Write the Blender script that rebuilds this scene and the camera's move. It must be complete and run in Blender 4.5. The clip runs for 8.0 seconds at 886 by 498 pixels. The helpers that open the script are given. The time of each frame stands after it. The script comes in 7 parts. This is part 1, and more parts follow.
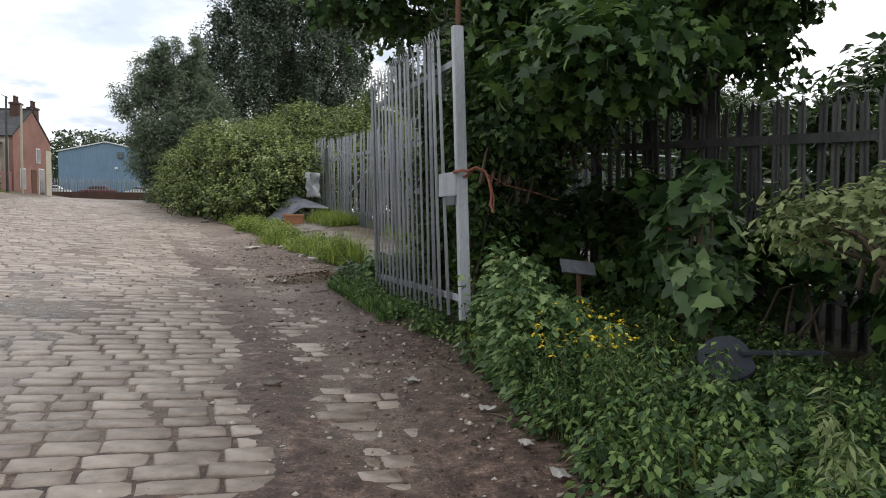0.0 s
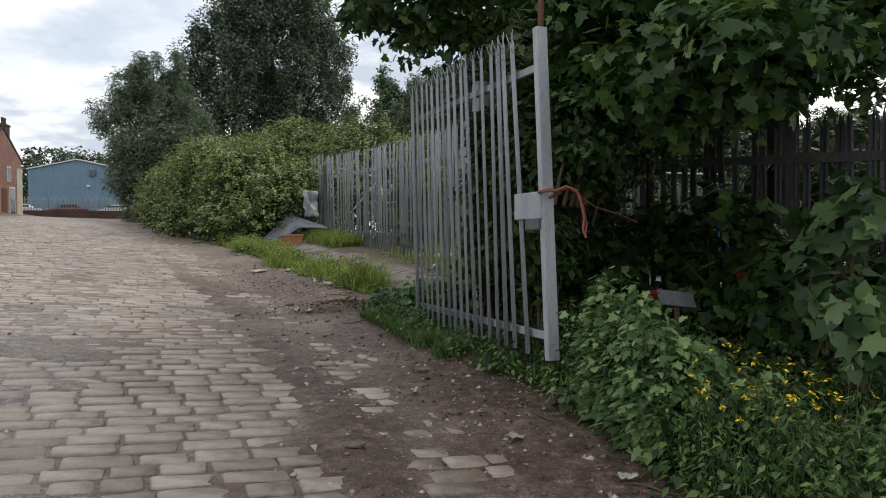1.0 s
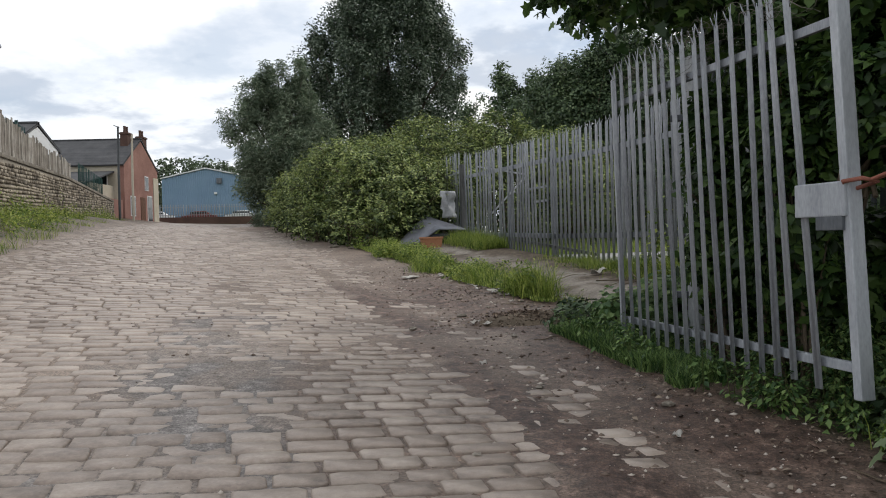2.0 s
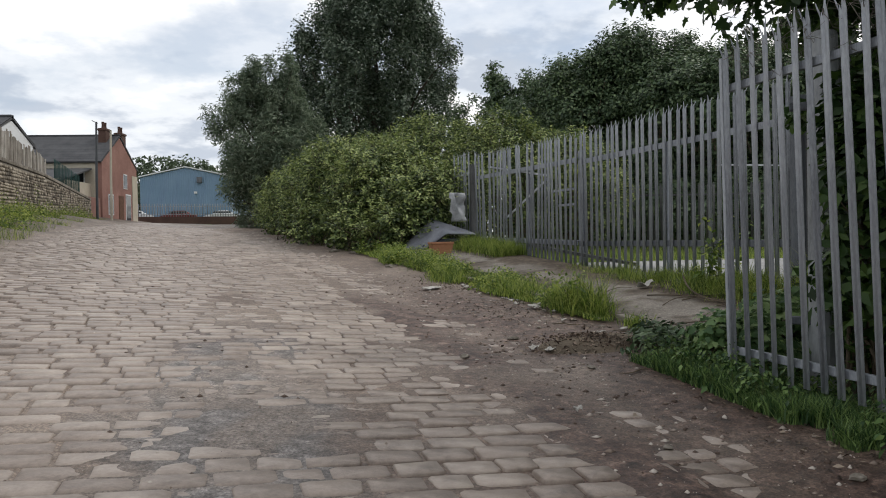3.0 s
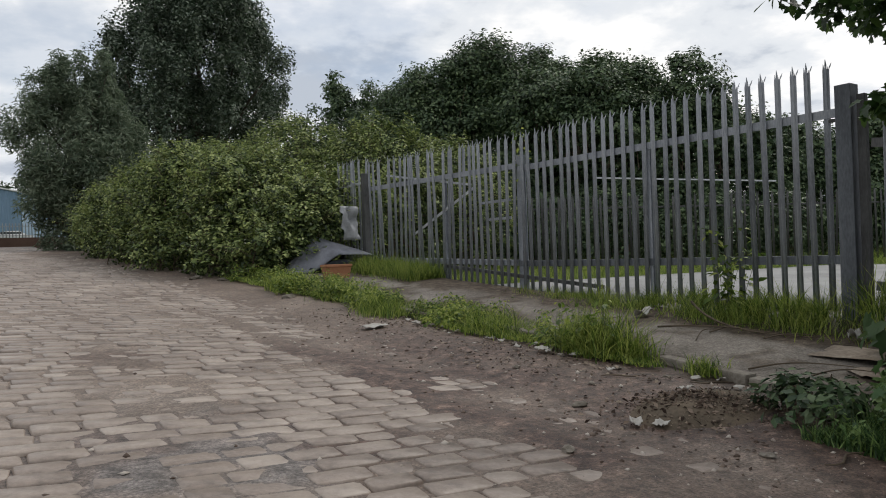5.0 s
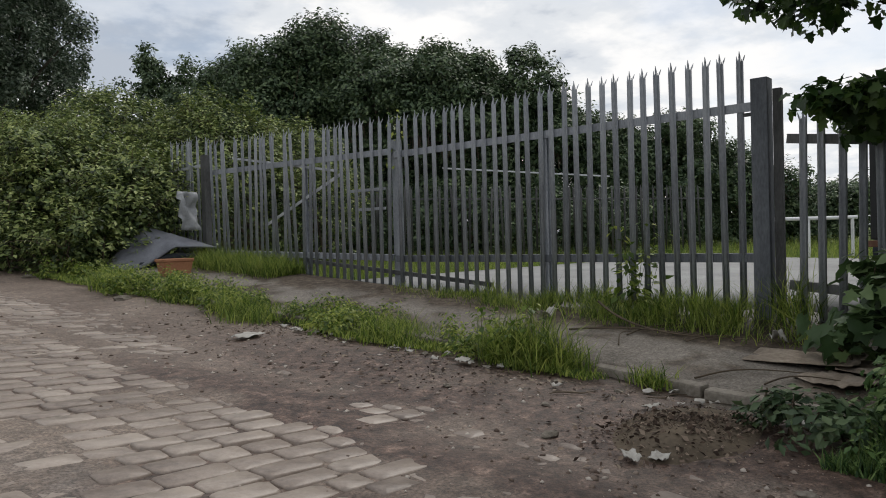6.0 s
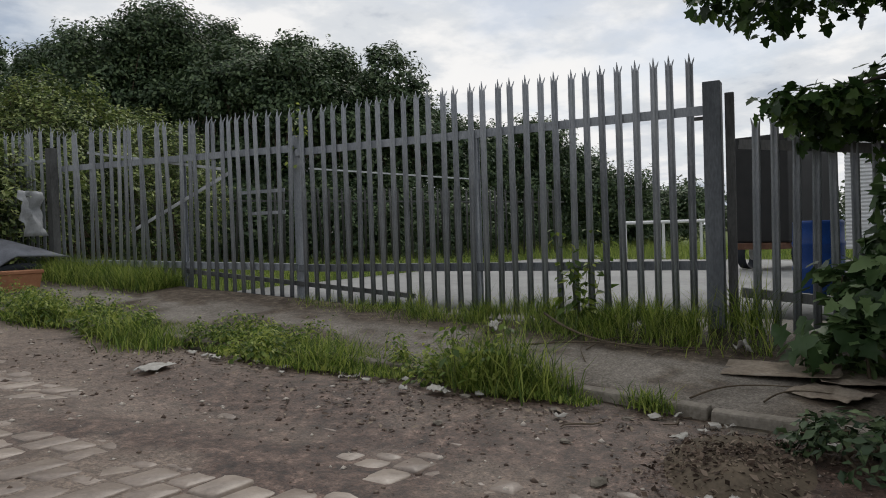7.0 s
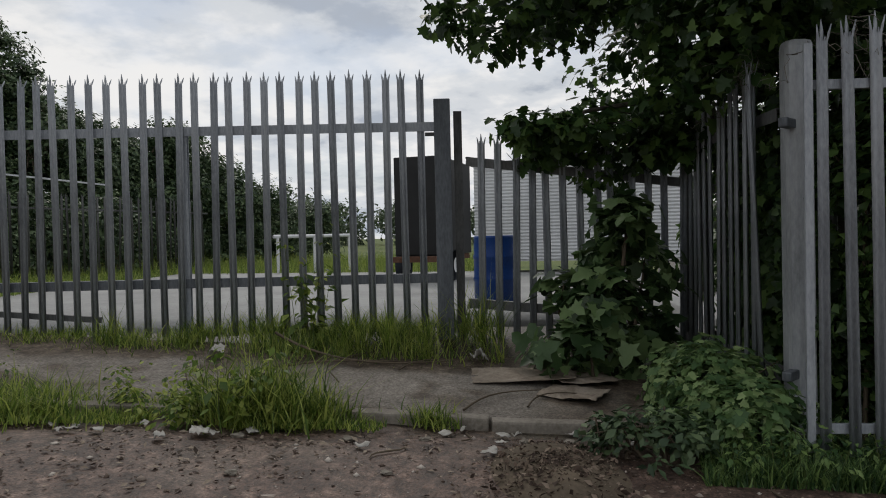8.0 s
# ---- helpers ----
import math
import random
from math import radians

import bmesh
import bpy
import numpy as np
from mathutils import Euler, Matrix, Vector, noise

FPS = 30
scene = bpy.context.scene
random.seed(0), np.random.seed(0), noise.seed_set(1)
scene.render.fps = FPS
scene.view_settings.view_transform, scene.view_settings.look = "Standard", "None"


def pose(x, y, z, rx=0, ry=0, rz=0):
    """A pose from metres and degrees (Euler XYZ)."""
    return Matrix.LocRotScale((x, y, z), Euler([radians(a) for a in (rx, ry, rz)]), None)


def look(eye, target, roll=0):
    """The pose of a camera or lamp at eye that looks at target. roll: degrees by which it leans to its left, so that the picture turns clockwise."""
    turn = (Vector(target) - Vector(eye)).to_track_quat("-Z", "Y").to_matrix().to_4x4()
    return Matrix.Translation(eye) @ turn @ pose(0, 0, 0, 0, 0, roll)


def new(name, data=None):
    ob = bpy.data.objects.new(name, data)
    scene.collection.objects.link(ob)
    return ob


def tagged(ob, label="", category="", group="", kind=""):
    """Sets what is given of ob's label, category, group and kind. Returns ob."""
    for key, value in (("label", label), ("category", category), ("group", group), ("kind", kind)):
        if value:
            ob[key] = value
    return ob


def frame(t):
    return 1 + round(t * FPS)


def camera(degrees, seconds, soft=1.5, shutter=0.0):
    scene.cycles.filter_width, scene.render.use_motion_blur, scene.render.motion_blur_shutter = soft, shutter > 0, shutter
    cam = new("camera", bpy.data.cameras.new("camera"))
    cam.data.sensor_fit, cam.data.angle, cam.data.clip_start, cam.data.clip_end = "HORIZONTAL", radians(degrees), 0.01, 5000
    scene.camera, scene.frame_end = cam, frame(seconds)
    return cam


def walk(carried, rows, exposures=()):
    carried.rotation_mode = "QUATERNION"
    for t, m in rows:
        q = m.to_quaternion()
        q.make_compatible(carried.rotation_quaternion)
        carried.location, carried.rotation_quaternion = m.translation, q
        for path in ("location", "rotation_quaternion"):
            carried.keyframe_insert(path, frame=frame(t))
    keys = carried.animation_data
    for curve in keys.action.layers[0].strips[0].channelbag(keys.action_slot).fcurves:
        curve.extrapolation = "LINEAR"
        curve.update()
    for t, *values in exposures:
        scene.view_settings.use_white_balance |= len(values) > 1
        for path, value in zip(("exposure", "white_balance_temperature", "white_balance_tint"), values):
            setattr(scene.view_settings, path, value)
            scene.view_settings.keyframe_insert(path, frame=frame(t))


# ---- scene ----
cam = camera(62.1, 8.0, soft=1.0)
PATH = [
    (0, (0.016, 0.362, 1.478), (0.291, 2.342, 1.401), -0.1),
    (0.5, (-0.336, 0.731, 1.523), (-0.066, 2.712, 1.454), 0.7),
    (1, (-0.634, 1.194, 1.551), (-0.289, 3.164, 1.519), -0.4),
    (1.5, (-0.979, 1.679, 1.597), (-0.681, 3.656, 1.567), -1.2),
    (2, (-1.345, 2.228, 1.614), (-1.292, 4.227, 1.584), -1.5),
    (2.2, (-1.469, 2.479, 1.652), (-1.528, 4.478, 1.616), -1.7),
    (3.3, (-2.177, 3.825, 1.689), (-2.005, 5.818, 1.671), -0.9),
    (3.5, (-2.315, 4.045, 1.693), (-2.12, 6.035, 1.677), -1.1),
    (4, (-2.638, 4.641, 1.718), (-2.304, 6.613, 1.682), -0.5),
    (4.2, (-2.784, 4.879, 1.739), (-2.39, 6.84, 1.723), -1.1),
    (5.3, (-3.347, 6.404, 1.804), (-2.696, 8.295, 1.815), -1.8),
    (5.5, (-3.408, 6.638, 1.826), (-2.704, 8.51, 1.825), -1.7),
    (6, (-3.572, 7.239, 1.866), (-2.528, 8.945, 1.833), -1.6),
    (6.5, (-3.702, 7.843, 1.909), (-2.509, 9.447, 1.862), -1.3),
    (7, (-3.896, 8.438, 1.955), (-2.5, 9.87, 1.913), -1.8),
    (7.5, (-3.967, 8.988, 1.976), (-2.23, 9.978, 1.945), -1.9),
    (8, (-4.063, 9.557, 1.966), (-2.144, 10.12, 1.934), -1.3),
]
walk(cam, [(t, look(eye, target, roll)) for t, eye, target, roll in PATH],
     [(0, 0.58), (0.5, 0.42), (1, 0.38), (2, 0.38), (3.5, 0.18), (5.5, 0.02), (6.5, -0.08), (7, -0.15), (8, -0.25)])

# ---------------------------------------------------------------- light
SUN_EL, SUN_AZ = 48.0, 62.0      # degrees; azimuth counted from +y towards +x
world = bpy.data.worlds.new("overcast_sky")
scene.world = world
world.use_nodes = True
wn, wl = world.node_tree.nodes, world.node_tree.links
wn.clear()
w_out = wn.new("ShaderNodeOutputWorld")
sky = wn.new("ShaderNodeTexSky")
sky.sky_type, sky.sun_disc = "NISHITA", False
sky.sun_elevation, sky.sun_rotation = radians(SUN_EL), radians(SUN_AZ)
bg_sky = wn.new("ShaderNodeBackground")
bg_sky.inputs["Strength"].default_value = 0.10
wl.new(sky.outputs["Color"], bg_sky.inputs["Color"])
tc = wn.new("ShaderNodeTexCoord")
sep = wn.new("ShaderNodeSeparateXYZ")
wl.new(tc.outputs["Generated"], sep.inputs[0])


def wmath(op, a, b):
    n = wn.new("ShaderNodeMath")
    n.operation = op
    for k, v in enumerate((a, b)):
        if isinstance(v, (int, float)):
            n.inputs[k].default_value = v
        else:
            wl.new(v, n.inputs[k])
    return n.outputs[0]


high = wmath("ADD", wmath("MAXIMUM", sep.outputs["Z"], 0.0), 0.22)
comb = wn.new("ShaderNodeCombineXYZ")
wl.new(wmath("DIVIDE", sep.outputs["X"], high), comb.inputs[0])
wl.new(wmath("DIVIDE", sep.outputs["Y"], high), comb.inputs[1])
comb.inputs[2].default_value = 3.7


def cloud_noise(scale, detail, rough, stops):
    n = wn.new("ShaderNodeTexNoise")
    n.inputs["Scale"].default_value, n.inputs["Detail"].default_value, n.inputs["Roughness"].default_value = scale, detail, rough
    wl.new(comb.outputs[0], n.inputs["Vector"])
    r = wn.new("ShaderNodeValToRGB")
    r.color_ramp.interpolation = "EASE"
    while len(r.color_ramp.elements) < len(stops):
        r.color_ramp.elements.new(0.5)
    for e, (p, c) in zip(r.color_ramp.elements, stops):
        e.position, e.color = p, (*c, 1)
    wl.new(n.outputs["Fac"], r.inputs[0])
    return r.outputs[0]


cover = cloud_noise(1.3, 7, 0.55, [(0.30, (0.55,) * 3), (0.50, (1, 1, 1))])
shade = cloud_noise(2.3, 8, 0.56, [(0.35, (0.50, 0.55, 0.63)), (0.47, (0.78, 0.81, 0.85)), (0.60, (1.03, 1.02, 1.01))])
bg_cloud = wn.new("ShaderNodeBackground")
bg_cloud.inputs["Strength"].default_value = 1.0
wl.new(shade, bg_cloud.inputs["Color"])
w_mix = wn.new("ShaderNodeMixShader")
wl.new(cover, w_mix.inputs[0])
wl.new(bg_sky.outputs[0], w_mix.inputs[1])
wl.new(bg_cloud.outputs[0], w_mix.inputs[2])
wl.new(w_mix.outputs[0], w_out.inputs[0])

sun = new("sun", bpy.data.lights.new("sun", "SUN"))
sun.data.energy, sun.data.angle, sun.data.color = 1.1, radians(14), (1.0, 0.95, 0.88)
sun.matrix_world = look((math.sin(radians(SUN_AZ)) * 40, math.cos(radians(SUN_AZ)) * 40, 40 * math.tan(radians(SUN_EL))), (0, 0, 0))


# ---------------------------------------------------------------- materials
def material(name, stops, scale=3.0, rough=0.85, bump=0.3, fine=40.0, metal=0.0, random_amount=0.0, leaf=0.0, stretch=(1, 1, 1), spec=0.3, bump_dist=0.01, coarse=0.4):
    """Noise at two scales over a colour ramp, with relief; leaf: share of light that passes through."""
    m = bpy.data.materials.new(name)
    m.use_nodes = True
    nt, ln = m.node_tree.nodes, m.node_tree.links
    bsdf, out = nt["Principled BSDF"], nt["Material Output"]
    tex = nt.new("ShaderNodeTexCoord")
    mp = nt.new("ShaderNodeMapping")
    mp.inputs["Scale"].default_value = stretch
    ln.new(tex.outputs["Object"], mp.inputs[0])
    a, b = nt.new("ShaderNodeTexNoise"), nt.new("ShaderNodeTexNoise")
    for n, s, d in ((a, scale, 6), (b, fine, 5)):
        n.inputs["Scale"].default_value, n.inputs["Detail"].default_value, n.inputs["Roughness"].default_value = s, d, 0.62
        ln.new(mp.outputs[0], n.inputs["Vector"])
    mix = nt.new("ShaderNodeMix")
    mix.data_type = "FLOAT"
    mix.inputs[0].default_value = coarse
    ln.new(a.outputs["Fac"], mix.inputs[2])
    ln.new(b.outputs["Fac"], mix.inputs[3])
    fac = mix.outputs[0]
    if random_amount:
        if leaf:
            src = nt.new("ShaderNodeNewGeometry").outputs["Random Per Island"]
        else:
            src = nt.new("ShaderNodeObjectInfo").outputs["Random"]
        mul = nt.new("ShaderNodeMath")
        mul.operation, mul.inputs[1].default_value, mul.inputs[2].default_value = "MULTIPLY_ADD", random_amount, -random_amount / 2
        ln.new(src, mul.inputs[0])
        add = nt.new("ShaderNodeMath")
        ln.new(fac, add.inputs[0])
        ln.new(mul.outputs[0], add.inputs[1])
        fac = add.outputs[0]
    ramp = nt.new("ShaderNodeValToRGB")
    while len(ramp.color_ramp.elements) < len(stops):
        ramp.color_ramp.elements.new(0.5)
    for e, (p, c) in zip(ramp.color_ramp.elements, stops):
        e.position, e.color = p, (*c, 1)
    ln.new(fac, ramp.inputs[0])
    ln.new(ramp.outputs[0], bsdf.inputs["Base Color"])
    bsdf.inputs["Roughness"].default_value, bsdf.inputs["Metallic"].default_value = rough, metal
    bsdf.inputs["Specular IOR Level"].default_value = spec
    if bump:
        bp = nt.new("ShaderNodeBump")
        bp.inputs["Strength"].default_value, bp.inputs["Distance"].default_value = bump, bump_dist
        ln.new(mix.outputs[0], bp.inputs["Height"])
        ln.new(bp.outputs[0], bsdf.inputs["Normal"])
    if leaf:
        tr, mx = nt.new("ShaderNodeBsdfTranslucent"), nt.new("ShaderNodeMixShader")
        ln.new(ramp.outputs[0], tr.inputs["Color"])
        mx.inputs[0].default_value = leaf
        ln.new(bsdf.outputs[0], mx.inputs[1])
        ln.new(tr.outputs[0], mx.inputs[2])
        ln.new(mx.outputs[0], out.inputs["Surface"])
    return m


def glassy(name, colour, rough=0.08):
    m = material(name, [(0.3, colour), (0.7, colour)], rough=rough, bump=0, spec=0.6)
    return m


M_FIELD = material("rough_grassland", [(0.32, (0.04, 0.06, 0.015)), (0.5, (0.09, 0.12, 0.03)), (0.68, (0.15, 0.15, 0.06))], scale=0.3, fine=6, rough=0.95, bump=0.6, bump_dist=0.1)
SETT_STOPS = [(0.28, (0.14, 0.105, 0.083)), (0.46, (0.26, 0.206, 0.168)), (0.68, (0.40, 0.335, 0.282))]
M_SETT = material("granite_sett", SETT_STOPS, scale=1.6, fine=45, rough=0.47, bump=0.6, bump_dist=0.007, random_amount=0.26, spec=0.6)
M_PAVE = material("old_tarmac_footway", [(0.3, (0.085, 0.07, 0.057)), (0.46, (0.165, 0.145, 0.123)), (0.68, (0.27, 0.243, 0.212))], scale=1.1, fine=45, rough=0.85, bump=0.5, bump_dist=0.006)
M_KERB = material("kerb_stone", [(0.3, (0.08, 0.07, 0.055)), (0.48, (0.17, 0.15, 0.123)), (0.68, (0.30, 0.27, 0.23))], scale=3, fine=35, rough=0.85, bump=0.6, bump_dist=0.008, random_amount=0.15)
M_YARD = material("yard_concrete", [(0.3, (0.19, 0.19, 0.185)), (0.5, (0.27, 0.27, 0.265)), (0.68, (0.35, 0.35, 0.34))], scale=0.7, fine=18, rough=0.8, bump=0.3)
M_GALV = material("galvanised_steel", [(0.28, (0.15, 0.163, 0.184)), (0.48, (0.30, 0.32, 0.35)), (0.68, (0.44, 0.462, 0.492))], scale=4, fine=70, rough=0.5, metal=0.12, bump=0.12, random_amount=0.16, spec=0.4, stretch=(1, 1, 0.3))
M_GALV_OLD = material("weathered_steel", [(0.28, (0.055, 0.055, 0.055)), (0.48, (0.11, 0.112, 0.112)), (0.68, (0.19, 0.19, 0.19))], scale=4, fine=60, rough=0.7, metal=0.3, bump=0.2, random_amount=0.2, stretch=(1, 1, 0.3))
M_RUST = material("rusted_steel", [(0.3, (0.05, 0.028, 0.02)), (0.5, (0.11, 0.055, 0.035)), (0.7, (0.17, 0.10, 0.07))], scale=6, fine=60, rough=0.9, bump=0.4)
M_GREENSTEEL = material("green_painted_steel", [(0.3, (0.012, 0.035, 0.035)), (0.6, (0.03, 0.075, 0.07))], rough=0.6, bump=0.1)
M_BARK = material("tree_bark", [(0.3, (0.03, 0.025, 0.02)), (0.5, (0.07, 0.06, 0.048)), (0.7, (0.13, 0.11, 0.09))], scale=5, fine=40, rough=0.95, bump=0.8, bump_dist=0.02, stretch=(1, 1, 0.25))
M_STEM = material("green_stem", [(0.3, (0.05, 0.08, 0.02)), (0.7, (0.11, 0.12, 0.045))], rough=0.8, bump=0)
M_TWIG = material("dry_twigs", [(0.3, (0.05, 0.04, 0.028)), (0.7, (0.15, 0.115, 0.08))], rough=0.9, bump=0.2)


def leafmat(name, dark, mid, light, share=0.35, rough=0.5, amount=0.5):
    return material(name, [(0.25, dark), (0.5, mid), (0.78, light)], scale=0.9, fine=4, rough=rough, bump=0, random_amount=amount, leaf=share, spec=0.35)


L_SYC = leafmat("sycamore_leaf", (0.020, 0.046, 0.013), (0.042, 0.088, 0.022), (0.10, 0.17, 0.042), 0.28, 0.45, 0.8)
L_POPLAR = leafmat("poplar_leaf", (0.030, 0.050, 0.030), (0.062, 0.094, 0.056), (0.20, 0.24, 0.18), 0.22, 0.4, 0.8)
# Willow tones are lightened: haze over the distance is put into the leaf colour
L_WILLOW = leafmat("hazy_willow_leaf", (0.07, 0.105, 0.065), (0.15, 0.195, 0.125), (0.28, 0.325, 0.23), 0.35)
# Dark hedge leaves, pale young shoots: shaded base and lit top put into colour
L_BRAMBLE = leafmat("bramble_leaf", (0.024, 0.042, 0.013), (0.07, 0.11, 0.03), (0.19, 0.24, 0.08), 0.2, 0.5, 0.9)
L_SHOOT_LIT = leafmat("bramble_shoot_lit", (0.085, 0.125, 0.038), (0.19, 0.25, 0.07), (0.36, 0.41, 0.15), 0.3, 0.5, 0.9)
L_BUSH = leafmat("thicket_leaf", (0.028, 0.052, 0.025), (0.062, 0.102, 0.045), (0.145, 0.195, 0.092), 0.17)
L_WEED = leafmat("nettle_leaf", (0.028, 0.068, 0.02), (0.078, 0.148, 0.042), (0.19, 0.28, 0.085), 0.35, 0.5, 0.9)
L_GRASS = leafmat("grass_blade", (0.065, 0.115, 0.02), (0.175, 0.255, 0.044), (0.36, 0.41, 0.10), 0.45, 0.5, 0.85)
L_MUG = leafmat("mugwort_leaf", (0.07, 0.135, 0.05), (0.165, 0.265, 0.095), (0.30, 0.40, 0.17), 0.4, 0.5, 0.8)
L_SAP = leafmat("sapling_leaf", (0.035, 0.07, 0.025), (0.08, 0.14, 0.05), (0.17, 0.25, 0.10), 0.3, 0.45, 0.8)
L_PALE = leafmat("pale_dogwood_leaf", (0.10, 0.14, 0.05), (0.20, 0.25, 0.10), (0.34, 0.38, 0.18), 0.3)
L_YELLOW = leafmat("yellow_petal", (0.55, 0.38, 0.01), (0.75, 0.55, 0.015), (0.8, 0.65, 0.05), 0.2)
L_FAR = leafmat("far_tree_leaf", (0.05, 0.075, 0.04), (0.08, 0.11, 0.06), (0.12, 0.15, 0.09), 0.2)


# ---------------------------------------------------------------- mesh helpers
RNG = np.random.default_rng(7)


def raw(name, V, F, mat):
    """A mesh from arrays of corners and of triangles or quads."""
    V, F = np.asarray(V, np.float32).reshape(-1, 3), np.asarray(F, np.int32)
    me = bpy.data.meshes.new(name)
    me.vertices.add(len(V))
    me.vertices.foreach_set("co", V.ravel())
    me.loops.add(F.size)
    me.loops.foreach_set("vertex_index", F.ravel())
    me.polygons.add(len(F))
    me.polygons.foreach_set("loop_start", np.arange(0, F.size, F.shape[1], dtype=np.int32))
    me.update(calc_edges=True)
    if mat:
        me.materials.append(mat)
    return me


def hang(ob, parent):
    """Parents ob so that it stays where it is in the world."""
    ob.parent = parent
    ob.matrix_parent_inverse = parent.matrix_basis.inverted()
    return ob


def part(name, data, mat, parent, label="", smooth=False):
    """Links a bmesh or a mesh, made in world coordinates, under a thing or a part."""
    if isinstance(data, bmesh.types.BMesh):
        me = bpy.data.meshes.new(name)
        data.to_mesh(me)
        data.free()
        me.materials.append(mat)
    else:
        me = data
    if smooth:
        me.polygons.foreach_set("use_smooth", [True] * len(me.polygons))
    ob = new(name, me)
    if parent is not None:
        if parent.parent is not None:
            ob.parent, ob.matrix_parent_inverse = parent, Matrix.Identity(4)
        else:
            hang(ob, parent)
    return tagged(ob, label) if label else ob


def thing(name, place, label, category, group="", kind=""):
    """An empty at the base of a thing."""
    e = new(name)
    e.empty_display_size = 0.1
    e.matrix_basis = Matrix.Translation(place)
    return tagged(e, label, category, group, kind)


def box(x0, y0, z0, x1, y1, z1, bevel=0.0, m=None):
    bm = bmesh.new()
    bmesh.ops.create_cube(bm, size=1)
    bmesh.ops.transform(bm, matrix=Matrix.LocRotScale(((x0 + x1) / 2, (y0 + y1) / 2, (z0 + z1) / 2), None, (x1 - x0, y1 - y0, z1 - z0)), verts=bm.verts)
    if bevel:
        bmesh.ops.bevel(bm, geom=bm.edges[:], offset=bevel, segments=2, affect="EDGES", profile=0.6)
    if m is not None:
        bmesh.ops.transform(bm, matrix=m, verts=bm.verts)
    return bm


def beam(a, b, w, h, bevel=0.003, up=(0, 0, 1)):
    """A bar from a to b, w wide and h high."""
    a, b = Vector(a), Vector(b)
    d = b - a
    y = d.normalized()
    x = y.cross(Vector(up)).normalized()
    z = x.cross(y)
    m = Matrix((x, y, z)).transposed().to_4x4()
    m.translation = (a + b) / 2
    return box(-w / 2, -d.length / 2, -h / 2, w / 2, d.length / 2, h / 2, bevel, m)


def tube(points, radii, sides=8, cap=True):
    """Corners and quads of a tapered tube along points."""
    P = np.asarray(points, float)
    R = np.broadcast_to(np.asarray(radii, float), (len(P),))
    T = np.gradient(P, axis=0)
    T /= np.linalg.norm(T, axis=1)[:, None] + 1e-9
    ref = np.where(np.abs(T[:, 2:3]) > 0.9, np.array([[1.0, 0, 0]]), np.array([[0, 0, 1.0]]))
    A = np.cross(T, ref)
    A /= np.linalg.norm(A, axis=1)[:, None] + 1e-9
    B = np.cross(T, A)
    th = np.arange(sides) / sides * 2 * np.pi
    V = P[:, None] + R[:, None, None] * (np.cos(th)[None, :, None] * A[:, None] + np.sin(th)[None, :, None] * B[:, None])
    i, j = np.meshgrid(np.arange(len(P) - 1), np.arange(sides), indexing="ij")
    k = (j + 1) % sides
    F = np.stack([i * sides + j, i * sides + k, (i + 1) * sides + k, (i + 1) * sides + j], -1).reshape(-1, 4)
    return V.reshape(-1, 3), F


def tubes(name, many, mat, sides=6):
    Vs, Fs, n = [], [], 0
    for pts, rad in many:
        V, F = tube(pts, rad, sides)
        Vs.append(V), Fs.append(F + n)
        n += len(V)
    return raw(name, np.concatenate(Vs), np.concatenate(Fs), mat)


OVAL = (np.array([(0, 0, 0), (0.45, 0.27, 0.07), (1, 0, -0.05), (0.45, -0.27, 0.07)], float), np.array([(0, 2, 1), (0, 3, 2)]))
LONG = (np.array([(0, 0, 0), (0.45, 0.11, 0.04), (1, 0, -0.12), (0.45, -0.11, 0.04)], float), np.array([(0, 2, 1), (0, 3, 2)]))
_half = [(0.04, 0.10, 0.0), (-0.06, 0.36, 0.03), (0.22, 0.30, 0.03), (0.36, 0.52, 0.0), (0.48, 0.25, 0.04), (0.72, 0.24, 0.02)]
_mv = [(0, 0, 0), *_half, (1.0, 0, -0.06), *[(x, -y, z) for x, y, z in reversed(_half)], (0.35, 0, -0.02)]
MAPLE = (np.array(_mv, float), np.array([(14, i, (i + 1) % 14) for i in range(14)]))
BLADE = (np.array([(-0.018, 0, 0), (0.018, 0, 0), (-0.014, 0.08, 0.5), (0.014, 0.08, 0.5), (0, 0.3, 0.95)], float), np.array([(0, 1, 3), (0, 3, 2), (2, 3, 4)]))


def unit(v):
    return v / (np.linalg.norm(v, axis=-1, keepdims=True) + 1e-9)


def leaves(name, P, S, N, tmpl, mat, rng, axis=None):
    """One leaf at every point P, of size S, facing about N; axis: the way the leaf's tip points."""
    n = len(P)
    N = unit(np.asarray(N, float))
    A = rng.normal(size=(n, 3)) if axis is None else np.asarray(axis, float)
    T = unit(A - (A * N).sum(1)[:, None] * N)
    B = np.cross(N, T)
    tv, tf = tmpl
    S = np.broadcast_to(np.asarray(S, float), (n,))[:, None, None]
    V = P[:, None] + S * (tv[None, :, 0:1] * T[:, None] + tv[None, :, 1:2] * B[:, None] + tv[None, :, 2:3] * N[:, None])
    F = tf[None] + (np.arange(n) * len(tv))[:, None, None]
    return raw(name, V, F.reshape(-1, 3), mat)


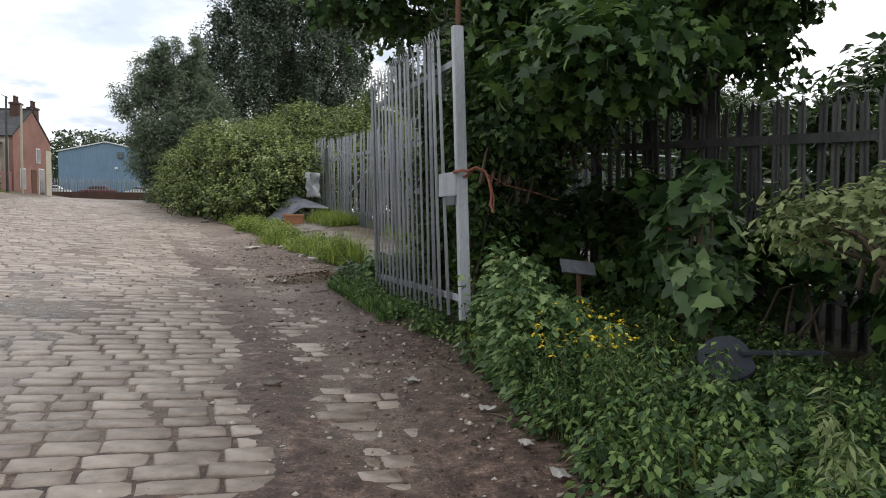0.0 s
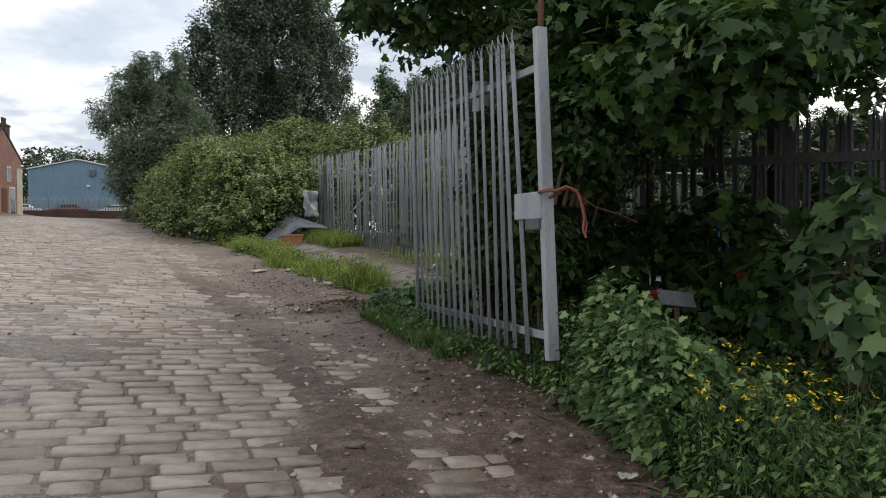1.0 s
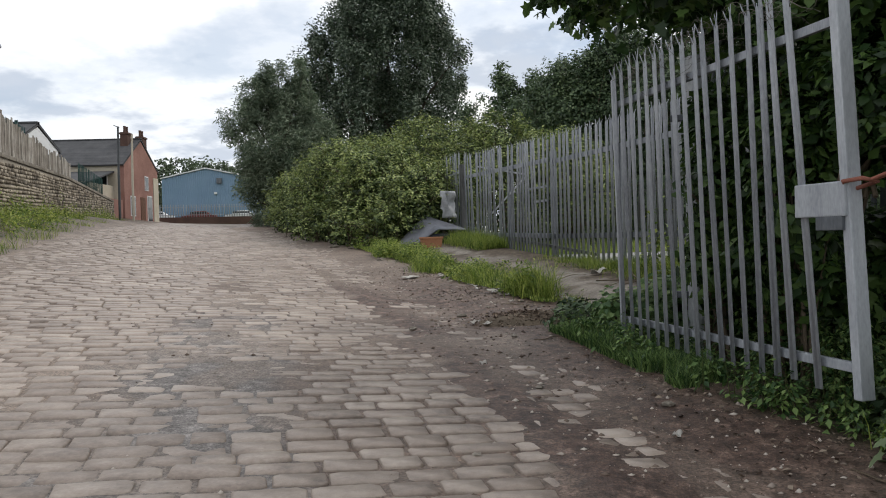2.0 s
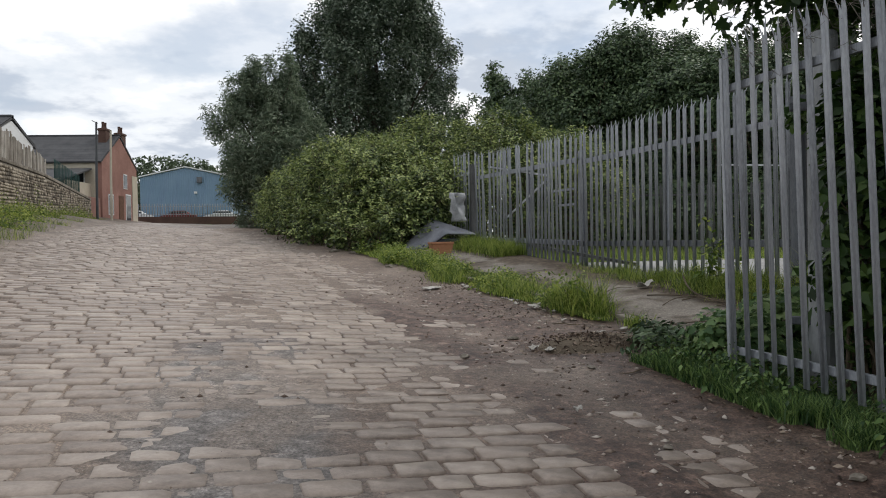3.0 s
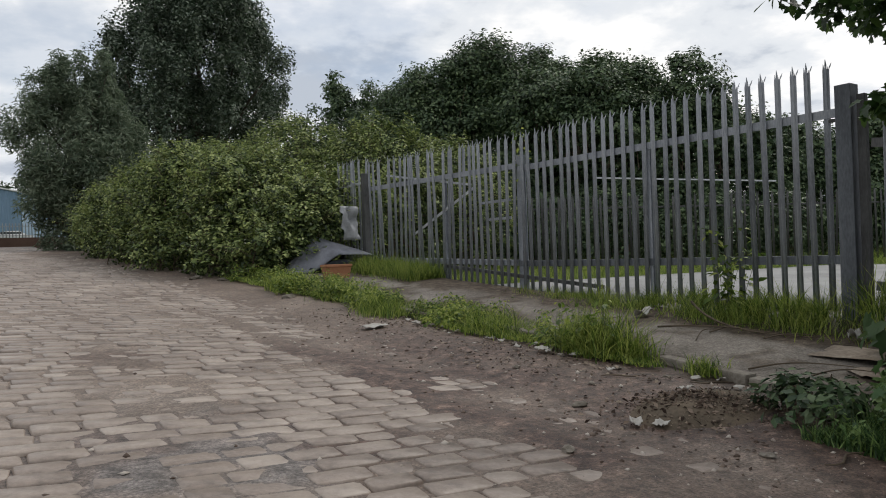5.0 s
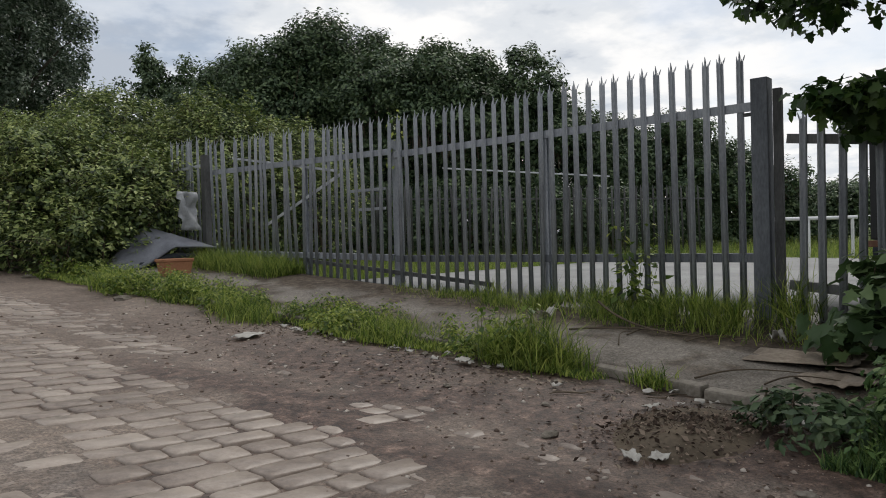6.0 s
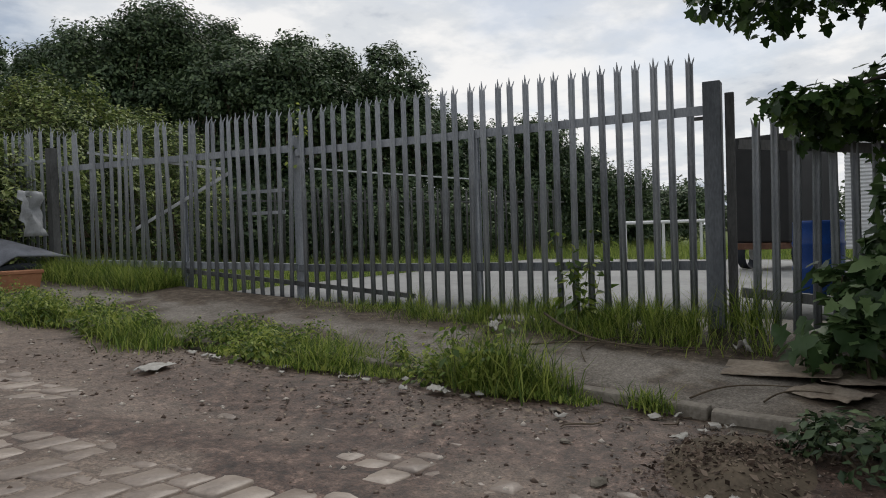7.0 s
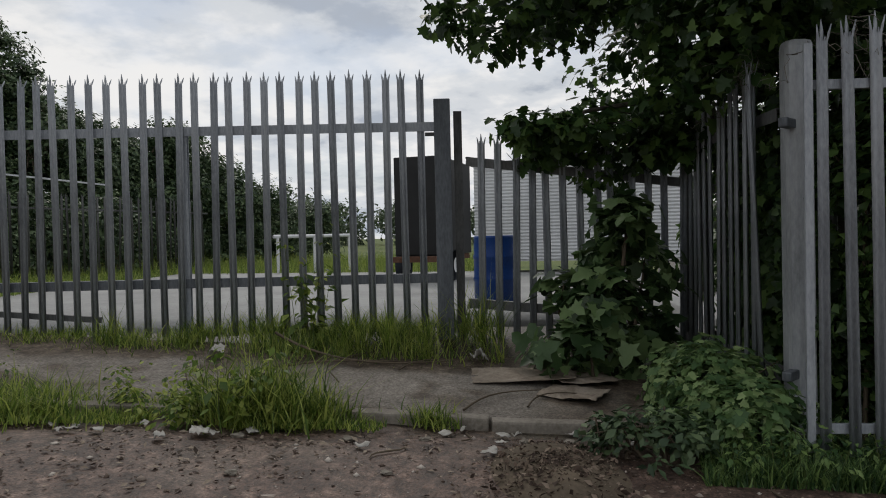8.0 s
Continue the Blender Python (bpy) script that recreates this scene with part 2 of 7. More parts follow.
def blades(name, P, H, rng, mat, lean=0.35):
    """Grass: one tapered, bent blade at every point of P, H high."""
    n = len(P)
    yaw = rng.uniform(0, 2 * np.pi, n)
    c, s = np.cos(yaw), np.sin(yaw)
    tv, tf = BLADE
    H = np.broadcast_to(np.asarray(H, float), (n,))
    wide = rng.uniform(0.5, 1.4, n) * 0.26
    H = H * (0.45 + 1.1 * fbm(P[:, 0], P[:, 1], 3.0))
    bend = rng.uniform(0.1, 1.0 + lean * 9, n)
    H = H / np.sqrt(1 + (0.3 * bend) ** 2)
    x = tv[None, :, 0] * wide[:, None] + tv[None, :, 2] ** 2 * (rng.normal(0, 0.34, n) * H)[:, None]
    y = tv[None, :, 1] * bend[:, None] * H[:, None]
    z = tv[None, :, 2] * H[:, None]
    V = np.stack([P[:, 0:1] + x * c[:, None] - y * s[:, None], P[:, 1:2] + x * s[:, None] + y * c[:, None], P[:, 2:3] + z], -1)
    F = tf[None] + (np.arange(n) * len(tv))[:, None, None]
    return raw(name, V, F.reshape(-1, 3), mat)


_lat = np.random.default_rng(3).random((128, 128))


def vnoise(x, y):
    """Smooth value noise, 0 to 1."""
    x, y = np.asarray(x, float), np.asarray(y, float)
    i, j = np.floor(x).astype(int), np.floor(y).astype(int)
    u, v = x - i, y - j
    u, v = u * u * (3 - 2 * u), v * v * (3 - 2 * v)
    f = lambda a, b: _lat[a % 128, b % 128]
    return (f(i, j) * (1 - u) + f(i + 1, j) * u) * (1 - v) + (f(i, j + 1) * (1 - u) + f(i + 1, j + 1) * u) * v


def fbm(x, y, s, octaves=3):
    return sum(vnoise(x * s * 2 ** k + 17 * k, y * s * 2 ** k + 5 * k) / 2 ** k for k in range(octaves)) / sum(0.5 ** k for k in range(octaves))


# ---------------------------------------------------------------- the lie of the land
def lane_x(y):
    """The line along which the lane runs: it bends a little to the left uphill."""
    y = np.asarray(y, float)
    a, b = np.minimum(y, 13.0), np.maximum(y - 13.0, 0)
    a = np.maximum(a, 3.0)
    return -0.38 - (0.15 * (a - 4.2) + 0.009 * ((a - 3) ** 2 - 1.44)) - 0.33 * b - 0.15 * np.minimum(y - 3.0, 0)


def across(x, y):
    return (np.asarray(x, float) - lane_x(y)) * 0.965


PROFILE_Y = [-80, -20, 0, 5, 10, 14, 20, 30, 45, 60, 90, 120, 900]
PROFILE_Z = [-4.5, -1.2, 0.07, 0.39, 0.72, 0.98, 1.40, 2.0, 2.62, 3.1, 4.0, 4.6, 4.6]


def fence_side(x, y):
    """Metres behind the long fence (positive: in the yard)."""
    return (np.asarray(x, float) - 2.44 + 0.308 * (np.asarray(y, float) - 11.5)) * 0.956


def smooth(v, a, b):
    t = np.clip((np.asarray(v, float) - a) / (b - a), 0, 1)
    return t * t * (3 - 2 * t)


def ground(x, y):
    """Height of the smooth land."""
    x, y = np.asarray(x, float), np.asarray(y, float)
    w = across(x, y)
    z = np.interp(y, PROFILE_Y, PROFILE_Z) - 0.065 * np.clip(w, -3.3, 0.8)
    z = z + 0.75 * smooth(w, -6.0, -7.8) * smooth(y, 6, 20)
    into = smooth(fence_side(x, y), -0.7, 0.1) * smooth(y, 9.0, 9.8)
    z = z * (1 - into) + into * (1.06 + 0.012 * np.clip(y - 14, 0, 60) - 0.01 * np.clip(x - 2, 0, 14))
    return z


def dirt(x, y):
    """How high the loose dirt stands over the tops of the setts."""
    x, y = np.asarray(x, float), np.asarray(y, float)
    w = across(x, y)
    n = fbm(x, y, 0.9) - 0.5
    f = fbm(x + 31, y, 4.0) - 0.5
    lvl = np.interp(w, [-6.4, -5.6, -4.4, -2.9, -2.35, -2.1, -1.3, -1.05, -0.15, 0.14, 0.55, 0.85, 1.2, 2.0], [0.035, 0.006, -0.004, -0.008, -0.006, -0.001, -0.001, -0.008, -0.007, 0.016, 0.001, 0.014, 0.034, 0.05])
    rut = smooth(w, -2.45, -2.1) * smooth(w, -1.05, -1.3) * smooth(y, 11.0, 8.5) * smooth(y, 4.6, 5.6)
    return lvl - 0.020 * smooth(y, 12.5, 16.5) * smooth(w, -0.25, 0.1) * smooth(w, 2.1, 1.5) + (0.001 + 0.012 * (fbm(x + 80, y, 2.2) - 0.5)) * rut + 0.005 * smooth(y, 6.6, 8.4) * smooth(w, -0.9, 0.0) - 0.004 * smooth(y, 7, 10) * smooth(w, -0.3, -0.8) + 0.026 * n + 0.022 * f


def land(x, y):
    """Height of the sheet of ground itself."""
    x, y = np.asarray(x, float), np.asarray(y, float)
    w = across(x, y)
    on_lane = smooth(w, -6.6, -6.0) * smooth(w, 2.3, 1.6)
    return ground(x, y) + on_lane * (dirt(x, y) + 0.012) + (1 - on_lane) * 0.05 * (fbm(x, y, 0.7) - 0.5) - 0.10 * smooth(fence_side(x, y), 0.6, 1.1) * smooth(y, 6.0, 7.5)


def axis_lines(dense, step, out, grow=1.18):
    a, b = dense
    mid = list(np.arange(a, b + step / 2, step))
    lo, hi, s = [], [], step
    p, q = a, b
    while p > -out or q < out:
        s *= grow
        if p > -out:
            p -= s
            lo.append(p)
        if q < out:
            q += s
            hi.append(q)
    return np.array(lo[::-1] + mid + hi)


gx, gy = axis_lines((-5.0, 3.6), 0.06, 900), axis_lines((2.4, 17.0), 0.06, 900)
GX, GY = np.meshgrid(gx, gy)
V = np.stack([GX, GY, land(GX, GY)], -1).reshape(-1, 3)
ii, jj = np.meshgrid(np.arange(len(gy) - 1), np.arange(len(gx) - 1), indexing="ij")
q0 = (ii * len(gx) + jj).ravel()
F = np.stack([q0, q0 + 1, q0 + 1 + len(gx), q0 + len(gx)], -1)

M_GROUND = material("lane_ground", [(0.30, (0.075, 0.050, 0.037)), (0.46, (0.165, 0.124, 0.096)), (0.60, (0.255, 0.202, 0.162)), (0.72, (0.34, 0.28, 0.232))], scale=1.1, fine=26, rough=0.62, bump=1.0, bump_dist=0.03, spec=0.45)


def add_layer(m, attribute, stops, rough):
    """Mixes a second, noisy soil over the base colour where the mesh carries it."""
    nt, ln = m.node_tree.nodes, m.node_tree.links
    b = nt["Principled BSDF"]
    old = b.inputs["Base Color"].links[0].from_socket
    at = nt.new("ShaderNodeAttribute")
    at.attribute_name = attribute
    no, rp, mx = nt.new("ShaderNodeTexNoise"), nt.new("ShaderNodeValToRGB"), nt.new("ShaderNodeMix")
    tx = nt.new("ShaderNodeTexCoord")
    ln.new(tx.outputs["Object"], no.inputs["Vector"])
    no.inputs["Scale"].default_value, no.inputs["Detail"].default_value, no.inputs["Roughness"].default_value = 9, 8, 0.7
    while len(rp.color_ramp.elements) < len(stops):
        rp.color_ramp.elements.new(0.5)
    for e, (p, c) in zip(rp.color_ramp.elements, stops):
        e.position, e.color = p, (*c, 1)
    ln.new(no.outputs["Fac"], rp.inputs[0])
    mx.data_type = "RGBA"
    ln.new(at.outputs["Fac"], mx.inputs[0])
    ln.new(old, mx.inputs[6])
    ln.new(rp.outputs[0], mx.inputs[7])
    ln.new(mx.outputs[2], b.inputs["Base Color"])


add_layer(M_GROUND, "brown_soil", [(0.32, (0.016, 0.0085, 0.006)), (0.44, (0.052, 0.029, 0.021)), (0.56, (0.108, 0.066, 0.050)), (0.68, (0.235, 0.16, 0.125))], 0.9)
add_layer(M_GROUND, "worn_patch", [(0.34, (0.05, 0.044, 0.041)), (0.47, (0.125, 0.114, 0.108)), (0.56, (0.20, 0.184, 0.175)), (0.70, (0.32, 0.297, 0.28))], 0.8)
add_layer(M_GROUND, "verge_soil", [(0.32, (0.022, 0.016, 0.010)), (0.5, (0.055, 0.043, 0.027)), (0.68, (0.105, 0.084, 0.054))], 0.95)


def speckle(m, scale, lo, hi):
    """Grit: fine light and dark grains over the base colour, and a coarser mottle."""
    nt, ln = m.node_tree.nodes, m.node_tree.links
    b = nt["Principled BSDF"]
    tx = nt.new("ShaderNodeTexCoord")
    for size, low, high in ((scale, lo, hi), (scale * 0.22, 0.5 + 0.5 * lo, 0.5 + 0.5 * hi)):
        old = b.inputs["Base Color"].links[0].from_socket
        no, mp, mx = nt.new("ShaderNodeTexNoise"), nt.new("ShaderNodeMapRange"), nt.new("ShaderNodeVectorMath")
        ln.new(tx.outputs["Object"], no.inputs["Vector"])
        no.inputs["Scale"].default_value, no.inputs["Detail"].default_value, no.inputs["Roughness"].default_value = size, 4, 0.7
        mp.inputs["From Min"].default_value, mp.inputs["From Max"].default_value = 0.36, 0.64
        mp.inputs["To Min"].default_value, mp.inputs["To Max"].default_value = low, high
        ln.new(no.outputs["Fac"], mp.inputs["Value"])
        mx.operation = "MULTIPLY"
        ln.new(old, mx.inputs[0])
        ln.new(mp.outputs[0], mx.inputs[1])
        ln.new(mx.outputs[0], b.inputs["Base Color"])


speckle(M_GROUND, 62, 0.45, 1.45)
ground_mesh = raw("ground", V, F, M_GROUND)
vx, vy = V[:, 0], V[:, 1]
vw = across(vx, vy) + 0.7 * (fbm(vx, vy, 1.6) - 0.5) + 0.35 * (fbm(vx + 9, vy, 6.0) - 0.5)
brown = np.clip(0.95 * smooth(vw, -0.22, 0.06) * (1 - 0.35 * smooth(vw, 0.25, 0.5) * smooth(vw, 0.95, 0.7)) * (1 - 0.25 * smooth(fbm(vx + 60, vy, 1.1), 0.54, 0.68)) + 0.5 * smooth(vw, -1.5, -1.0) * smooth(vw, 0.2, -0.2) * smooth(vy, 14, 9) - 0.30 * smooth(vy, 7.0, 9.0) * smooth(vw, 1.3, 0.6) * smooth(fbm(vx + 21, vy, 0.9), 0.42, 0.58) + 0.75 * smooth(fbm(vx, vy, 0.7), 0.56, 0.70) * smooth(vw, -6, -4) + 0.35 * smooth(vw, -2.9, -5.0), 0, 1) * (1 - 0.7 * smooth(vy, 12.0, 16.0))
verge = np.clip(smooth(vw - 0.7 * smooth(vy, 8.4, 9.4), 1.35, 1.65) + smooth(vw, -5.9, -6.3), 0, 1)
patch = 0.85 * smooth(vw, -2.75, -2.2) * smooth(vw, -0.95, -1.35) * smooth(vy, 12.0, 9.0) * smooth(vy, 3.6, 5.0) * (0.45 + 0.55 * smooth(fbm(vx + 17, vy, 2.6), 0.40, 0.56))
for key, vals in (("brown_soil", brown), ("worn_patch", patch), ("verge_soil", verge)):
    ground_mesh.attributes.new(key, "FLOAT", "POINT").data.foreach_set("value", vals.astype(np.float32))
ground_mesh.materials.append(M_FIELD)
cxm, cym = V[F].mean(1)[:, 0], V[F].mean(1)[:, 1]
cw = across(cxm, cym)
kind_of = np.where((np.hypot(cxm, cym - 15) > 60) & ((cw < -6.3) | (cw > 1.55)) | (fence_side(cxm, cym) > 1) & (cym > 9.6), 1, 0)
ground_mesh.polygons.foreach_set("material_index", kind_of.astype(np.int32))
ground_mesh.polygons.foreach_set("use_smooth", [True] * len(F))
tagged(new("ground", ground_mesh), "brown dirt lane between weedy verges and rough grass", "ground", kind="structure")


# ---------------------------------------------------------------- palisade fences
def pale_mesh(name, height, mat, tip=0.16, wide=0.068, deep=1.0):
    """A rolled steel pale, 0 to height, W-shaped in section, its top cut into three splayed points; it faces -y."""
    prof = [(-0.5, 0.012), (-0.27, -0.008), (-0.12, 0.010), (0.12, 0.010), (0.27, -0.008), (0.5, 0.012)]
    prof = [(x * wide, y * deep) for x, y in prof]
    V, F = [], []
    neck = height - tip * 0.62
    for z in (0.0, neck):
        V += [(x, y, z) for x, y in prof]
    for k in range(5):
        F.append((k, k + 1, 7 + k, 6 + k))

    def point(a, b, out, z0, z, swell):
        """One leaf-shaped point: it swells, then narrows to its tip."""
        n = len(V)
        (xa, ya), (xb, yb) = prof[a], prof[b]
        mx, my = (xa + xb) / 2, (ya + yb) / 2
        half = (xb - xa) / 2 * swell
        m = z0 + (z - z0) * 0.45
        V.extend([(mx + out[0] * 0.4 - half, my + out[1] * 0.4, m), (mx + out[0] * 0.4 + half, my + out[1] * 0.4, m), (mx + out[0] - 0.002, my + out[1], z), (mx + out[0] + 0.002, my + out[1], z)])
        F.append((6 + a, 6 + b, n + 1, n))
        F.append((n, n + 1, n + 3, n + 2))

    point(0, 1, (-0.014, -0.02), neck, height - 0.035, 0.9)
    point(2, 3, (0, 0.010), neck, height, 1.25)
    point(4, 5, (0.014, -0.02), neck, height - 0.035, 0.9)
    point(1, 2, (0.0, -0.004), neck, neck + 0.03, 0.8)
    point(3, 4, (0.0, -0.004), neck, neck + 0.03, 0.8)
    me = raw(name, V, F, mat)
    bm = bmesh.new()
    bm.from_mesh(me)
    bmesh.ops.solidify(bm, geom=bm.faces[:], thickness=0.003)
    bm.to_mesh(me)
    bm.free()
    return me


def run_pales(parent, mesh, a, b, pitch, base, rng, lean=0.006, offset=-0.03, start=0.0, wild=None):
    """Pales from plan point a to b at the given pitch; base(k, s) gives the foot's height."""
    a, b = Vector(a), Vector(b)
    d = b - a
    yaw = math.atan2(d.y, d.x)
    L = d.length
    n = int((L - start) / pitch) + 1
    side = Vector((math.sin(yaw), -math.cos(yaw)))
    for k in range(n):
        s = start + k * pitch
        p = a + d.normalized() * s + side * -offset
        ob = new("pale", mesh)
        t1, t2 = rng.normal(0, lean), rng.normal(0, lean)
        if wild and k in wild:
            t1 += wild[k]
        ob.matrix_basis = Matrix.Translation(Vector((p.x, p.y, base(k, s))) - parent.matrix_basis.translation) @ Matrix.Rotation(yaw, 4, "Z") @ Matrix.Rotation(t1, 4, "Y") @ Matrix.Rotation(t2, 4, "X")
        ob.parent = parent


def h_post(x, y, z0, z1, yaw, w=0.10, d=0.06, t=0.008):
    """A rolled H-section post."""
    bm = bmesh.new()
    outline = [(-w / 2, -d / 2), (w / 2, -d / 2), (w / 2, -d / 2 + t), (t / 2, -d / 2 + t), (t / 2, d / 2 - t), (w / 2, d / 2 - t), (w / 2, d / 2), (-w / 2, d / 2), (-w / 2, d / 2 - t), (-t / 2, d / 2 - t), (-t / 2, -d / 2 + t), (-w / 2, -d / 2 + t)]
    lo = [bm.verts.new((px, py, z0)) for px, py in outline]
    hi = [bm.verts.new((px, py, z1)) for px, py in outline]
    for k in range(12):
        bm.faces.new((lo[k], lo[(k + 1) % 12], hi[(k + 1) % 12], hi[k]))
    bm.faces.new(hi)
    bm.faces.new(lo[::-1])
    bmesh.ops.transform(bm, matrix=Matrix.Translation((x, y, 0)) @ Matrix.Rotation(yaw, 4, "Z"), verts=bm.verts)
    return bm


def angle_rail(a, b, w=0.085, t=0.008):
    """A rolled angle rail: an upright and a flat leg."""
    bm = beam(a, b, t, w, 0.001)
    a2, b2 = Vector(a), Vector(b)
    side = (b2 - a2).normalized().cross(Vector((0, 0, 1)))
    if side.x < 0:
        side = -side
    off = side * (w / 2) + Vector((0, 0, w / 2 - t / 2 + 0.0005))
    bm2 = beam(a2 + off, b2 + off, w - t, t, 0.001)
    me = bpy.data.meshes.new("tmp")
    bm2.to_mesh(me)
    bm2.free()
    bm.from_mesh(me)
    bpy.data.meshes.remove(me)
    return bm


rf = np.random.default_rng(11)
M_POSTDARK = material("dull_steel", [(0.28, (0.055, 0.061, 0.070)), (0.48, (0.115, 0.125, 0.14)), (0.68, (0.20, 0.213, 0.232))], scale=4, fine=60, rough=0.6, metal=0.3, bump=0.15, stretch=(1, 1, 0.3))
FA, FM, FB = (2.43, 11.53), (1.02, 16.02), (-0.31, 20.42)      # the long fence: end post, middle post, far post
FDIR = Vector((FB[0] - FA[0], FB[1] - FA[1])).normalized()
FYAW = math.atan2(FDIR.y, FDIR.x)


def on_fence(s, z=0.0, back=0.0):
    p = Vector(FA) + FDIR * s + Vector((-FDIR.y, FDIR.x)) * -back
    return (p.x, p.y, z)


PALE_LONG = pale_mesh("pale", 2.42, M_GALV)
PALE_GATE = pale_mesh("pale", 2.42, M_GALV, tip=0.2, wide=0.064, deep=0.55)
PALE_LOW = pale_mesh("pale", 2.05, M_GALV)
PALE_DARK = pale_mesh("pale", 2.15, M_GALV_OLD, tip=0.2, wide=0.07)

fence = thing("palisade_fence", (*FA, 1.06), "grey galvanised steel palisade fence with splayed spiked tops", "fence", "palisade fences")
LEN1 = (Vector(FM) - Vector(FA)).length
run_pales(fence, PALE_LONG, FA, FM, 0.1592, lambda k, s: 1.10, rf, 0.006, start=0.115)
# Lower rail in the darker steel: its shadow side is put into the colour
for z, metal in ((2.99, M_GALV), (1.59, M_POSTDARK)):
    part("rail", angle_rail(on_fence(-0.05, z, 0.03), on_fence(LEN1, z, 0.03)), metal, fence)
part("post", h_post(*on_fence(2.30, 0, 0.065)[:2], 0.95, 3.02, FYAW, 0.05), M_GALV, fence)
part("post", h_post(*on_fence(LEN1 + 0.02, 0, 0.11)[:2], 0.95, 3.2, FYAW, 0.11, 0.09), M_GALV, fence)
part("post", box(-0.075, -0.075, 0.95, 0.075, 0.075, 3.23, 0.008, Matrix.Translation((2.462, 11.455, 0)) @ Matrix.Rotation(FYAW, 4, "Z")), M_POSTDARK, fence, "square hollow end post with a capped top")
part("post_plate", box(-0.045, -0.03, 0.97, 0.03, 0.03, 3.12, 0.004, Matrix.Translation((2.50, 11.325, 0)) @ Matrix.Rotation(FYAW, 4, "Z")), M_GALV_OLD, fence)
part("bracket", box(-0.05, -0.02, 2.90, 0.05, 0.02, 2.93, 0.003, Matrix.Translation((2.42, 11.555, 0)) @ Matrix.Rotation(FYAW, 4, "Z")), M_GALV_OLD, fence)

M_WHITE_BRACE = material("bright_zinc", [(0.3, (0.38, 0.40, 0.42)), (0.7, (0.56, 0.58, 0.60))], rough=0.5, metal=0.1, bump=0.1)
gate = thing("palisade_gate", (*FM, 1.1), "closed grey steel palisade gate with a sagging frame", "gate", "palisade gates")
LEN2 = (Vector(FB) - Vector(FA)).length
run_pales(gate, PALE_LONG, FM, FB, 0.1555, lambda k, s: 1.11 + 0.03 * s, rf, 0.014, start=0.10, wild={14: 0.02, 20: -0.03, 25: 0.03})
part("rail", angle_rail(on_fence(LEN1 + 0.05, 3.04, 0.03), on_fence(LEN2 - 0.05, 3.10, 0.03)), M_GALV, gate)
part("rail", angle_rail(on_fence(LEN1 + 0.05, 1.60, 0.03), on_fence(LEN2 - 0.05, 1.70, 0.03)), M_GALV, gate)
part("drop_rail", beam(on_fence(LEN1 - 1.6, 1.27, 0.06), on_fence(LEN1 + 1.95, 1.56, 0.06), 0.03, 0.055), M_GALV_OLD, gate, "dark bent bottom rail")
part("brace", beam(on_fence(LEN1 + 1.1, 2.82, 0.05), on_fence(LEN1 + 3.0, 2.12, 0.05), 0.012, 0.045), M_WHITE_BRACE, gate)
part("brace", beam(on_fence(LEN1 + 1.2, 2.87, 0.06), on_fence(LEN1 + 3.9, 3.30, 0.06), 0.012, 0.035), M_WHITE_BRACE, gate)
part("brace", beam(on_fence(LEN1 + 0.2, 2.55, 0.05), on_fence(LEN1 + 0.95, 2.55, 0.05), 0.012, 0.04), M_GALV, gate)
part("brace", beam(on_fence(LEN1 + 0.2, 2.28, 0.05), on_fence(LEN1 + 0.75, 2.28, 0.05), 0.012, 0.04), M_GALV, gate)
part("post", h_post(*on_fence(LEN1 + 1.95, 0, 0.06)[:2], 1.1, 3.12, FYAW, 0.05), M_GALV, gate)
part("post", box(-0.06, -0.06, 1.1, 0.06, 0.06, 3.42, 0.006, Matrix.Translation((-0.33, 20.48, 0)) @ Matrix.Rotation(FYAW, 4, "Z")), M_GALV_OLD, gate)
far_panel = thing("far_palisade_fence", (-0.4, 20.8, 1.4), "short grey palisade panel grown into brambles", "fence", "palisade fences")
run_pales(far_panel, PALE_LONG, (-0.36, 20.62), (-0.70, 21.72), 0.15, lambda k, s: 1.36, rf, 0.02)
part("rail", beam((-0.35, 20.6, 3.25), (-0.70, 21.75, 3.22), 0.03, 0.05), M_GALV, far_panel)
part("rail", beam((-0.35, 20.6, 1.75), (-0.70, 21.75, 1.75), 0.03, 0.05), M_GALV, far_panel)

# the lower run that goes on from the end post to the corner, and the return to the hinge post
CORNER, HINGE = (3.14, 9.30), (1.12, 8.70)
low = thing("low_palisade_fence", (2.56, 11.1, 0.9), "lower grey palisade fence under sycamore branches", "fence", "palisade fences")
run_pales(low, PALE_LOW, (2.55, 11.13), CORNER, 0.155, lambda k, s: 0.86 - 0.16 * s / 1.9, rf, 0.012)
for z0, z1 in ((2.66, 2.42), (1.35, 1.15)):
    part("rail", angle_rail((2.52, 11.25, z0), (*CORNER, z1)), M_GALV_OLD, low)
part("post", h_post(CORNER[0] + 0.05, CORNER[1], 0.6, 2.6, FYAW), M_GALV_OLD, low)
back = thing("return_palisade_fence", (*HINGE, 0.65), "grey palisade fence with bent spikes and ivy behind it", "fence", "palisade fences")
run_pales(back, pale_mesh("pale", 2.42, M_GALV, tip=0.24), (1.30, 8.86), (3.05, 9.29), 0.152, lambda k, s: 0.74, rf, 0.02, offset=0.03)
for z in (2.72, 1.0):
    part("rail", angle_rail((1.2, 8.80, z), (3.1, 9.33, z)), M_GALV_OLD, back)

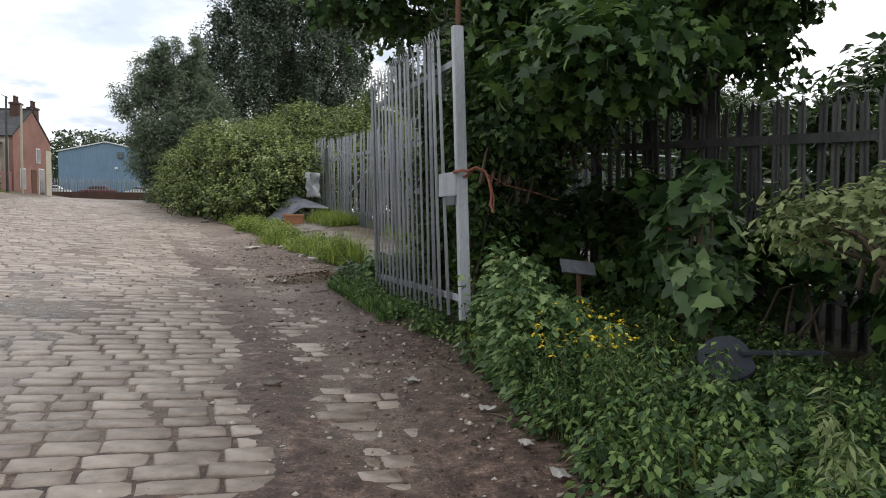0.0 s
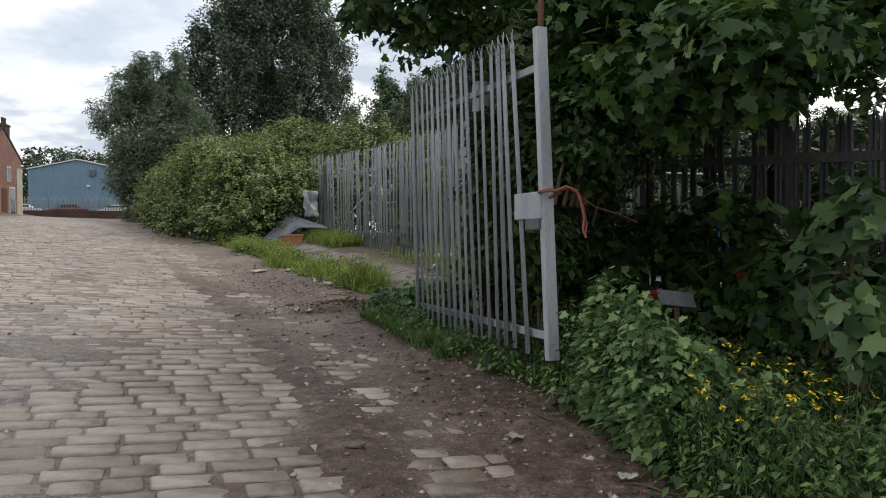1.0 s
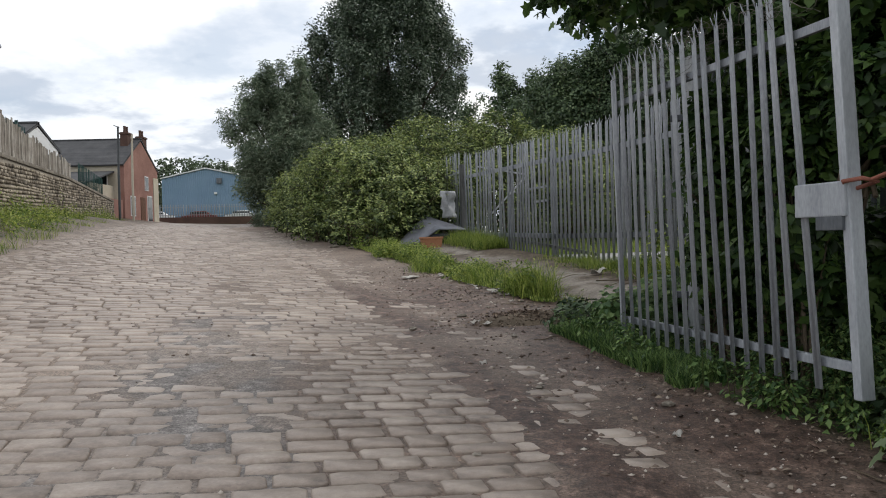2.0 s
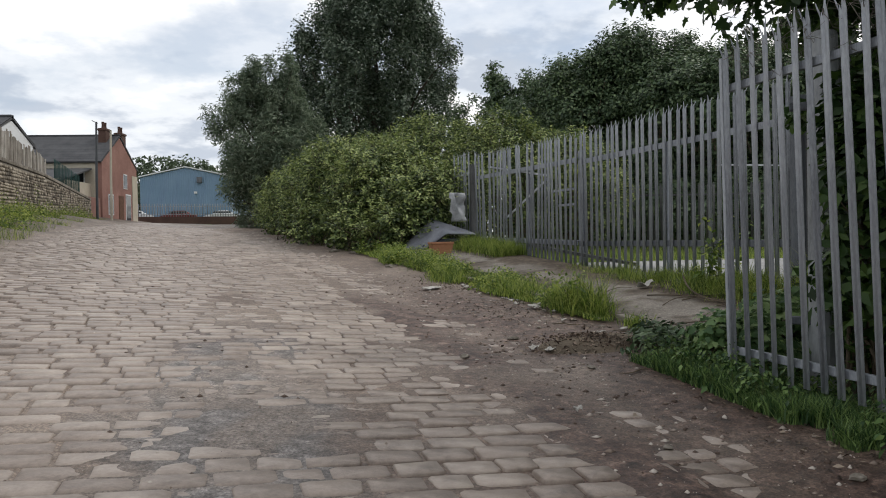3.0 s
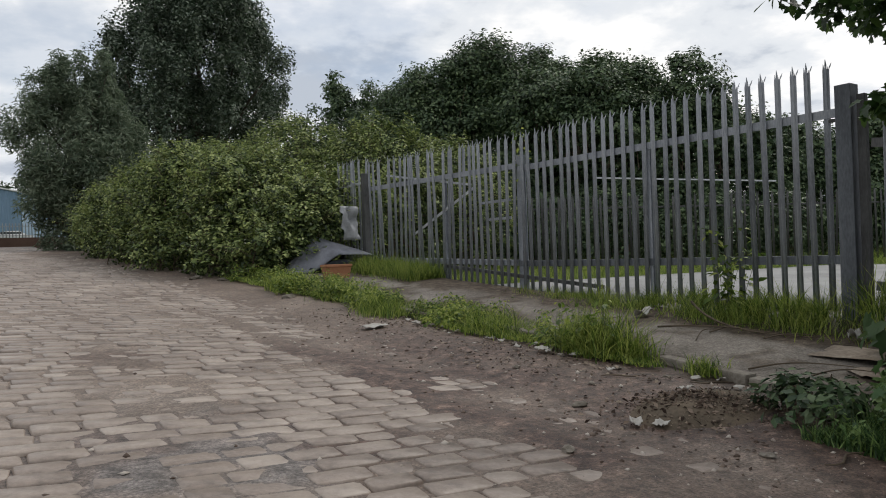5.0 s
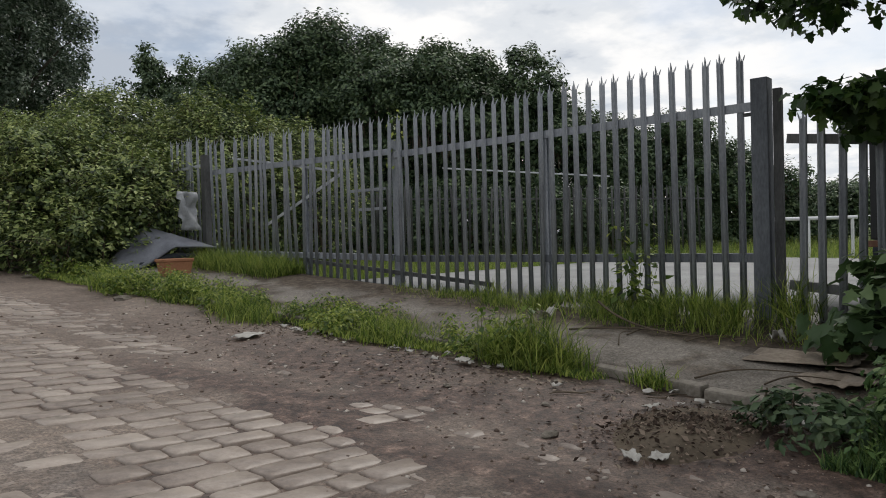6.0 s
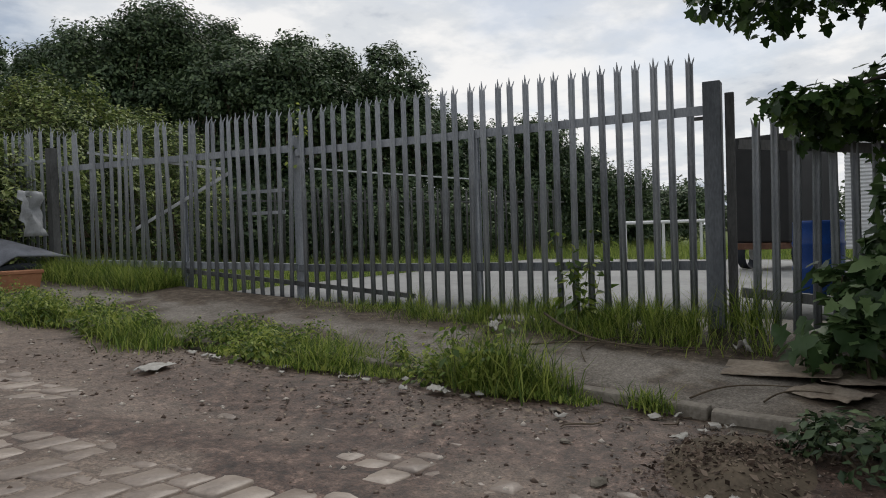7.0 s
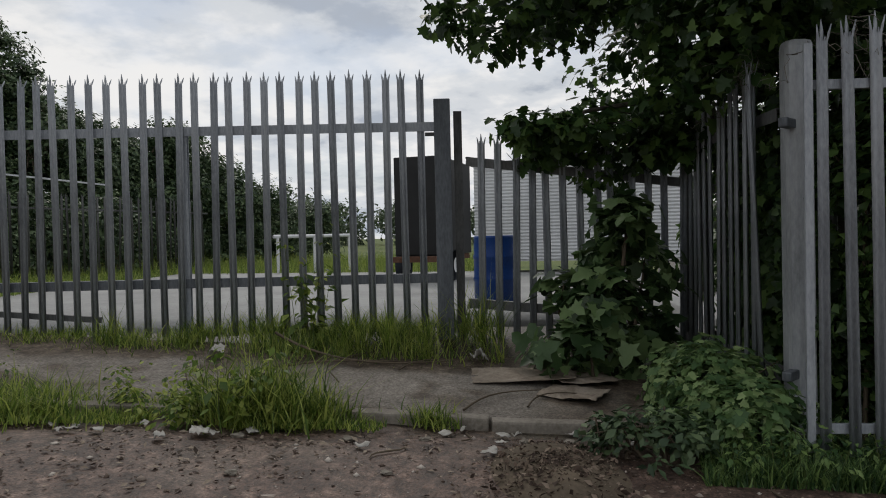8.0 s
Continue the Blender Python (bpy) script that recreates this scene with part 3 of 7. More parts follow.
M_POSTGREY = material("grey_steel_post", [(0.28, (0.17, 0.18, 0.19)), (0.48, (0.33, 0.345, 0.36)), (0.68, (0.46, 0.475, 0.49))], scale=3, fine=50, rough=0.55, metal=0.15, bump=0.15, stretch=(1, 1, 0.3))
hinge = thing("gate_post", (*HINGE, 0.6), "thick grey weathered steel gate post with rounded corners", "post")
part("shaft", box(-0.085, -0.085, 0.5, 0.085, 0.085, 3.17, 0.05, Matrix.Translation((HINGE[0] - 0.02, HINGE[1], 0)) @ Matrix.Rotation(radians(14), 4, "Z")), M_POSTGREY, hinge)

part("hinge_bracket", box(-0.22, -0.03, 2.60, -0.04, 0.03, 2.66, 0.01, Matrix.Translation((HINGE[0] - 0.02, HINGE[1], 0)) @ Matrix.Rotation(radians(-30), 4, "Z")), M_POSTDARK, hinge)
part("hinge_bracket", box(-0.22, -0.03, 1.02, -0.04, 0.03, 1.08, 0.01, Matrix.Translation((HINGE[0] - 0.02, HINGE[1], 0)) @ Matrix.Rotation(radians(-30), 4, "Z")), M_POSTDARK, hinge)

# the open gate leaf beside the lane
GA, GB = Vector((0.985, 6.08)), Vector((0.43, 8.74))
leaf_gate = thing("open_palisade_gate", (GB.x, GB.y, 0.6), "open grey palisade gate leaf leaning over the verge, twisted pales", "gate", "palisade gates")
gd = (GA - GB).normalized()
gyaw = math.atan2(gd.y, gd.x)


def on_leaf(s, z, back=0.0):
    p = GB + gd * s + Vector((-gd.y, gd.x)) * back
    return (p.x - 0.02 * (z - 0.7), p.y + 0.05 * (z - 0.75) * s / 2.3, z)


LEAF = (GA - GB).length
for z in (2.755, 0.85):
    part("rail", beam(on_leaf(-0.02, z, 0.02), on_leaf(LEAF, z, 0.02), 0.035, 0.055, 0.004), M_GALV, leaf_gate)
part("hinge_stile", beam(on_leaf(-0.02, 0.72), on_leaf(-0.02, 2.98), 0.045, 0.035, 0.006, (1, 0, 0)), M_GALV, leaf_gate)
part("lock_stile", beam(on_leaf(LEAF, 0.69), on_leaf(LEAF + 0.02, 3.02), 0.088, 0.06, 0.008, (gd.x, gd.y, 0)), M_GALV, leaf_gate)
lr = np.random.default_rng(5)
for k, s in enumerate([0.055 + 0.1425 * j for j in range(15)] + [2.20, 2.40]):
    foot, head = Vector(on_leaf(s + lr.normal(0, 0.008), 0.70 + lr.normal(0, 0.012), -0.03)), Vector(on_leaf(s + lr.normal(0, 0.018) + (0.07 if k == 13 else -0.06 if k == 16 else 0), 3.0, -0.03))
    ob = new("pale", PALE_GATE)
    zax = (head - foot).normalized()
    xax = Vector((gd.x, gd.y, 0))
    yax = zax.cross(xax).normalized()
    xax = yax.cross(zax)
    m = Matrix((xax, yax, zax)).transposed().to_4x4()
    m.translation = foot - leaf_gate.matrix_basis.translation
    ob.matrix_basis = m @ Matrix.Rotation(lr.normal(0, 0.12), 4, "Z")
    ob.parent = leaf_gate
lock = part("lock_box", beam(on_leaf(LEAF - 0.36, 1.77, -0.02), on_leaf(LEAF + 0.03, 1.77, -0.02), 0.09, 0.19, 0.008), M_GALV, leaf_gate, "welded steel lock box")
# Added darker block under the box, standing for the shading on its side
part("lock_slot", beam(on_leaf(LEAF - 0.20, 1.64, -0.03), on_leaf(LEAF + 0.0, 1.64, -0.03), 0.07, 0.08, 0.004), M_POSTDARK, lock)


# ---------------------------------------------------------------- trees and bushes
def clumps(rng, centre, radii, n, r, top=0.0, inner=0.35):
    """Clump centres near the surface of an uneven ellipsoid."""
    d = unit(rng.normal(size=(n, 3)))
    rad = inner + (1 - inner) * rng.random(n) ** 0.4
    c = np.asarray(centre) + d * np.asarray(radii) * rad[:, None]
    return c, r * rng.uniform(0.6, 1.3, n)


def clump_leaves(rng, C, R, per, flat=0.8):
    """Leaf places and facings over clumps."""
    n = len(C)
    idx = np.repeat(np.arange(n), per)
    d = unit(rng.normal(size=(len(idx), 3)))
    rad = rng.random(len(idx)) ** 0.45
    P = C[idx] + d * (R[idx] * rad)[:, None] * np.array([1, 1, flat])
    N = d + np.array([0, 0, 0.9]) + rng.normal(0, 0.7, (len(idx), 3))
    return P, N


def tree(name, base, height, radii, label, mat, leaf, n_clump, per, clump_r, rng, trunk_r=0.25, tmpl=OVAL, crown_z=None, group="", shape=None, limbs=14, taper=0.0, plume=0.8, inner=0.35):
    t = thing(name, base, label, "tree", group)
    bx, by, bz = base
    cz = bz + height - radii[2] if crown_z is None else crown_z
    C, R = clumps(rng, (bx, by, cz), radii, n_clump, clump_r, inner=inner)
    if shape is not None:
        C = shape(C)
    if taper:
        R = R * np.interp(C[:, 2], [cz, cz + radii[2]], [1.0, taper])
    many = []
    zz = np.linspace(0, 1, 9)
    wob = np.cumsum(rng.normal(0, 0.05 * trunk_r * 4, (9, 2)), 0)
    tp = np.stack([bx + wob[:, 0], by + wob[:, 1], bz - 0.3 + zz * (height * 0.85)], -1)
    part("trunk", raw("trunk", *tube(tp, trunk_r * (1 - 0.85 * zz), 10), M_BARK), M_BARK, t, smooth=True)
    for k in rng.choice(len(C), min(limbs, len(C)), replace=False):
        h = np.clip((C[k][2] - bz) * rng.uniform(0.35, 0.7) / (height * 0.85), 0.08, 0.9)
        j = int(h * 8)
        a = tp[j]
        u = np.linspace(0, 1, 6)[:, None]
        pts = a + (C[k] - a) * u + rng.normal(0, 0.04 * radii[0], (6, 3)) * u * (1 - u) * 4
        many.append((pts, trunk_r * 0.4 * (1 - 0.85 * u[:, 0])))
    if many:
        part("limb", tubes("limb", many, M_BARK), M_BARK, t, smooth=True)
    P, N = clump_leaves(rng, C, R, per, plume)
    part("crown", leaves("crown", P, leaf * rng.uniform(0.7, 1.3, len(P)), N, tmpl, mat, rng), mat, t)
    return t


def bush(name, base, blobs, label, mat, leaf, per, rng, tmpl=OVAL, category="bush", core=True, clump_r=0.45, density=14, group="", fill=0, spray=None, shoot=None):
    """A thicket: overlapping mounds (x, y, z, rx, ry, rz) of leaf clumps over a twiggy core.
    spray: (shoots per square metre, length, leaves on each, rise) of the shoots that stand out of it."""
    t = thing(name, base, label, category, group)
    Ps, Ns, many = [], [], []
    for bxyz in blobs:
        c, r = np.array(bxyz[:3]), np.array(bxyz[3:])
        n = max(6, int(density * (r[0] * r[1] + r[0] * r[2] + r[1] * r[2]) / 3 / clump_r ** 2 * 0.25))
        d = unit(rng.normal(size=(n, 3)))
        d[:, 2] = np.where(d[:, 2] < -0.5, -d[:, 2], d[:, 2])
        C = c + d * r * rng.uniform(0.72, 1.05, n)[:, None]
        P, N = clump_leaves(rng, C, clump_r * rng.uniform(0.5, 1.2, n), per)
        Ps.append(P), Ns.append(N + 0.9 * np.repeat(d, per, 0))
        if fill:
            e = unit(rng.normal(size=(n * fill, 3)))
            Q = c + e * r * (0.45 + 0.42 * rng.random((n * fill, 1)))
            Ps.append(Q), Ns.append(e + rng.normal(0, 0.5, e.shape))
        if core:
            for e in C[::3]:
                u = np.linspace(0, 1, 5)[:, None]
                foot = np.array([c[0] + rng.normal(0, 0.3 * r[0]), c[1] + rng.normal(0, 0.3 * r[1]), max(c[2] - r[2], base[2] - 0.1)])
                many.append((foot + (e - foot) * u + np.array([0, 0, 0.25 * r[2]]) * u * (1 - u) * 3 + rng.normal(0, 0.05, (5, 3)) * u, 0.018 * (1 - 0.7 * u[:, 0])))
    SP, SN = [], []
    if spray:
        for bxyz in blobs:
            c, r = np.array(bxyz[:3]), np.array(bxyz[3:])
            n = max(4, int(spray[0] * 4 * (r[0] * r[1] + r[0] * r[2] + r[1] * r[2])))
            d = unit(rng.normal(size=(n, 3)))
            # Shoots thicken towards the top, carrying the top light painted into the hedge's shoots
            d = d[(d[:, 2] > -0.6) & (rng.random(n) < 0.2 + 1.2 * d[:, 2])]
            foot = c + d * r * 0.92
            patch_ = fbm(foot[:, 0] + foot[:, 2], foot[:, 1] - foot[:, 2], 0.9) > 0.40
            foot, d = foot[patch_], d[patch_]
            for other in blobs:
                if other is not bxyz:
                    out = (((foot - np.array(other[:3])) / np.array(other[3:])) ** 2).sum(1) > 0.72
                    foot, d = foot[out], d[out]
            way = unit(d + np.array([0, 0, spray[3]]) + rng.normal(0, 0.45, d.shape))
            L = spray[1] * rng.uniform(0.4, 1.3, len(d)) ** 1.3
            u = np.tile(np.linspace(0.05, 1, spray[2]), len(d))
            idx = np.repeat(np.arange(len(d)), spray[2])
            Q = foot[idx] + way[idx] * (u * L[idx])[:, None] - np.array([0, 0, 0.35]) * ((u ** 2) * L[idx])[:, None]
            Q = Q + rng.normal(0, 0.25 * leaf, Q.shape)
            SP.append(Q), SN.append(d[idx] * 0.7 + np.array([0, 0, 0.8]) + rng.normal(0, 0.45, Q.shape))
            v = np.linspace(0, 1, 4)[:, None]
            for k in range(0, len(d), 4):
                many.append((foot[k] + way[k] * L[k] * v - np.array([0, 0, 0.35]) * v ** 2 * L[k], 0.007 * (1 - 0.7 * v[:, 0])))
    P, N = np.concatenate(Ps), np.concatenate(Ns)
    g = ground(P[:, 0], P[:, 1])
    keep = P[:, 2] > g
    P, N = P[keep], N[keep]
    part("foliage", leaves("foliage", P, leaf * rng.uniform(0.6, 1.4, len(P)), N, tmpl, mat, rng), mat, t)
    if SP:
        P, N = np.concatenate(SP), np.concatenate(SN)
        keep = P[:, 2] > ground(P[:, 0], P[:, 1])
        tagged(part("shoot_growth", leaves("shoot_growth", P[keep], leaf * rng.uniform(0.6, 1.3, int(keep.sum())), N[keep], tmpl, shoot or mat, rng), shoot or mat, t, "young shoots, densest on top, coloured as top-lit on the hedge"), kind="stuff")
    if many:
        tagged(part("twig_growth", tubes("twig_growth", many, M_TWIG, 4), M_TWIG, t), kind="stuff")
    return t


def gz(x, y):
    return float(ground(x, y))


rt = np.random.default_rng(21)
# tall poplar, its crown broad below and narrowing to the top
def poplar_shape(C):
    c = np.array([-4.2, 66.0])
    k = np.interp(C[:, 2], [7, 10, 13, 17, 20, 24, 30], [0.75, 0.98, 1.0, 0.94, 0.80, 0.56, 0.25])
    C = C.copy()
    C[:, :2] = c + (C[:, :2] - c) * (k / 0.9)[:, None]
    return C + rt.normal(0, 0.35, C.shape)


tree("poplar_tree", (-4.2, 66.0, gz(-4.2, 66)), 23.0, (7.0, 7.0, 10.8), "tall dark green poplar behind the hedge", L_POPLAR, 0.27, 560, 230, 0.85, rt, 0.5, crown_z=16.4, shape=poplar_shape, plume=1.7, limbs=18, inner=0.1)
def willow_shape(C):
    """Broad below, with two wispy tops."""
    C = C.copy()
    up = C[:, 2] > 7.4
    peak = np.where(rt.random(len(C)) < 0.5, -10.1, -8.3)
    k = np.interp(C[:, 2], [7.4, 9.0, 12.0], [0.8, 0.45, 0.12])
    C[up, 0] = (peak + (C[:, 0] + 9.0) * k)[up]
    C[up, 1] = (43.5 + (C[:, 1] - 43.5) * k)[up]
    return C + rt.normal(0, 0.3, C.shape)


tree("willow_tree", (-9.0, 43.5, gz(-9.0, 43.5)), 10.0, (2.5, 2.5, 4.9), "grey-green willow with wispy upright tops", L_WILLOW, 0.26, 420, 150, 0.6, rt, 0.22, tmpl=LONG, crown_z=6.7, shape=willow_shape, taper=0.5, plume=1.4, limbs=30)


# ---------------------------------------------------------------- hedge, thickets and the yard's edge
rb = np.random.default_rng(31)
hedge_blobs = []
for k, (hx, hy, hr, hh) in enumerate([(-0.9, 21.9, 1.5, 2.5), (-2.2, 23.3, 1.7, 2.9), (-3.3, 25.6, 1.9, 3.1), (-4.2, 28.2, 1.9, 3.0), (-5.2, 31.0, 1.9, 2.9), (-6.1, 34.0, 1.6, 2.4), (-6.9, 37.2, 1.4, 2.0), (0.9, 24.3, 2.2, 4.6), (-1.0, 26.0, 2.6, 4.9), (3.2, 25.6, 2.2, 4.2), (-3.0, 30.5, 2.6, 4.8)]):
    z = gz(hx, hy)
    hedge_blobs.append((hx, hy, z + hh * 0.30, hr * 0.78, hr * 0.78, hh * 0.58))
for hx, hy, hr in [(-2.35, 20.7, 0.55), (-3.2, 21.9, 0.7), (-4.3, 24.0, 0.8), (-5.3, 27.0, 0.8), (-6.4, 30.5, 0.8)]:
    hedge_blobs.append((hx, hy, gz(hx, hy) + 0.25, hr, hr, 0.75))
for _ in range(100):
    k = rb.integers(0, 7)
    bx, by, bz, br, _r, bh = hedge_blobs[k]
    d = unit(rb.normal(size=3) + np.array([-0.9, -0.5, 0.5]))
    rr = rb.uniform(0.28, 0.7)
    hedge_blobs.append((bx + d[0] * br * 0.9, by + d[1] * br * 0.9, max(bz + d[2] * bh * 0.92, gz(bx, by) + 0.2), rr, rr, rr * 0.75))
bush("bramble_hedge", (-3, 25, gz(-3, 25)), hedge_blobs, "sprawling mound of green brambles along the lane edge", L_BRAMBLE, 0.095, 44, rb, category="hedge", clump_r=0.33, density=17, fill=30, spray=(46, 0.6, 14, 0.7), shoot=L_SHOOT_LIT)

for hd, D, top, wide, mat, lab in [(13.2, 40, 0.22, 2.2, L_BUSH, 0), (17.8, 34, 0.28, 2.8, L_BUSH, 0), (22.5, 31, 0.312, 3.4, L_BUSH, 0), (25.2, 32, 0.295, 3.2, L_BUSH, 0), (28, 30, 0.30, 3.4, L_BUSH, 0), (32, 29, 0.285, 3.4, L_BUSH, 0), (36, 29, 0.255, 2.6, L_BUSH, 0), (39.5, 29, 0.20, 2.0, L_BUSH, 0), (43.5, 30, 0.14, 1.7, L_BUSH, 0), (46.5, 31, 0.165, 2.4, L_BUSH, 0), (50, 33, 0.125, 2.4, L_BUSH, 1), (54, 34, 0.085, 2.4, L_BUSH, 1), (57.5, 36, 0.06, 2.8, L_BUSH, 1)]:
    bx, by = -3.4 + D * math.sin(radians(hd)), 7.0 + D * math.cos(radians(hd))
    z, zt = gz(bx, by), 1.8 + top * D * 0.94
    h = zt - z
    bl = [(bx, by, z + h * 0.45, wide, wide * 0.8, h * 0.45)]
    bl.append((bx, by, z + h * 0.18, wide * 0.95, wide * 0.8, h * 0.25))
    for _ in range(5):
        a = rb.uniform(0, 6.28)
        bl.append((bx + wide * 0.55 * math.cos(a), by + wide * 0.4 * math.sin(a), z + h * rb.uniform(0.72, 0.86), wide * rb.uniform(0.12, 0.26), wide * 0.22, h * rb.uniform(0.06, 0.11)))
    for _ in range(7):
        a = rb.uniform(0, 6.28)
        bl.append((bx + wide * 0.8 * math.cos(a), by + wide * 0.6 * math.sin(a), z + h * rb.uniform(0.5, 0.82), wide * rb.uniform(0.25, 0.5), wide * 0.45, h * rb.uniform(0.14, 0.24)))
    bush("sycamore_thicket" if not lab else "scrub_bush", (bx, by, z), bl, ("tall dark green sycamore thicket behind the yard", "low dark green scrub bush at the yard edge")[lab], mat, 0.16, 90, rb, category="thicket", clump_r=0.6, density=20, fill=30, group="scrub behind the yard", spray=(3.0, 0.75, 16, 1.2))

for ax_, ay_, top in ((4.18, 51.0, 13.1), (6.3, 50.6, 12.7), (2.0, 52.0, 10.6)):
    zb = gz(ax_, ay_)
    def ash_shape(C, ax_=ax_, ay_=ay_, top=top):
        C = C.copy()
        k = np.interp(C[:, 2], [top - 5, top - 2.5, top], [1.1, 0.9, 0.12])
        C[:, 0], C[:, 1] = ax_ + (C[:, 0] - ax_) * k, ay_ + (C[:, 1] - ay_) * k
        return C
    tree("ash_tree", (ax_, ay_, zb), top - zb, (1.7, 1.7, 4.2), "young ash tree with layered feathery sprays", L_BUSH, 0.22, 75, 110, 0.62, rb, 0.1, shape=ash_shape, plume=0.8, group="young ash trees")

# Added hedge: its dark leaves stand for the shade among the thicket's trunks
bush("shade_hedge", (6, 31, gz(6, 31)), [(-3.4 + D * math.sin(radians(hd)), 7 + D * math.cos(radians(hd)), 1.9, 1.7, 1.3, 1.5 + 0.5 * math.sin(hd)) for hd, D in zip(np.arange(15, 47, 3.6), [27, 26.5, 26, 25.5, 25, 25, 25, 25.5, 26])], "added dark hedge standing for trunk shade behind the yard", L_BUSH, 0.15, 46, rb, category="hedge", clump_r=0.5, density=22, fill=30)

# far trees on the skyline
for fx, fy, fh, fr in [(-47, 142, 13.5, 6), (-41, 146, 13.5, 5), (-56, 150, 11, 6), (-34, 150, 12.5, 5)]:
    tree("far_tree", (fx, fy, 4.6), fh, (fr, fr, fh * 0.42), "hazy green tree beyond the industrial shed", L_FAR, 0.8, 60, 40, 1.6, rb, 0.3, group="far trees", limbs=4)
far_c = []
for hd in np.arange(40, 112, 0.8):
    D = rb.uniform(85, 100)
    far_c.append((-4 + D * math.sin(radians(hd)), 9 + D * math.cos(radians(hd)), 1.0 + rb.uniform(1.0, 4.4)))
far_c = np.array(far_c)
P, N = clump_leaves(rb, np.repeat(far_c, 3, 0) + rb.normal(0, 1.2, (len(far_c) * 3, 3)), np.full(len(far_c) * 3, 2.4), 60, 0.7)
tagged(new("far_woodland", leaves("far_woodland", P, 0.75, N, OVAL, L_FAR, rb)), "low band of distant woodland on the skyline", "woodland", kind="stuff")

# concrete yard behind the fence
M = Matrix.Translation((*FA, 0)) @ Matrix.Rotation(FYAW, 4, "Z")
yv = []
ycols, yrows = 14, 8
for j in range(yrows + 1):
    for i in range(ycols + 1):
        p = M @ Vector((-6.0 + i * 13.2 / ycols, -0.7 - j * 13.5 / yrows, 0))
        yv.append((p.x, p.y, gz(p.x, p.y) + 0.05))
yf = [(j * (ycols + 1) + i, (j + 1) * (ycols + 1) + i, (j + 1) * (ycols + 1) + i + 1, j * (ycols + 1) + i + 1) for j in range(yrows) for i in range(ycols)]
yard = raw("yard_slab", yv, yf, M_YARD)
bm = bmesh.new()
bm.from_mesh(yard)
bmesh.ops.solidify(bm, geom=bm.faces[:], thickness=0.12)
bm.to_mesh(yard)
bm.free()
tagged(new("yard_slab", yard), "pale grey concrete yard slab behind the fence", "yard", kind="structure")


# ---------------------------------------------------------------- footway and kerb
def kerb_x(y):
    return float(np.interp(y, [8.6, 9.9, 10.8, 11.75, 13.5, 15.0, 18.0, 21.0], [1.15, 0.76, 0.50, 0.33, -0.36, -0.93, -1.95, -2.9]))


ks = np.arange(9.55, 20.3, 0.1)
pv = []
for y in ks:
    x0 = kerb_x(y) + 0.13
    x1 = min(2.44 - 0.308 * (y - 11.5), 3.2) - 0.10 if y > 9.9 else 2.9
    for t in np.linspace(0, 1, 25):
        x = x0 + (x1 - x0) * t
        pv.append((x, y, np.interp(y, PROFILE_Y, PROFILE_Z) - 0.052 + 0.045 + 0.13 * t + 0.03 * (float(fbm(x, y, 0.8)) - 0.5)))
pf = [(j * 25 + i, j * 25 + i + 1, (j + 1) * 25 + i + 1, (j + 1) * 25 + i) for j in range(len(ks) - 1) for i in range(24)]
pav = raw("pavement", pv, pf, M_PAVE)
bm = bmesh.new()
bm.from_mesh(pav)
bmesh.ops.solidify(bm, geom=bm.faces[:], thickness=0.1)
bm.to_mesh(pav)
bm.free()
pav.polygons.foreach_set("use_smooth", [True] * len(pav.polygons))
add_layer(M_PAVE, "brown_soil", [(0.30, (0.028, 0.019, 0.013)), (0.46, (0.065, 0.048, 0.034)), (0.58, (0.11, 0.085, 0.062)), (0.74, (0.18, 0.15, 0.115))], 0.9)
pc = np.empty(len(pav.vertices) * 3, np.float32)
pav.vertices.foreach_get("co", pc)
pc = pc.reshape(-1, 3)
edge_ = np.array([kerb_x(v) for v in pc[:, 1]])
silt = 0.8 * smooth(fbm(pc[:, 0], pc[:, 1], 1.0), 0.54, 0.68) + smooth(fence_side(pc[:, 0], pc[:, 1]) + 0.5 * (fbm(pc[:, 0], pc[:, 1], 2.4) - 0.5), -0.95, -0.55) + 0.7 * smooth(pc[:, 1], 10.6, 10.0) + 0.8 * smooth(fbm(pc[:, 0] + 8, pc[:, 1], 4.0), 0.60, 0.70)
pav.attributes.new("brown_soil", "FLOAT", "POINT").data.foreach_set("value", np.clip(silt, 0, 1).astype(np.float32))
speckle(M_PAVE, 55, 0.65, 1.4)
tagged(new("pavement", pav), "cracked grey tarmac footway, silted over in places", "pavement", kind="structure")

def pave_z(x, y):
    x1 = min(2.44 - 0.308 * (y - 11.5), 3.2) - 0.10 if y > 9.9 else 2.9
    t = (x - kerb_x(y) - 0.13) / (x1 - kerb_x(y) - 0.13)
    return float(np.interp(y, PROFILE_Y, PROFILE_Z)) - 0.007 + 0.13 * t + 0.03 * (float(fbm(x, y, 0.8)) - 0.5)


kerb = thing("kerb", (0.4, 11.3, gz(0.4, 11.3)), "worn grey stone kerb, chipped and half buried", "kerb", kind="structure")
rk = np.random.default_rng(9)
y = 9.72
while y < 18.5:
    L = rk.uniform(0.75, 0.95)
    a, b = Vector((kerb_x(y) + 0.06, y, 0)), Vector((kerb_x(y + L - 0.015) + 0.06, y + L - 0.015, 0))
    for v in (a, b):
        v.z = float(np.interp(v.y, PROFILE_Y, PROFILE_Z)) - 0.052 - 0.025 + rk.normal(0, 0.006)
    part("kerb_stone", beam(a, b, 0.13, 0.20, 0.018), M_KERB, kerb)
    y += L


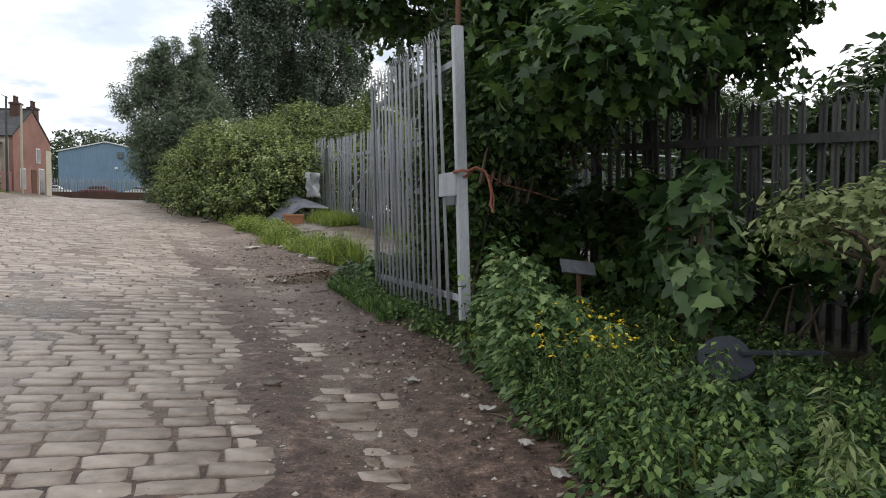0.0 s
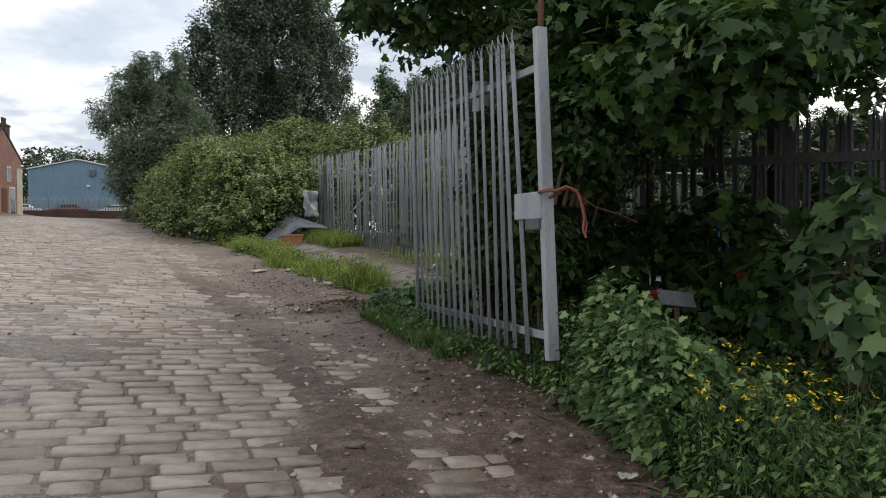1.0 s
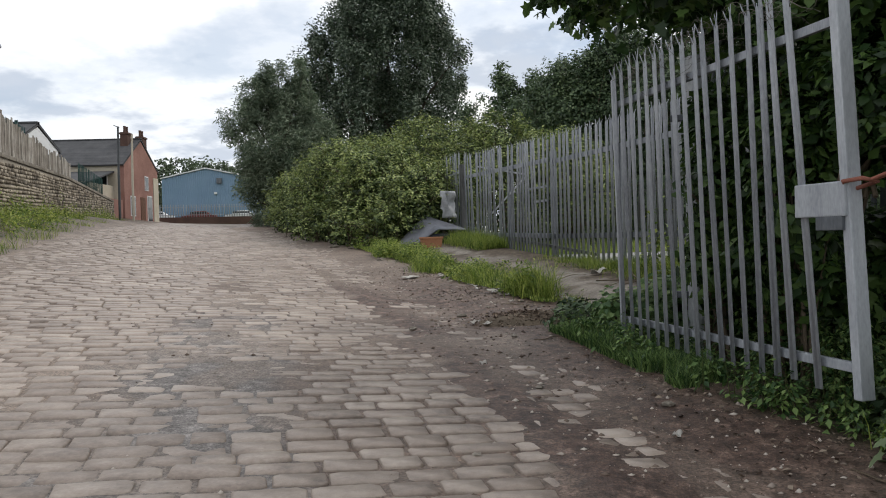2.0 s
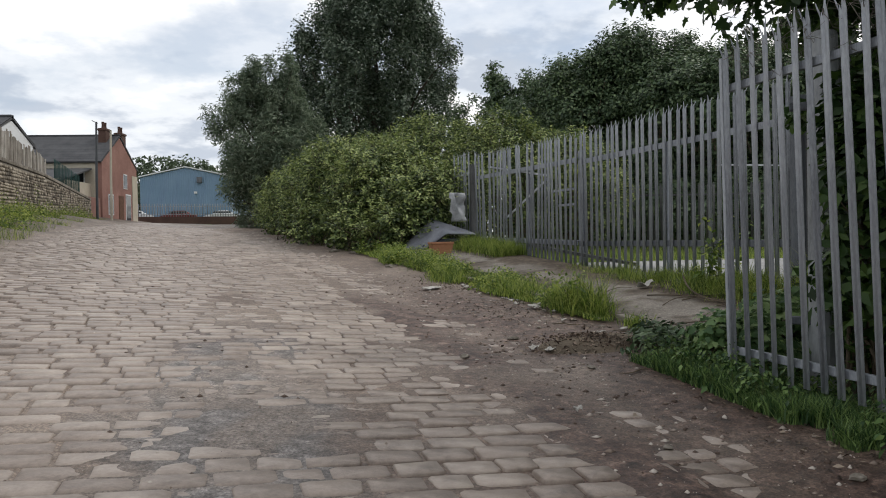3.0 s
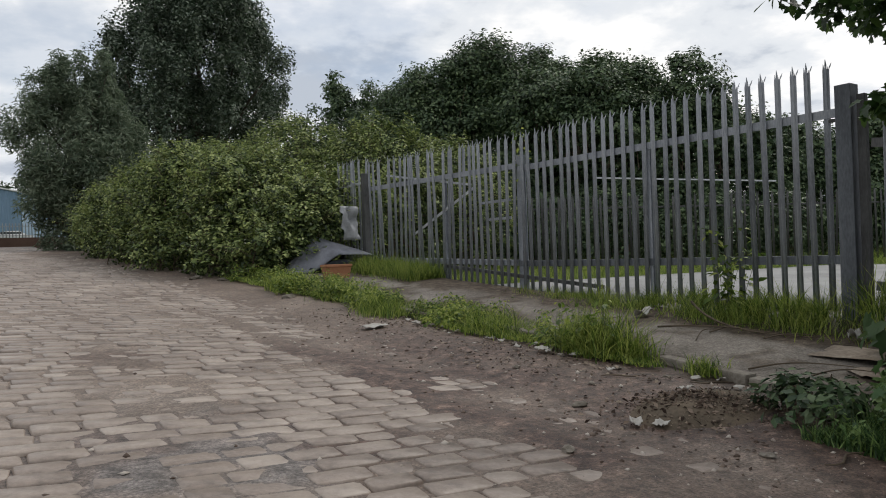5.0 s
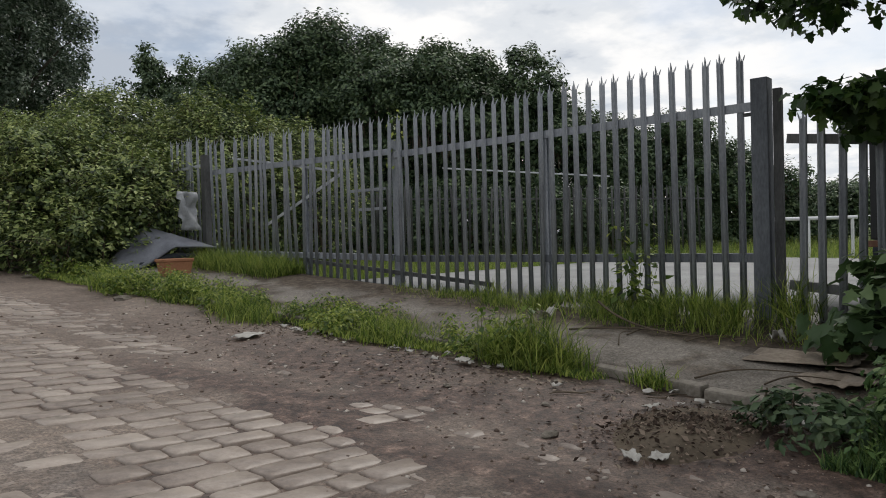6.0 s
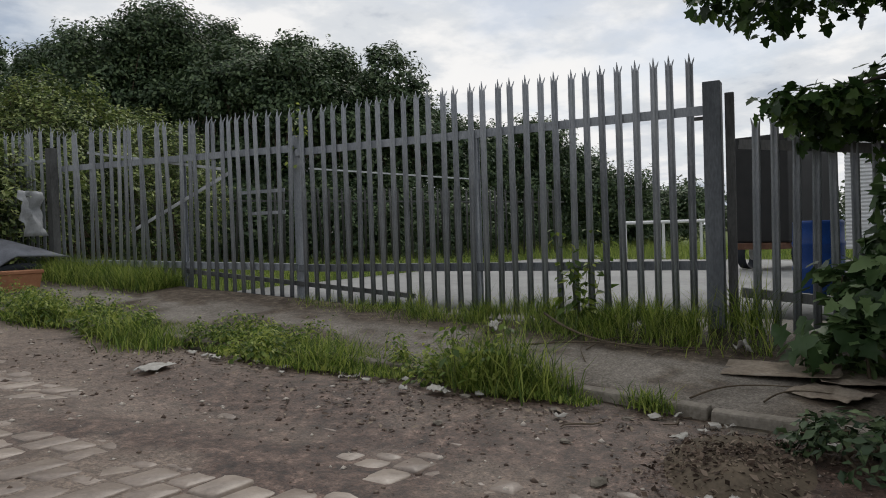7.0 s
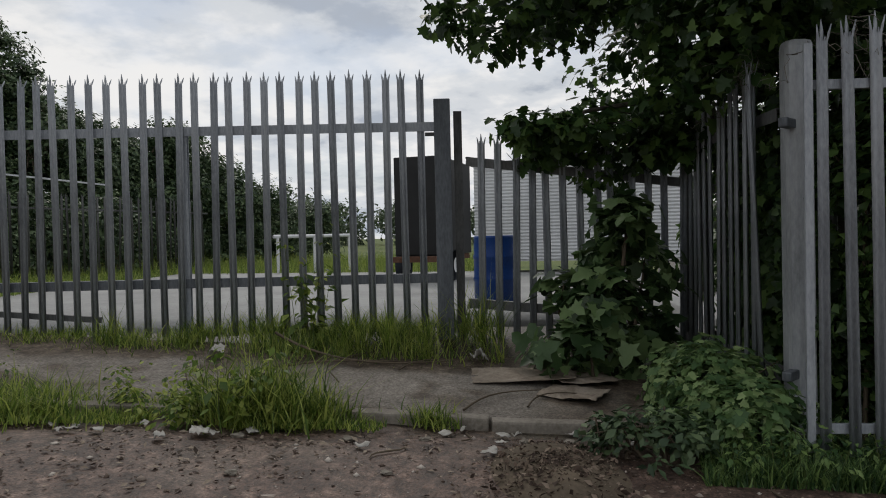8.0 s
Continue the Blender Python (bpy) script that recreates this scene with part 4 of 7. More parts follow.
# ---------------------------------------------------------------- the sycamore over the fence
rs = np.random.default_rng(41)
syc = thing("sycamore_tree", (3.95, 7.9, gz(3.95, 7.9)), "large dark green sycamore overhanging the fence", "tree")
zz = np.linspace(0, 1, 10)
stem = np.stack([3.95 - 0.25 * zz + 0.06 * np.sin(5 * zz), 7.9 - 0.2 * zz, gz(3.95, 7.9) - 0.2 + 6.8 * zz], -1)
part("trunk", raw("trunk", *tube(stem, 0.16 * (1 - 0.7 * zz), 12), M_BARK), M_BARK, syc, smooth=True)
# Mounds (3.0, 6.4, 4.7) and (3.4, 7.2, 7.0) are added overhead to shade the plot
blobs = [(2.9, 7.9, 5.7, 2.6, 2.5, 2.3, 130), (0.75, 8.75, 4.25, 1.15, 0.9, 0.85, 46), (1.75, 5.3, 2.62, 0.62, 0.75, 0.36, 30), (2.3, 10.6, 4.3, 1.0, 0.9, 0.75, 36), (2.75, 9.9, 2.78, 0.40, 0.85, 0.30, 22),
         (3.7, 5.6, 4.3, 1.7, 1.5, 1.0, 66), (2.2, 7.4, 3.3, 1.1, 1.2, 0.6, 60), (5.0, 6.5, 5.5, 2.0, 2.0, 1.8, 60), (3.9, 9.6, 4.6, 1.5, 1.3, 1.4, 50), (1.8, 9.1, 3.4, 0.7, 0.6, 0.4, 24), (2.5, 6.2, 2.9, 0.7, 0.8, 0.45, 26), (4.3, 3.4, 4.6, 1.3, 1.0, 0.6, 22), (4.4, 6.9, 4.6, 1.2, 1.0, 0.7, 50), (3.0, 6.4, 4.7, 1.6, 1.3, 0.7, 60), (4.2, 7.6, 3.8, 0.7, 0.6, 0.35, 24),
         (0.75, 11.1, 4.30, 0.55, 0.4, 0.10, 12, 0.2), (1.7, 11.0, 4.4, 0.5, 0.4, 0.15, 12, 0.22), (2.1, 10.5, 2.9, 0.25, 0.32, 0.14, 11, 0.2), (3.7, 6.45, 3.1, 0.3, 0.4, 0.5, 20, 0.25), (3.4, 7.2, 7.0, 2.4, 2.4, 1.2, 30)]
Ps, Ns, many = [], [], []
for bx, by, bz, rx, ry, rz, n, *size in blobs:
    C, R = clumps(rs, (bx, by, bz), (rx, ry, rz), n, size[0] if size else 0.36, inner=0.2)
    P, N = clump_leaves(rs, C, R, 34 if size else 72, 0.6)
    Ps.append(P), Ns.append(N)
    root = stem[min(9, max(3, int((bz - 1.2) / 6.8 * 9)))]
    u = np.linspace(0, 1, 7)[:, None]
    end = np.array([bx, by, bz])
    main = root + (end - root) * u + np.array([0, 0, 0.5]) * u * (1 - u) * 2 + rs.normal(0, 0.05, (7, 3)) * u
    many.append((main, 0.055 * (1 - 0.8 * u[:, 0])))
    for c in C[::4]:
        j = rs.integers(3, 7)
        many.append((main[j] + (c - main[j]) * u + rs.normal(0, 0.04, (7, 3)) * u, 0.014 * (1 - 0.8 * u[:, 0])))
P, N = np.concatenate(Ps), np.concatenate(Ns)
part("limb", tubes("limb", many, M_BARK, 5), M_BARK, syc, smooth=True)
part("crown", leaves("crown", P, 0.118 * rs.uniform(0.55, 1.25, len(P)), N, MAPLE, L_SYC, rs, axis=rs.normal(size=(len(P), 3)) + np.array([0, 0, -0.8])), L_SYC, syc)

# the dark fence behind the overgrown plot
dark = thing("dark_palisade_fence", (3.1, 6.5, 0.4), "dark weathered palisade fence half hidden by trees", "fence", "palisade fences")
def dark_line(y):
    return 2.44 - 0.308 * (y - 11.5)


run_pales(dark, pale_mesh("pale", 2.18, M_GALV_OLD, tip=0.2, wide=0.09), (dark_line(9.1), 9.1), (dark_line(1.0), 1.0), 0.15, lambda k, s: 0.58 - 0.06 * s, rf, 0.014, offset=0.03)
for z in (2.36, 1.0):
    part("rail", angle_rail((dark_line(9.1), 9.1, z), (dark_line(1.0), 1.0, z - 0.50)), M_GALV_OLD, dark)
for y in (7.4, 4.6, 1.9):
    part("post", h_post(dark_line(y) + 0.06, y, gz(3.1, y) - 0.1, gz(3.1, y) + 2.28, FYAW, 0.10, 0.07), M_GALV_OLD, dark)


# ---------------------------------------------------------------- weeds and grass
def spots(rng, n, x0, x1, y0, y1, test):
    x, y = rng.uniform(x0, x1, n), rng.uniform(y0, y1, n)
    k = test(x, y)
    x, y = x[k], y[k]
    return np.stack([x, y, land(x, y)], -1)


def weeds(name, P, H, label, mat, leaf, per, rng, tmpl=OVAL, spread=0.12, stems=True, category="weeds"):
    """Upright leafy weeds, one stem at every point."""
    n = len(P)
    H = np.broadcast_to(H, (n,)) * rng.uniform(0.6, 1.25, n) * (0.25 + 1.5 * fbm(P[:, 0], P[:, 1], 1.8))
    idx = np.repeat(np.arange(n), per)
    u = rng.random(len(idx)) ** 0.7
    a = rng.uniform(0, 6.283, len(idx))
    out = np.stack([np.cos(a), np.sin(a), np.zeros_like(a)], -1)
    lean = rng.normal(0, 0.14, (n, 2))
    Q = P[idx].copy()
    Q[:, 2] += u * H[idx]
    Q[:, :2] += lean[idx] * (u * H[idx])[:, None] + out[:, :2] * (spread * rng.random(len(idx)) * (1.1 - 0.6 * u))[:, None]
    N = out * 0.55 + np.array([0, 0, 1.0]) + rng.normal(0, 0.3, (len(idx), 3))
    lv = leaves(name, Q, leaf * rng.uniform(0.6, 1.3, len(idx)) * (1.15 - 0.5 * u), N, tmpl, mat, rng, axis=out + np.array([0, 0, -0.15]))
    top = thing(name, (float(P[:, 0].mean()), float(P[:, 1].mean()), float(P[:, 2].min())), label, category, kind="stuff")
    part("leaves", lv, mat, top)
    if stems:
        many = []
        v = np.linspace(0, 1, 3)[:, None]
        for k in range(n):
            d = np.array([lean[k, 0] * H[k], lean[k, 1] * H[k], H[k]])
            many.append((P[k] - np.array([0, 0, 0.02]) + d * v, 0.004 * (1 - 0.6 * v[:, 0])))
        tagged(part("stem_growth", tubes("stem_growth", many, M_STEM, 3), M_STEM, top), kind="stuff")
    return top


def grass(name, P, H, label, rng, mat=L_GRASS, lean=0.35, category="grass"):
    return tagged(new(name, blades(name, P, H * rng.uniform(0.5, 1.25, len(P)), rng, mat, lean)), label, category, kind="stuff")


rw = np.random.default_rng(51)
plot = lambda x, y: (across(x, y) > np.interp(y, [3, 4.5, 5.9], [1.30, 1.45, 1.62]) + 0.35 * (fbm(x, y, 1.5) - 0.5)) & (y < 8.4) & (x < 3.4) & ~((x < 1.15) & (y > 5.7))
weeds("nettle_bed", spots(rw, 1500, 0.4, 3.4, 1.5, 8.4, plot), 0.36, "dense bed of green nettles and mugwort under the trees", L_WEED, 0.066, 40, rw, OVAL, 0.13)
weeds("cranesbill_bed", spots(rw, 800, 0.4, 3.2, 1.8, 6.4, lambda x, y: plot(x, y) & (fbm(x + 13, y, 1.2) > 0.44)), 0.24, "dark lobed leaves of cranesbill and bramble among the nettles", L_BUSH, 0.10, 26, rw, MAPLE, 0.16)
weeds("mugwort_patch", spots(rw, 520, 1.1, 1.75, 4.7, 5.75, plot), 0.58, "feathery green mugwort plants beside the gate", L_MUG, 0.08, 44, rw, MAPLE, 0.13)
rag = spots(rw, 90, 1.08, 1.62, 3.85, 4.6, plot)
weeds("ragwort_plant", rag, 0.46, "ragwort with clusters of small yellow flowers", L_WEED, 0.06, 14, rw, LONG, 0.08)
heads = np.repeat(rag[:22], 3, 0) + rw.normal(0, 0.06, (66, 3)) * np.array([1, 1, 0.9]) + np.array([0, 0, 0.56])
tagged(new("ragwort_flowers", leaves("ragwort_flowers", np.repeat(heads, 3, 0), 0.024, rw.normal(0, 0.4, (198, 3)) + np.array([0, 0, 1]), OVAL, L_YELLOW, rw)), "small yellow daisy-like ragwort flowers", "flowers", kind="stuff")
weeds("gate_foot_nettles", spots(rw, 900, -0.3, 1.5, 5.2, 9.3, lambda x, y: (across(x, y) > np.interp(y, [5.2, 6.0, 6.7, 7.6], [1.6, 1.66, 1.48, 1.34])) & (x < 1.28 - 0.21 * (y - 6.0)) & (fbm(x, y, 1.9) > 0.40)), 0.24, "low nettles and dead-nettle along the gate foot", L_WEED, 0.06, 20, rw, OVAL, 0.09)
grass("gate_grass", spots(rw, 26000, -0.6, 0.75, 7.2, 9.35, lambda x, y: (across(x, y) > 1.3) & (fbm(x, y, 1.6) > 0.42)), 0.14, "lush green grass at the gate foot", rw, L_WEED)
grass("plot_grass", spots(rw, 3600, 0.6, 3.0, 1.6, 6.0, lambda x, y: across(x, y) > 1.55), 0.3, "rough green grass among the weeds", rw)

# grass strip along the kerb
strip = lambda x, y: (across(x, y) > 2.0 + 1.1 * (fbm(x + 40, y, 1.3) - 0.5)) & (across(x, y) < 2.95) & (fbm(x, y, 1.3) > 0.38 + 0.16 * (y < 12.6))
P = spots(rw, 130000, -4.0, 1.2, 11.2, 20.5, strip)
P[:, 2] += 0.03
grass("kerb_grass", P, 0.075, "patchy green grass growing over the kerb", rw)
P = spots(rw, 15000, -3.6, 0.7, 12.3, 20.5, lambda x, y: (across(x, y) > 2.0 + 0.8 * (fbm(x + 40, y, 1.3) - 0.5)) & (across(x, y) < 2.8) & (fbm(x + 7, y, 1.9) > 0.40) & (fbm(x, y + 5, 5.0) > 0.50))
P[:, 2] += 0.02
weeds("kerb_weeds", P, 0.24, "low leafy weeds growing over the kerb", L_GRASS, 0.062, 16, rw, OVAL, 0.11, False)


def tuft(x, y, r, h, n, label):
    P = np.stack([rw.normal(x, r, n), rw.normal(y, r * 1.3, n), np.zeros(n)], -1)
    P[:, 2] = ground(P[:, 0], P[:, 1]) + 0.03
    grass("grass_tuft", P, h, label, rw, lean=0.6)


tuft(0.06, 12.0, 0.13, 0.42, 1300, "tall bright green tuft of grass at the kerb")
for ty, th in ((13.4, 0.2), (15.1, 0.22), (16.8, 0.2), (18.4, 0.24)):
    tuft(kerb_x(ty) - 0.04 + rw.normal(0, 0.08), ty, rw.uniform(0.10, 0.17), th * 1.35, 800, "bushy green tuft of grass over the kerb")
tuft(0.20, 11.65, 0.10, 0.24, 420, "bright green tuft of grass at the kerb")
tuft(0.44, 10.98, 0.07, 0.17, 260, "small green tuft of grass at the kerb")
weeds("kerb_dock", np.stack([rw.normal(0.0, 0.12, 14), rw.normal(12.1, 0.12, 14), np.full(14, 0.84)], -1), 0.40, "leafy dock plant in a grass tuft", L_GRASS, 0.10, 14, rw, OVAL, 0.12)

# tall grass at the foot of the long fence
s = rw.uniform(-0.6, 4.6, 9000)
b = rw.normal(-0.22, 0.17, 9000)
P = np.array([on_fence(a, 0, c) for a, c in zip(s, b)])
k = rw.random(9000) < np.interp(s, [-0.6, 0.5, 1.6, 2.6, 3.6, 4.6], [0.9, 0.8, 0.45, 0.6, 0.6, 0.15]) * (0.3 + 1.4 * (fbm(P[:, 0], P[:, 1], 2.5) > 0.45))
P, s = P[k], s[k]
P[:, 2] = ground(P[:, 0], P[:, 1]) + 0.06
grass("fence_grass", P, np.interp(s, [-0.6, 1.0, 2.4, 4.6], [0.36, 0.25, 0.17, 0.18]) * (0.1 + 1.8 * fbm(P[:, 0] + 5, P[:, 1], 2.3)), "tall green grass along the foot of the fence", rw, lean=0.5)
P2 = np.array([on_fence(a, 0, c) for a, c in zip(rw.uniform(6.6, 9.2, 7000), rw.normal(-0.28, 0.2, 7000))])
P2[:, 2] = np.interp(P2[:, 1], PROFILE_Y, PROFILE_Z) + 0.09
grass("gate_corner_grass", P2, 0.34, "green grass in front of the closed gate", rw, lean=0.5)
# rough grass beyond the slab
gr = np.stack([rw.uniform(-2, 22, 30000), rw.uniform(-27, -13.6, 30000)], -1)
c_, s_ = math.cos(FYAW), math.sin(FYAW)
P = np.stack([FA[0] + gr[:, 0] * c_ - gr[:, 1] * s_, FA[1] + gr[:, 0] * s_ + gr[:, 1] * c_, np.zeros(len(gr))], -1)
P[:, 2] = land(P[:, 0], P[:, 1])
tagged(new("yard_grass", blades("yard_grass", P, 0.55 * rw.uniform(0.5, 1.3, len(P)), rw, L_GRASS, 0.3)), "tall rough grass at the back of the yard", "grass", kind="stuff")
gr = np.stack([rw.uniform(7.1, 15, 20000), rw.uniform(-13.6, -0.5, 20000)], -1)
P = np.stack([FA[0] + gr[:, 0] * c_ - gr[:, 1] * s_, FA[1] + gr[:, 0] * s_ + gr[:, 1] * c_, np.zeros(len(gr))], -1)
P[:, 2] = land(P[:, 0], P[:, 1])
tagged(new("yard_grass", blades("yard_grass", P, 0.4 * rw.uniform(0.4, 1.3, len(P)), rw, L_GRASS, 0.4)), "rough grass inside the closed gate", "grass", kind="stuff")
# left verge
P = spots(rw, 120000, -26, -6, 8, 60, lambda x, y: (across(x, y) < -5.7) & (across(x, y) > -7.7) & (fbm(x, y, 0.9) > 0.33))
grass("verge_grass", P, 0.42, "tall yellowing grass and weeds below the wall", rw)
P = spots(rw, 9000, -24, -6, 10, 55, lambda x, y: (across(x, y) < -6.2) & (across(x, y) > -7.7) & (fbm(x, y, 0.6) > 0.42))
weeds("verge_weeds", P, 0.75, "bushy green weeds below the stone wall", L_GRASS, 0.11, 20, rw, OVAL, 0.2, False)


# ---------------------------------------------------------------- undergrowth round the sycamore
ru = np.random.default_rng(61)
# Added thicket: fills the dark behind the fence and blocks the bright yard
bush("elder_thicket", (5.4, 7.2, gz(5.4, 7.2)), [(4.9, 8.0, 1.5, 1.2, 1.0, 1.3), (5.6, 6.4, 1.5, 1.3, 1.2, 1.2), (6.6, 8.2, 1.9, 1.4, 1.0, 1.6), (6.6, 4.8, 1.2, 1.3, 1.2, 1.0), (7.4, 2.8, 1.0, 1.3, 1.2, 0.8), (8.4, 6.5, 1.8, 1.5, 1.5, 1.6)], "added dark thicket of elder behind the weathered fence, blocking the bright yard", L_SYC, 0.15, 44, ru, category="thicket", clump_r=0.4, density=26)
# Last three mounds are added: dark leaves standing for shadow along the fence
bush("ivy_undergrowth", (2.7, 7.8, gz(2.7, 7.8)), [(2.6, 8.3, 1.0, 0.7, 0.5, 0.75), (3.0, 7.4, 1.1, 0.5, 0.7, 0.9), (2.9, 6.3, 0.9, 0.45, 0.6, 0.6), (2.0, 8.2, 0.8, 0.6, 0.4, 0.5), (3.35, 5.4, 0.85, 0.35, 0.6, 0.6), (3.75, 4.4, 0.75, 0.35, 0.6, 0.55), (4.1, 3.3, 0.65, 0.4, 0.6, 0.5)], "dark ivy and saplings inside the fence corner, with mounds added for deep shadow", L_SYC, 0.13, 36, ru, MAPLE, category="bush", clump_r=0.3, density=22)
bush("hawthorn_bush", (1.8, 7.5, gz(1.8, 7.5)), [(1.55, 8.0, 1.2, 0.35, 0.4, 0.75), (1.75, 7.6, 2.2, 0.35, 0.5, 0.55), (2.3, 7.8, 2.5, 0.6, 0.7, 0.5)], "dark hawthorn bush behind the open gate", L_SYC, 0.085, 60, ru, category="bush", clump_r=0.28, density=22, fill=20)
bush("elder_bush", (1.05, 7.9, gz(1.05, 7.9)), [(1.02, 8.15, 1.7, 0.2, 0.38, 1.15), (1.22, 7.35, 1.6, 0.25, 0.5, 1.1), (1.45, 6.9, 2.3, 0.3, 0.5, 0.5)], "dark dense elder bush close behind the gate leaf", L_SYC, 0.10, 46, ru, category="bush", clump_r=0.2, density=22, fill=30)
bush("sycamore_sapling", (2.35, 4.9, gz(2.35, 4.9)), [(2.35, 4.9, 1.35, 0.22, 0.25, 0.5), (2.4, 4.85, 0.95, 0.28, 0.28, 0.28)], "young sycamore with broad drooping leaves", L_SAP, 0.15, 11, ru, MAPLE, category="sapling", clump_r=0.2, density=22)
bush("dogwood_shrub", (2.75, 3.7, gz(2.75, 3.7)), [(2.75, 3.75, 1.38, 0.55, 0.45, 0.26), (3.2, 3.4, 1.2, 0.5, 0.5, 0.35), (3.3, 4.2, 1.45, 0.5, 0.4, 0.25)], "pale green dogwood shrub with light-edged leaves", L_PALE, 0.062, 50, ru, category="shrub", clump_r=0.2, density=30)
wh = np.stack([ru.normal(1.76, 0.03, 6), ru.normal(2.62, 0.08, 6), np.full(6, 0.2)], -1)
weeds("willowherb_stem", wh, 0.62, "tall pale green willowherb stems", L_PALE, 0.10, 46, ru, LONG, 0.03)
bush("corner_sapling", (2.3, 10.05, gz(2.3, 10.05)), [(2.25, 10.15, 1.15, 0.35, 0.5, 0.4), (2.45, 9.85, 1.6, 0.35, 0.4, 0.4), (2.4, 9.7, 0.95, 0.4, 0.4, 0.3), (2.1, 9.85, 1.95, 0.16, 0.2, 0.25), (1.9, 10.25, 0.95, 0.25, 0.3, 0.25)], "young sycamore with large light green leaves at the fence corner", L_SAP, 0.155, 22, ru, MAPLE, category="sapling", clump_r=0.24, density=22)
bush("bramble_clump", (0.75, 9.2, gz(0.75, 9.2)), [(0.62, 9.12, 0.72, 0.42, 0.36, 0.34), (1.05, 9.25, 0.8, 0.5, 0.34, 0.42), (1.5, 9.35, 0.75, 0.45, 0.3, 0.3)], "low green bramble clump beside the gate post", L_MUG, 0.07, 38, ru, MAPLE, category="bramble", clump_r=0.16, density=26)
bush("gate_bramble", (-0.02, 9.75, gz(0, 9.75)), [(0.18, 9.6, 0.72, 0.3, 0.42, 0.2)], "dark low brambles at the end of the kerb", L_BUSH, 0.07, 26, ru, category="bramble", clump_r=0.13, density=22)
ivy = []
for k in range(170):
    t = ru.random()
    ivy.append((1.28 + 1.5 * t, 8.58 + 0.38 * t, ru.uniform(0.7, 2.95)))
P, N = clump_leaves(ru, np.array(ivy), np.full(170, 0.2), 16)
tagged(new("climbing_ivy", leaves("climbing_ivy", P, 0.10, N + np.array([-0.8, 0.6, 0]), MAPLE, L_SYC, ru)), "dark ivy leaves climbing the return fence", "ivy", kind="stuff")
fp = np.array([on_fence(1.12 + d, 1.0, -0.1 + e) for d, e in ru.normal(0, 0.06, (8, 2))])
weeds("fence_sapling", fp, 0.95, "slender leafy sapling growing through the fence", L_GRASS, 0.12, 22, ru, OVAL, 0.14)
fp = np.array([on_fence(LEN1 + 0.1 + d, 2.75, 0.1) for d in ru.normal(0, 0.05, 5)])
weeds("fence_creeper", fp, 0.65, "light green creeper shoot above the gate", L_GRASS, 0.10, 12, ru, OVAL, 0.12)


# ---------------------------------------------------------------- loose things
def sheet(name, place, size, label, category, mat, rng, curl=0.05, yaw=0.0, tilt=(0, 0), thick=0.004, n=9, group="", crumple=0.0, fold=0.0):
    """A bent sheet with thickness, resting at place."""
    u, v = np.meshgrid(np.linspace(-0.5, 0.5, n), np.linspace(-0.5, 0.5, n))
    ox, oy = rng.uniform(0, 90, 2)
    z = curl * (fbm(u * 2 + ox, v * 2 + oy, 1.2) - 0.4) * 2 + crumple * (fbm(u * 4 + oy, v * 4 + ox, 2.0) - 0.5)
    z = z + fold * (np.maximum(u - 0.12, 0) + np.maximum(-0.2 - v, 0) + 0.5 * np.maximum(0.1 - u - v, 0))
    edge = 1 + 0.12 * (fbm(u * 3 + ox, v * 3, 1.5) - 0.5)
    V = np.stack([u * size[0] * edge, v * size[1] * edge, z - z.min()], -1).reshape(-1, 3)
    i, j = np.meshgrid(np.arange(n - 1), np.arange(n - 1), indexing="ij")
    q = (i * n + j).ravel()
    me = raw(name, V, np.stack([q, q + 1, q + 1 + n, q + n], -1), mat)
    bm = bmesh.new()
    bm.from_mesh(me)
    bmesh.ops.solidify(bm, geom=bm.faces[:], thickness=-thick)
    bm.to_mesh(me)
    bm.free()
    ob = new(name, me)
    ob.matrix_basis = Matrix.Translation(place) @ Matrix.Rotation(yaw, 4, "Z") @ Matrix.Rotation(tilt[0], 4, "X") @ Matrix.Rotation(tilt[1], 4, "Y")
    return tagged(ob, label, category, group)


def stone(name, place, r, label, mat, rng, flat=0.5, group="", category="stone"):
    bm = bmesh.new()
    bmesh.ops.create_icosphere(bm, subdivisions=2, radius=1)
    o = rng.uniform(0, 50, 3)
    for v in bm.verts:
        k = 0.8 + 0.45 * noise.noise(Vector(o) + v.co * 1.3)
        v.co = Vector((v.co.x * r[0] * k, v.co.y * r[1] * k, v.co.z * r[0] * flat * k))
    me = bpy.data.meshes.new(name)
    bm.to_mesh(me)
    bm.free()
    me.materials.append(mat)
    ob = new(name, me)
    ob.matrix_basis = Matrix.Translation(place) @ Matrix.Rotation(rng.uniform(0, 6), 4, "Z")
    return tagged(ob, label, category, group)


M_PAPER = material("dirty_paper", [(0.3, (0.25, 0.23, 0.20)), (0.55, (0.42, 0.405, 0.375)), (0.75, (0.58, 0.565, 0.54))], scale=6, fine=40, rough=0.85, bump=0.2)
M_CARD = material("damp_cardboard", [(0.3, (0.11, 0.086, 0.063)), (0.48, (0.25, 0.205, 0.16)), (0.7, (0.40, 0.345, 0.285))], scale=5, fine=30, rough=0.9, bump=0.3)
M_CARPET = material("grey_carpet", [(0.3, (0.095, 0.10, 0.117)), (0.5, (0.185, 0.193, 0.222)), (0.7, (0.28, 0.29, 0.32))], scale=3, fine=90, rough=0.95, bump=0.5)
M_TERRA = material("terracotta_plastic", [(0.3, (0.27, 0.115, 0.06)), (0.6, (0.40, 0.19, 0.105)), (0.75, (0.46, 0.25, 0.16))], rough=0.7, bump=0.1)
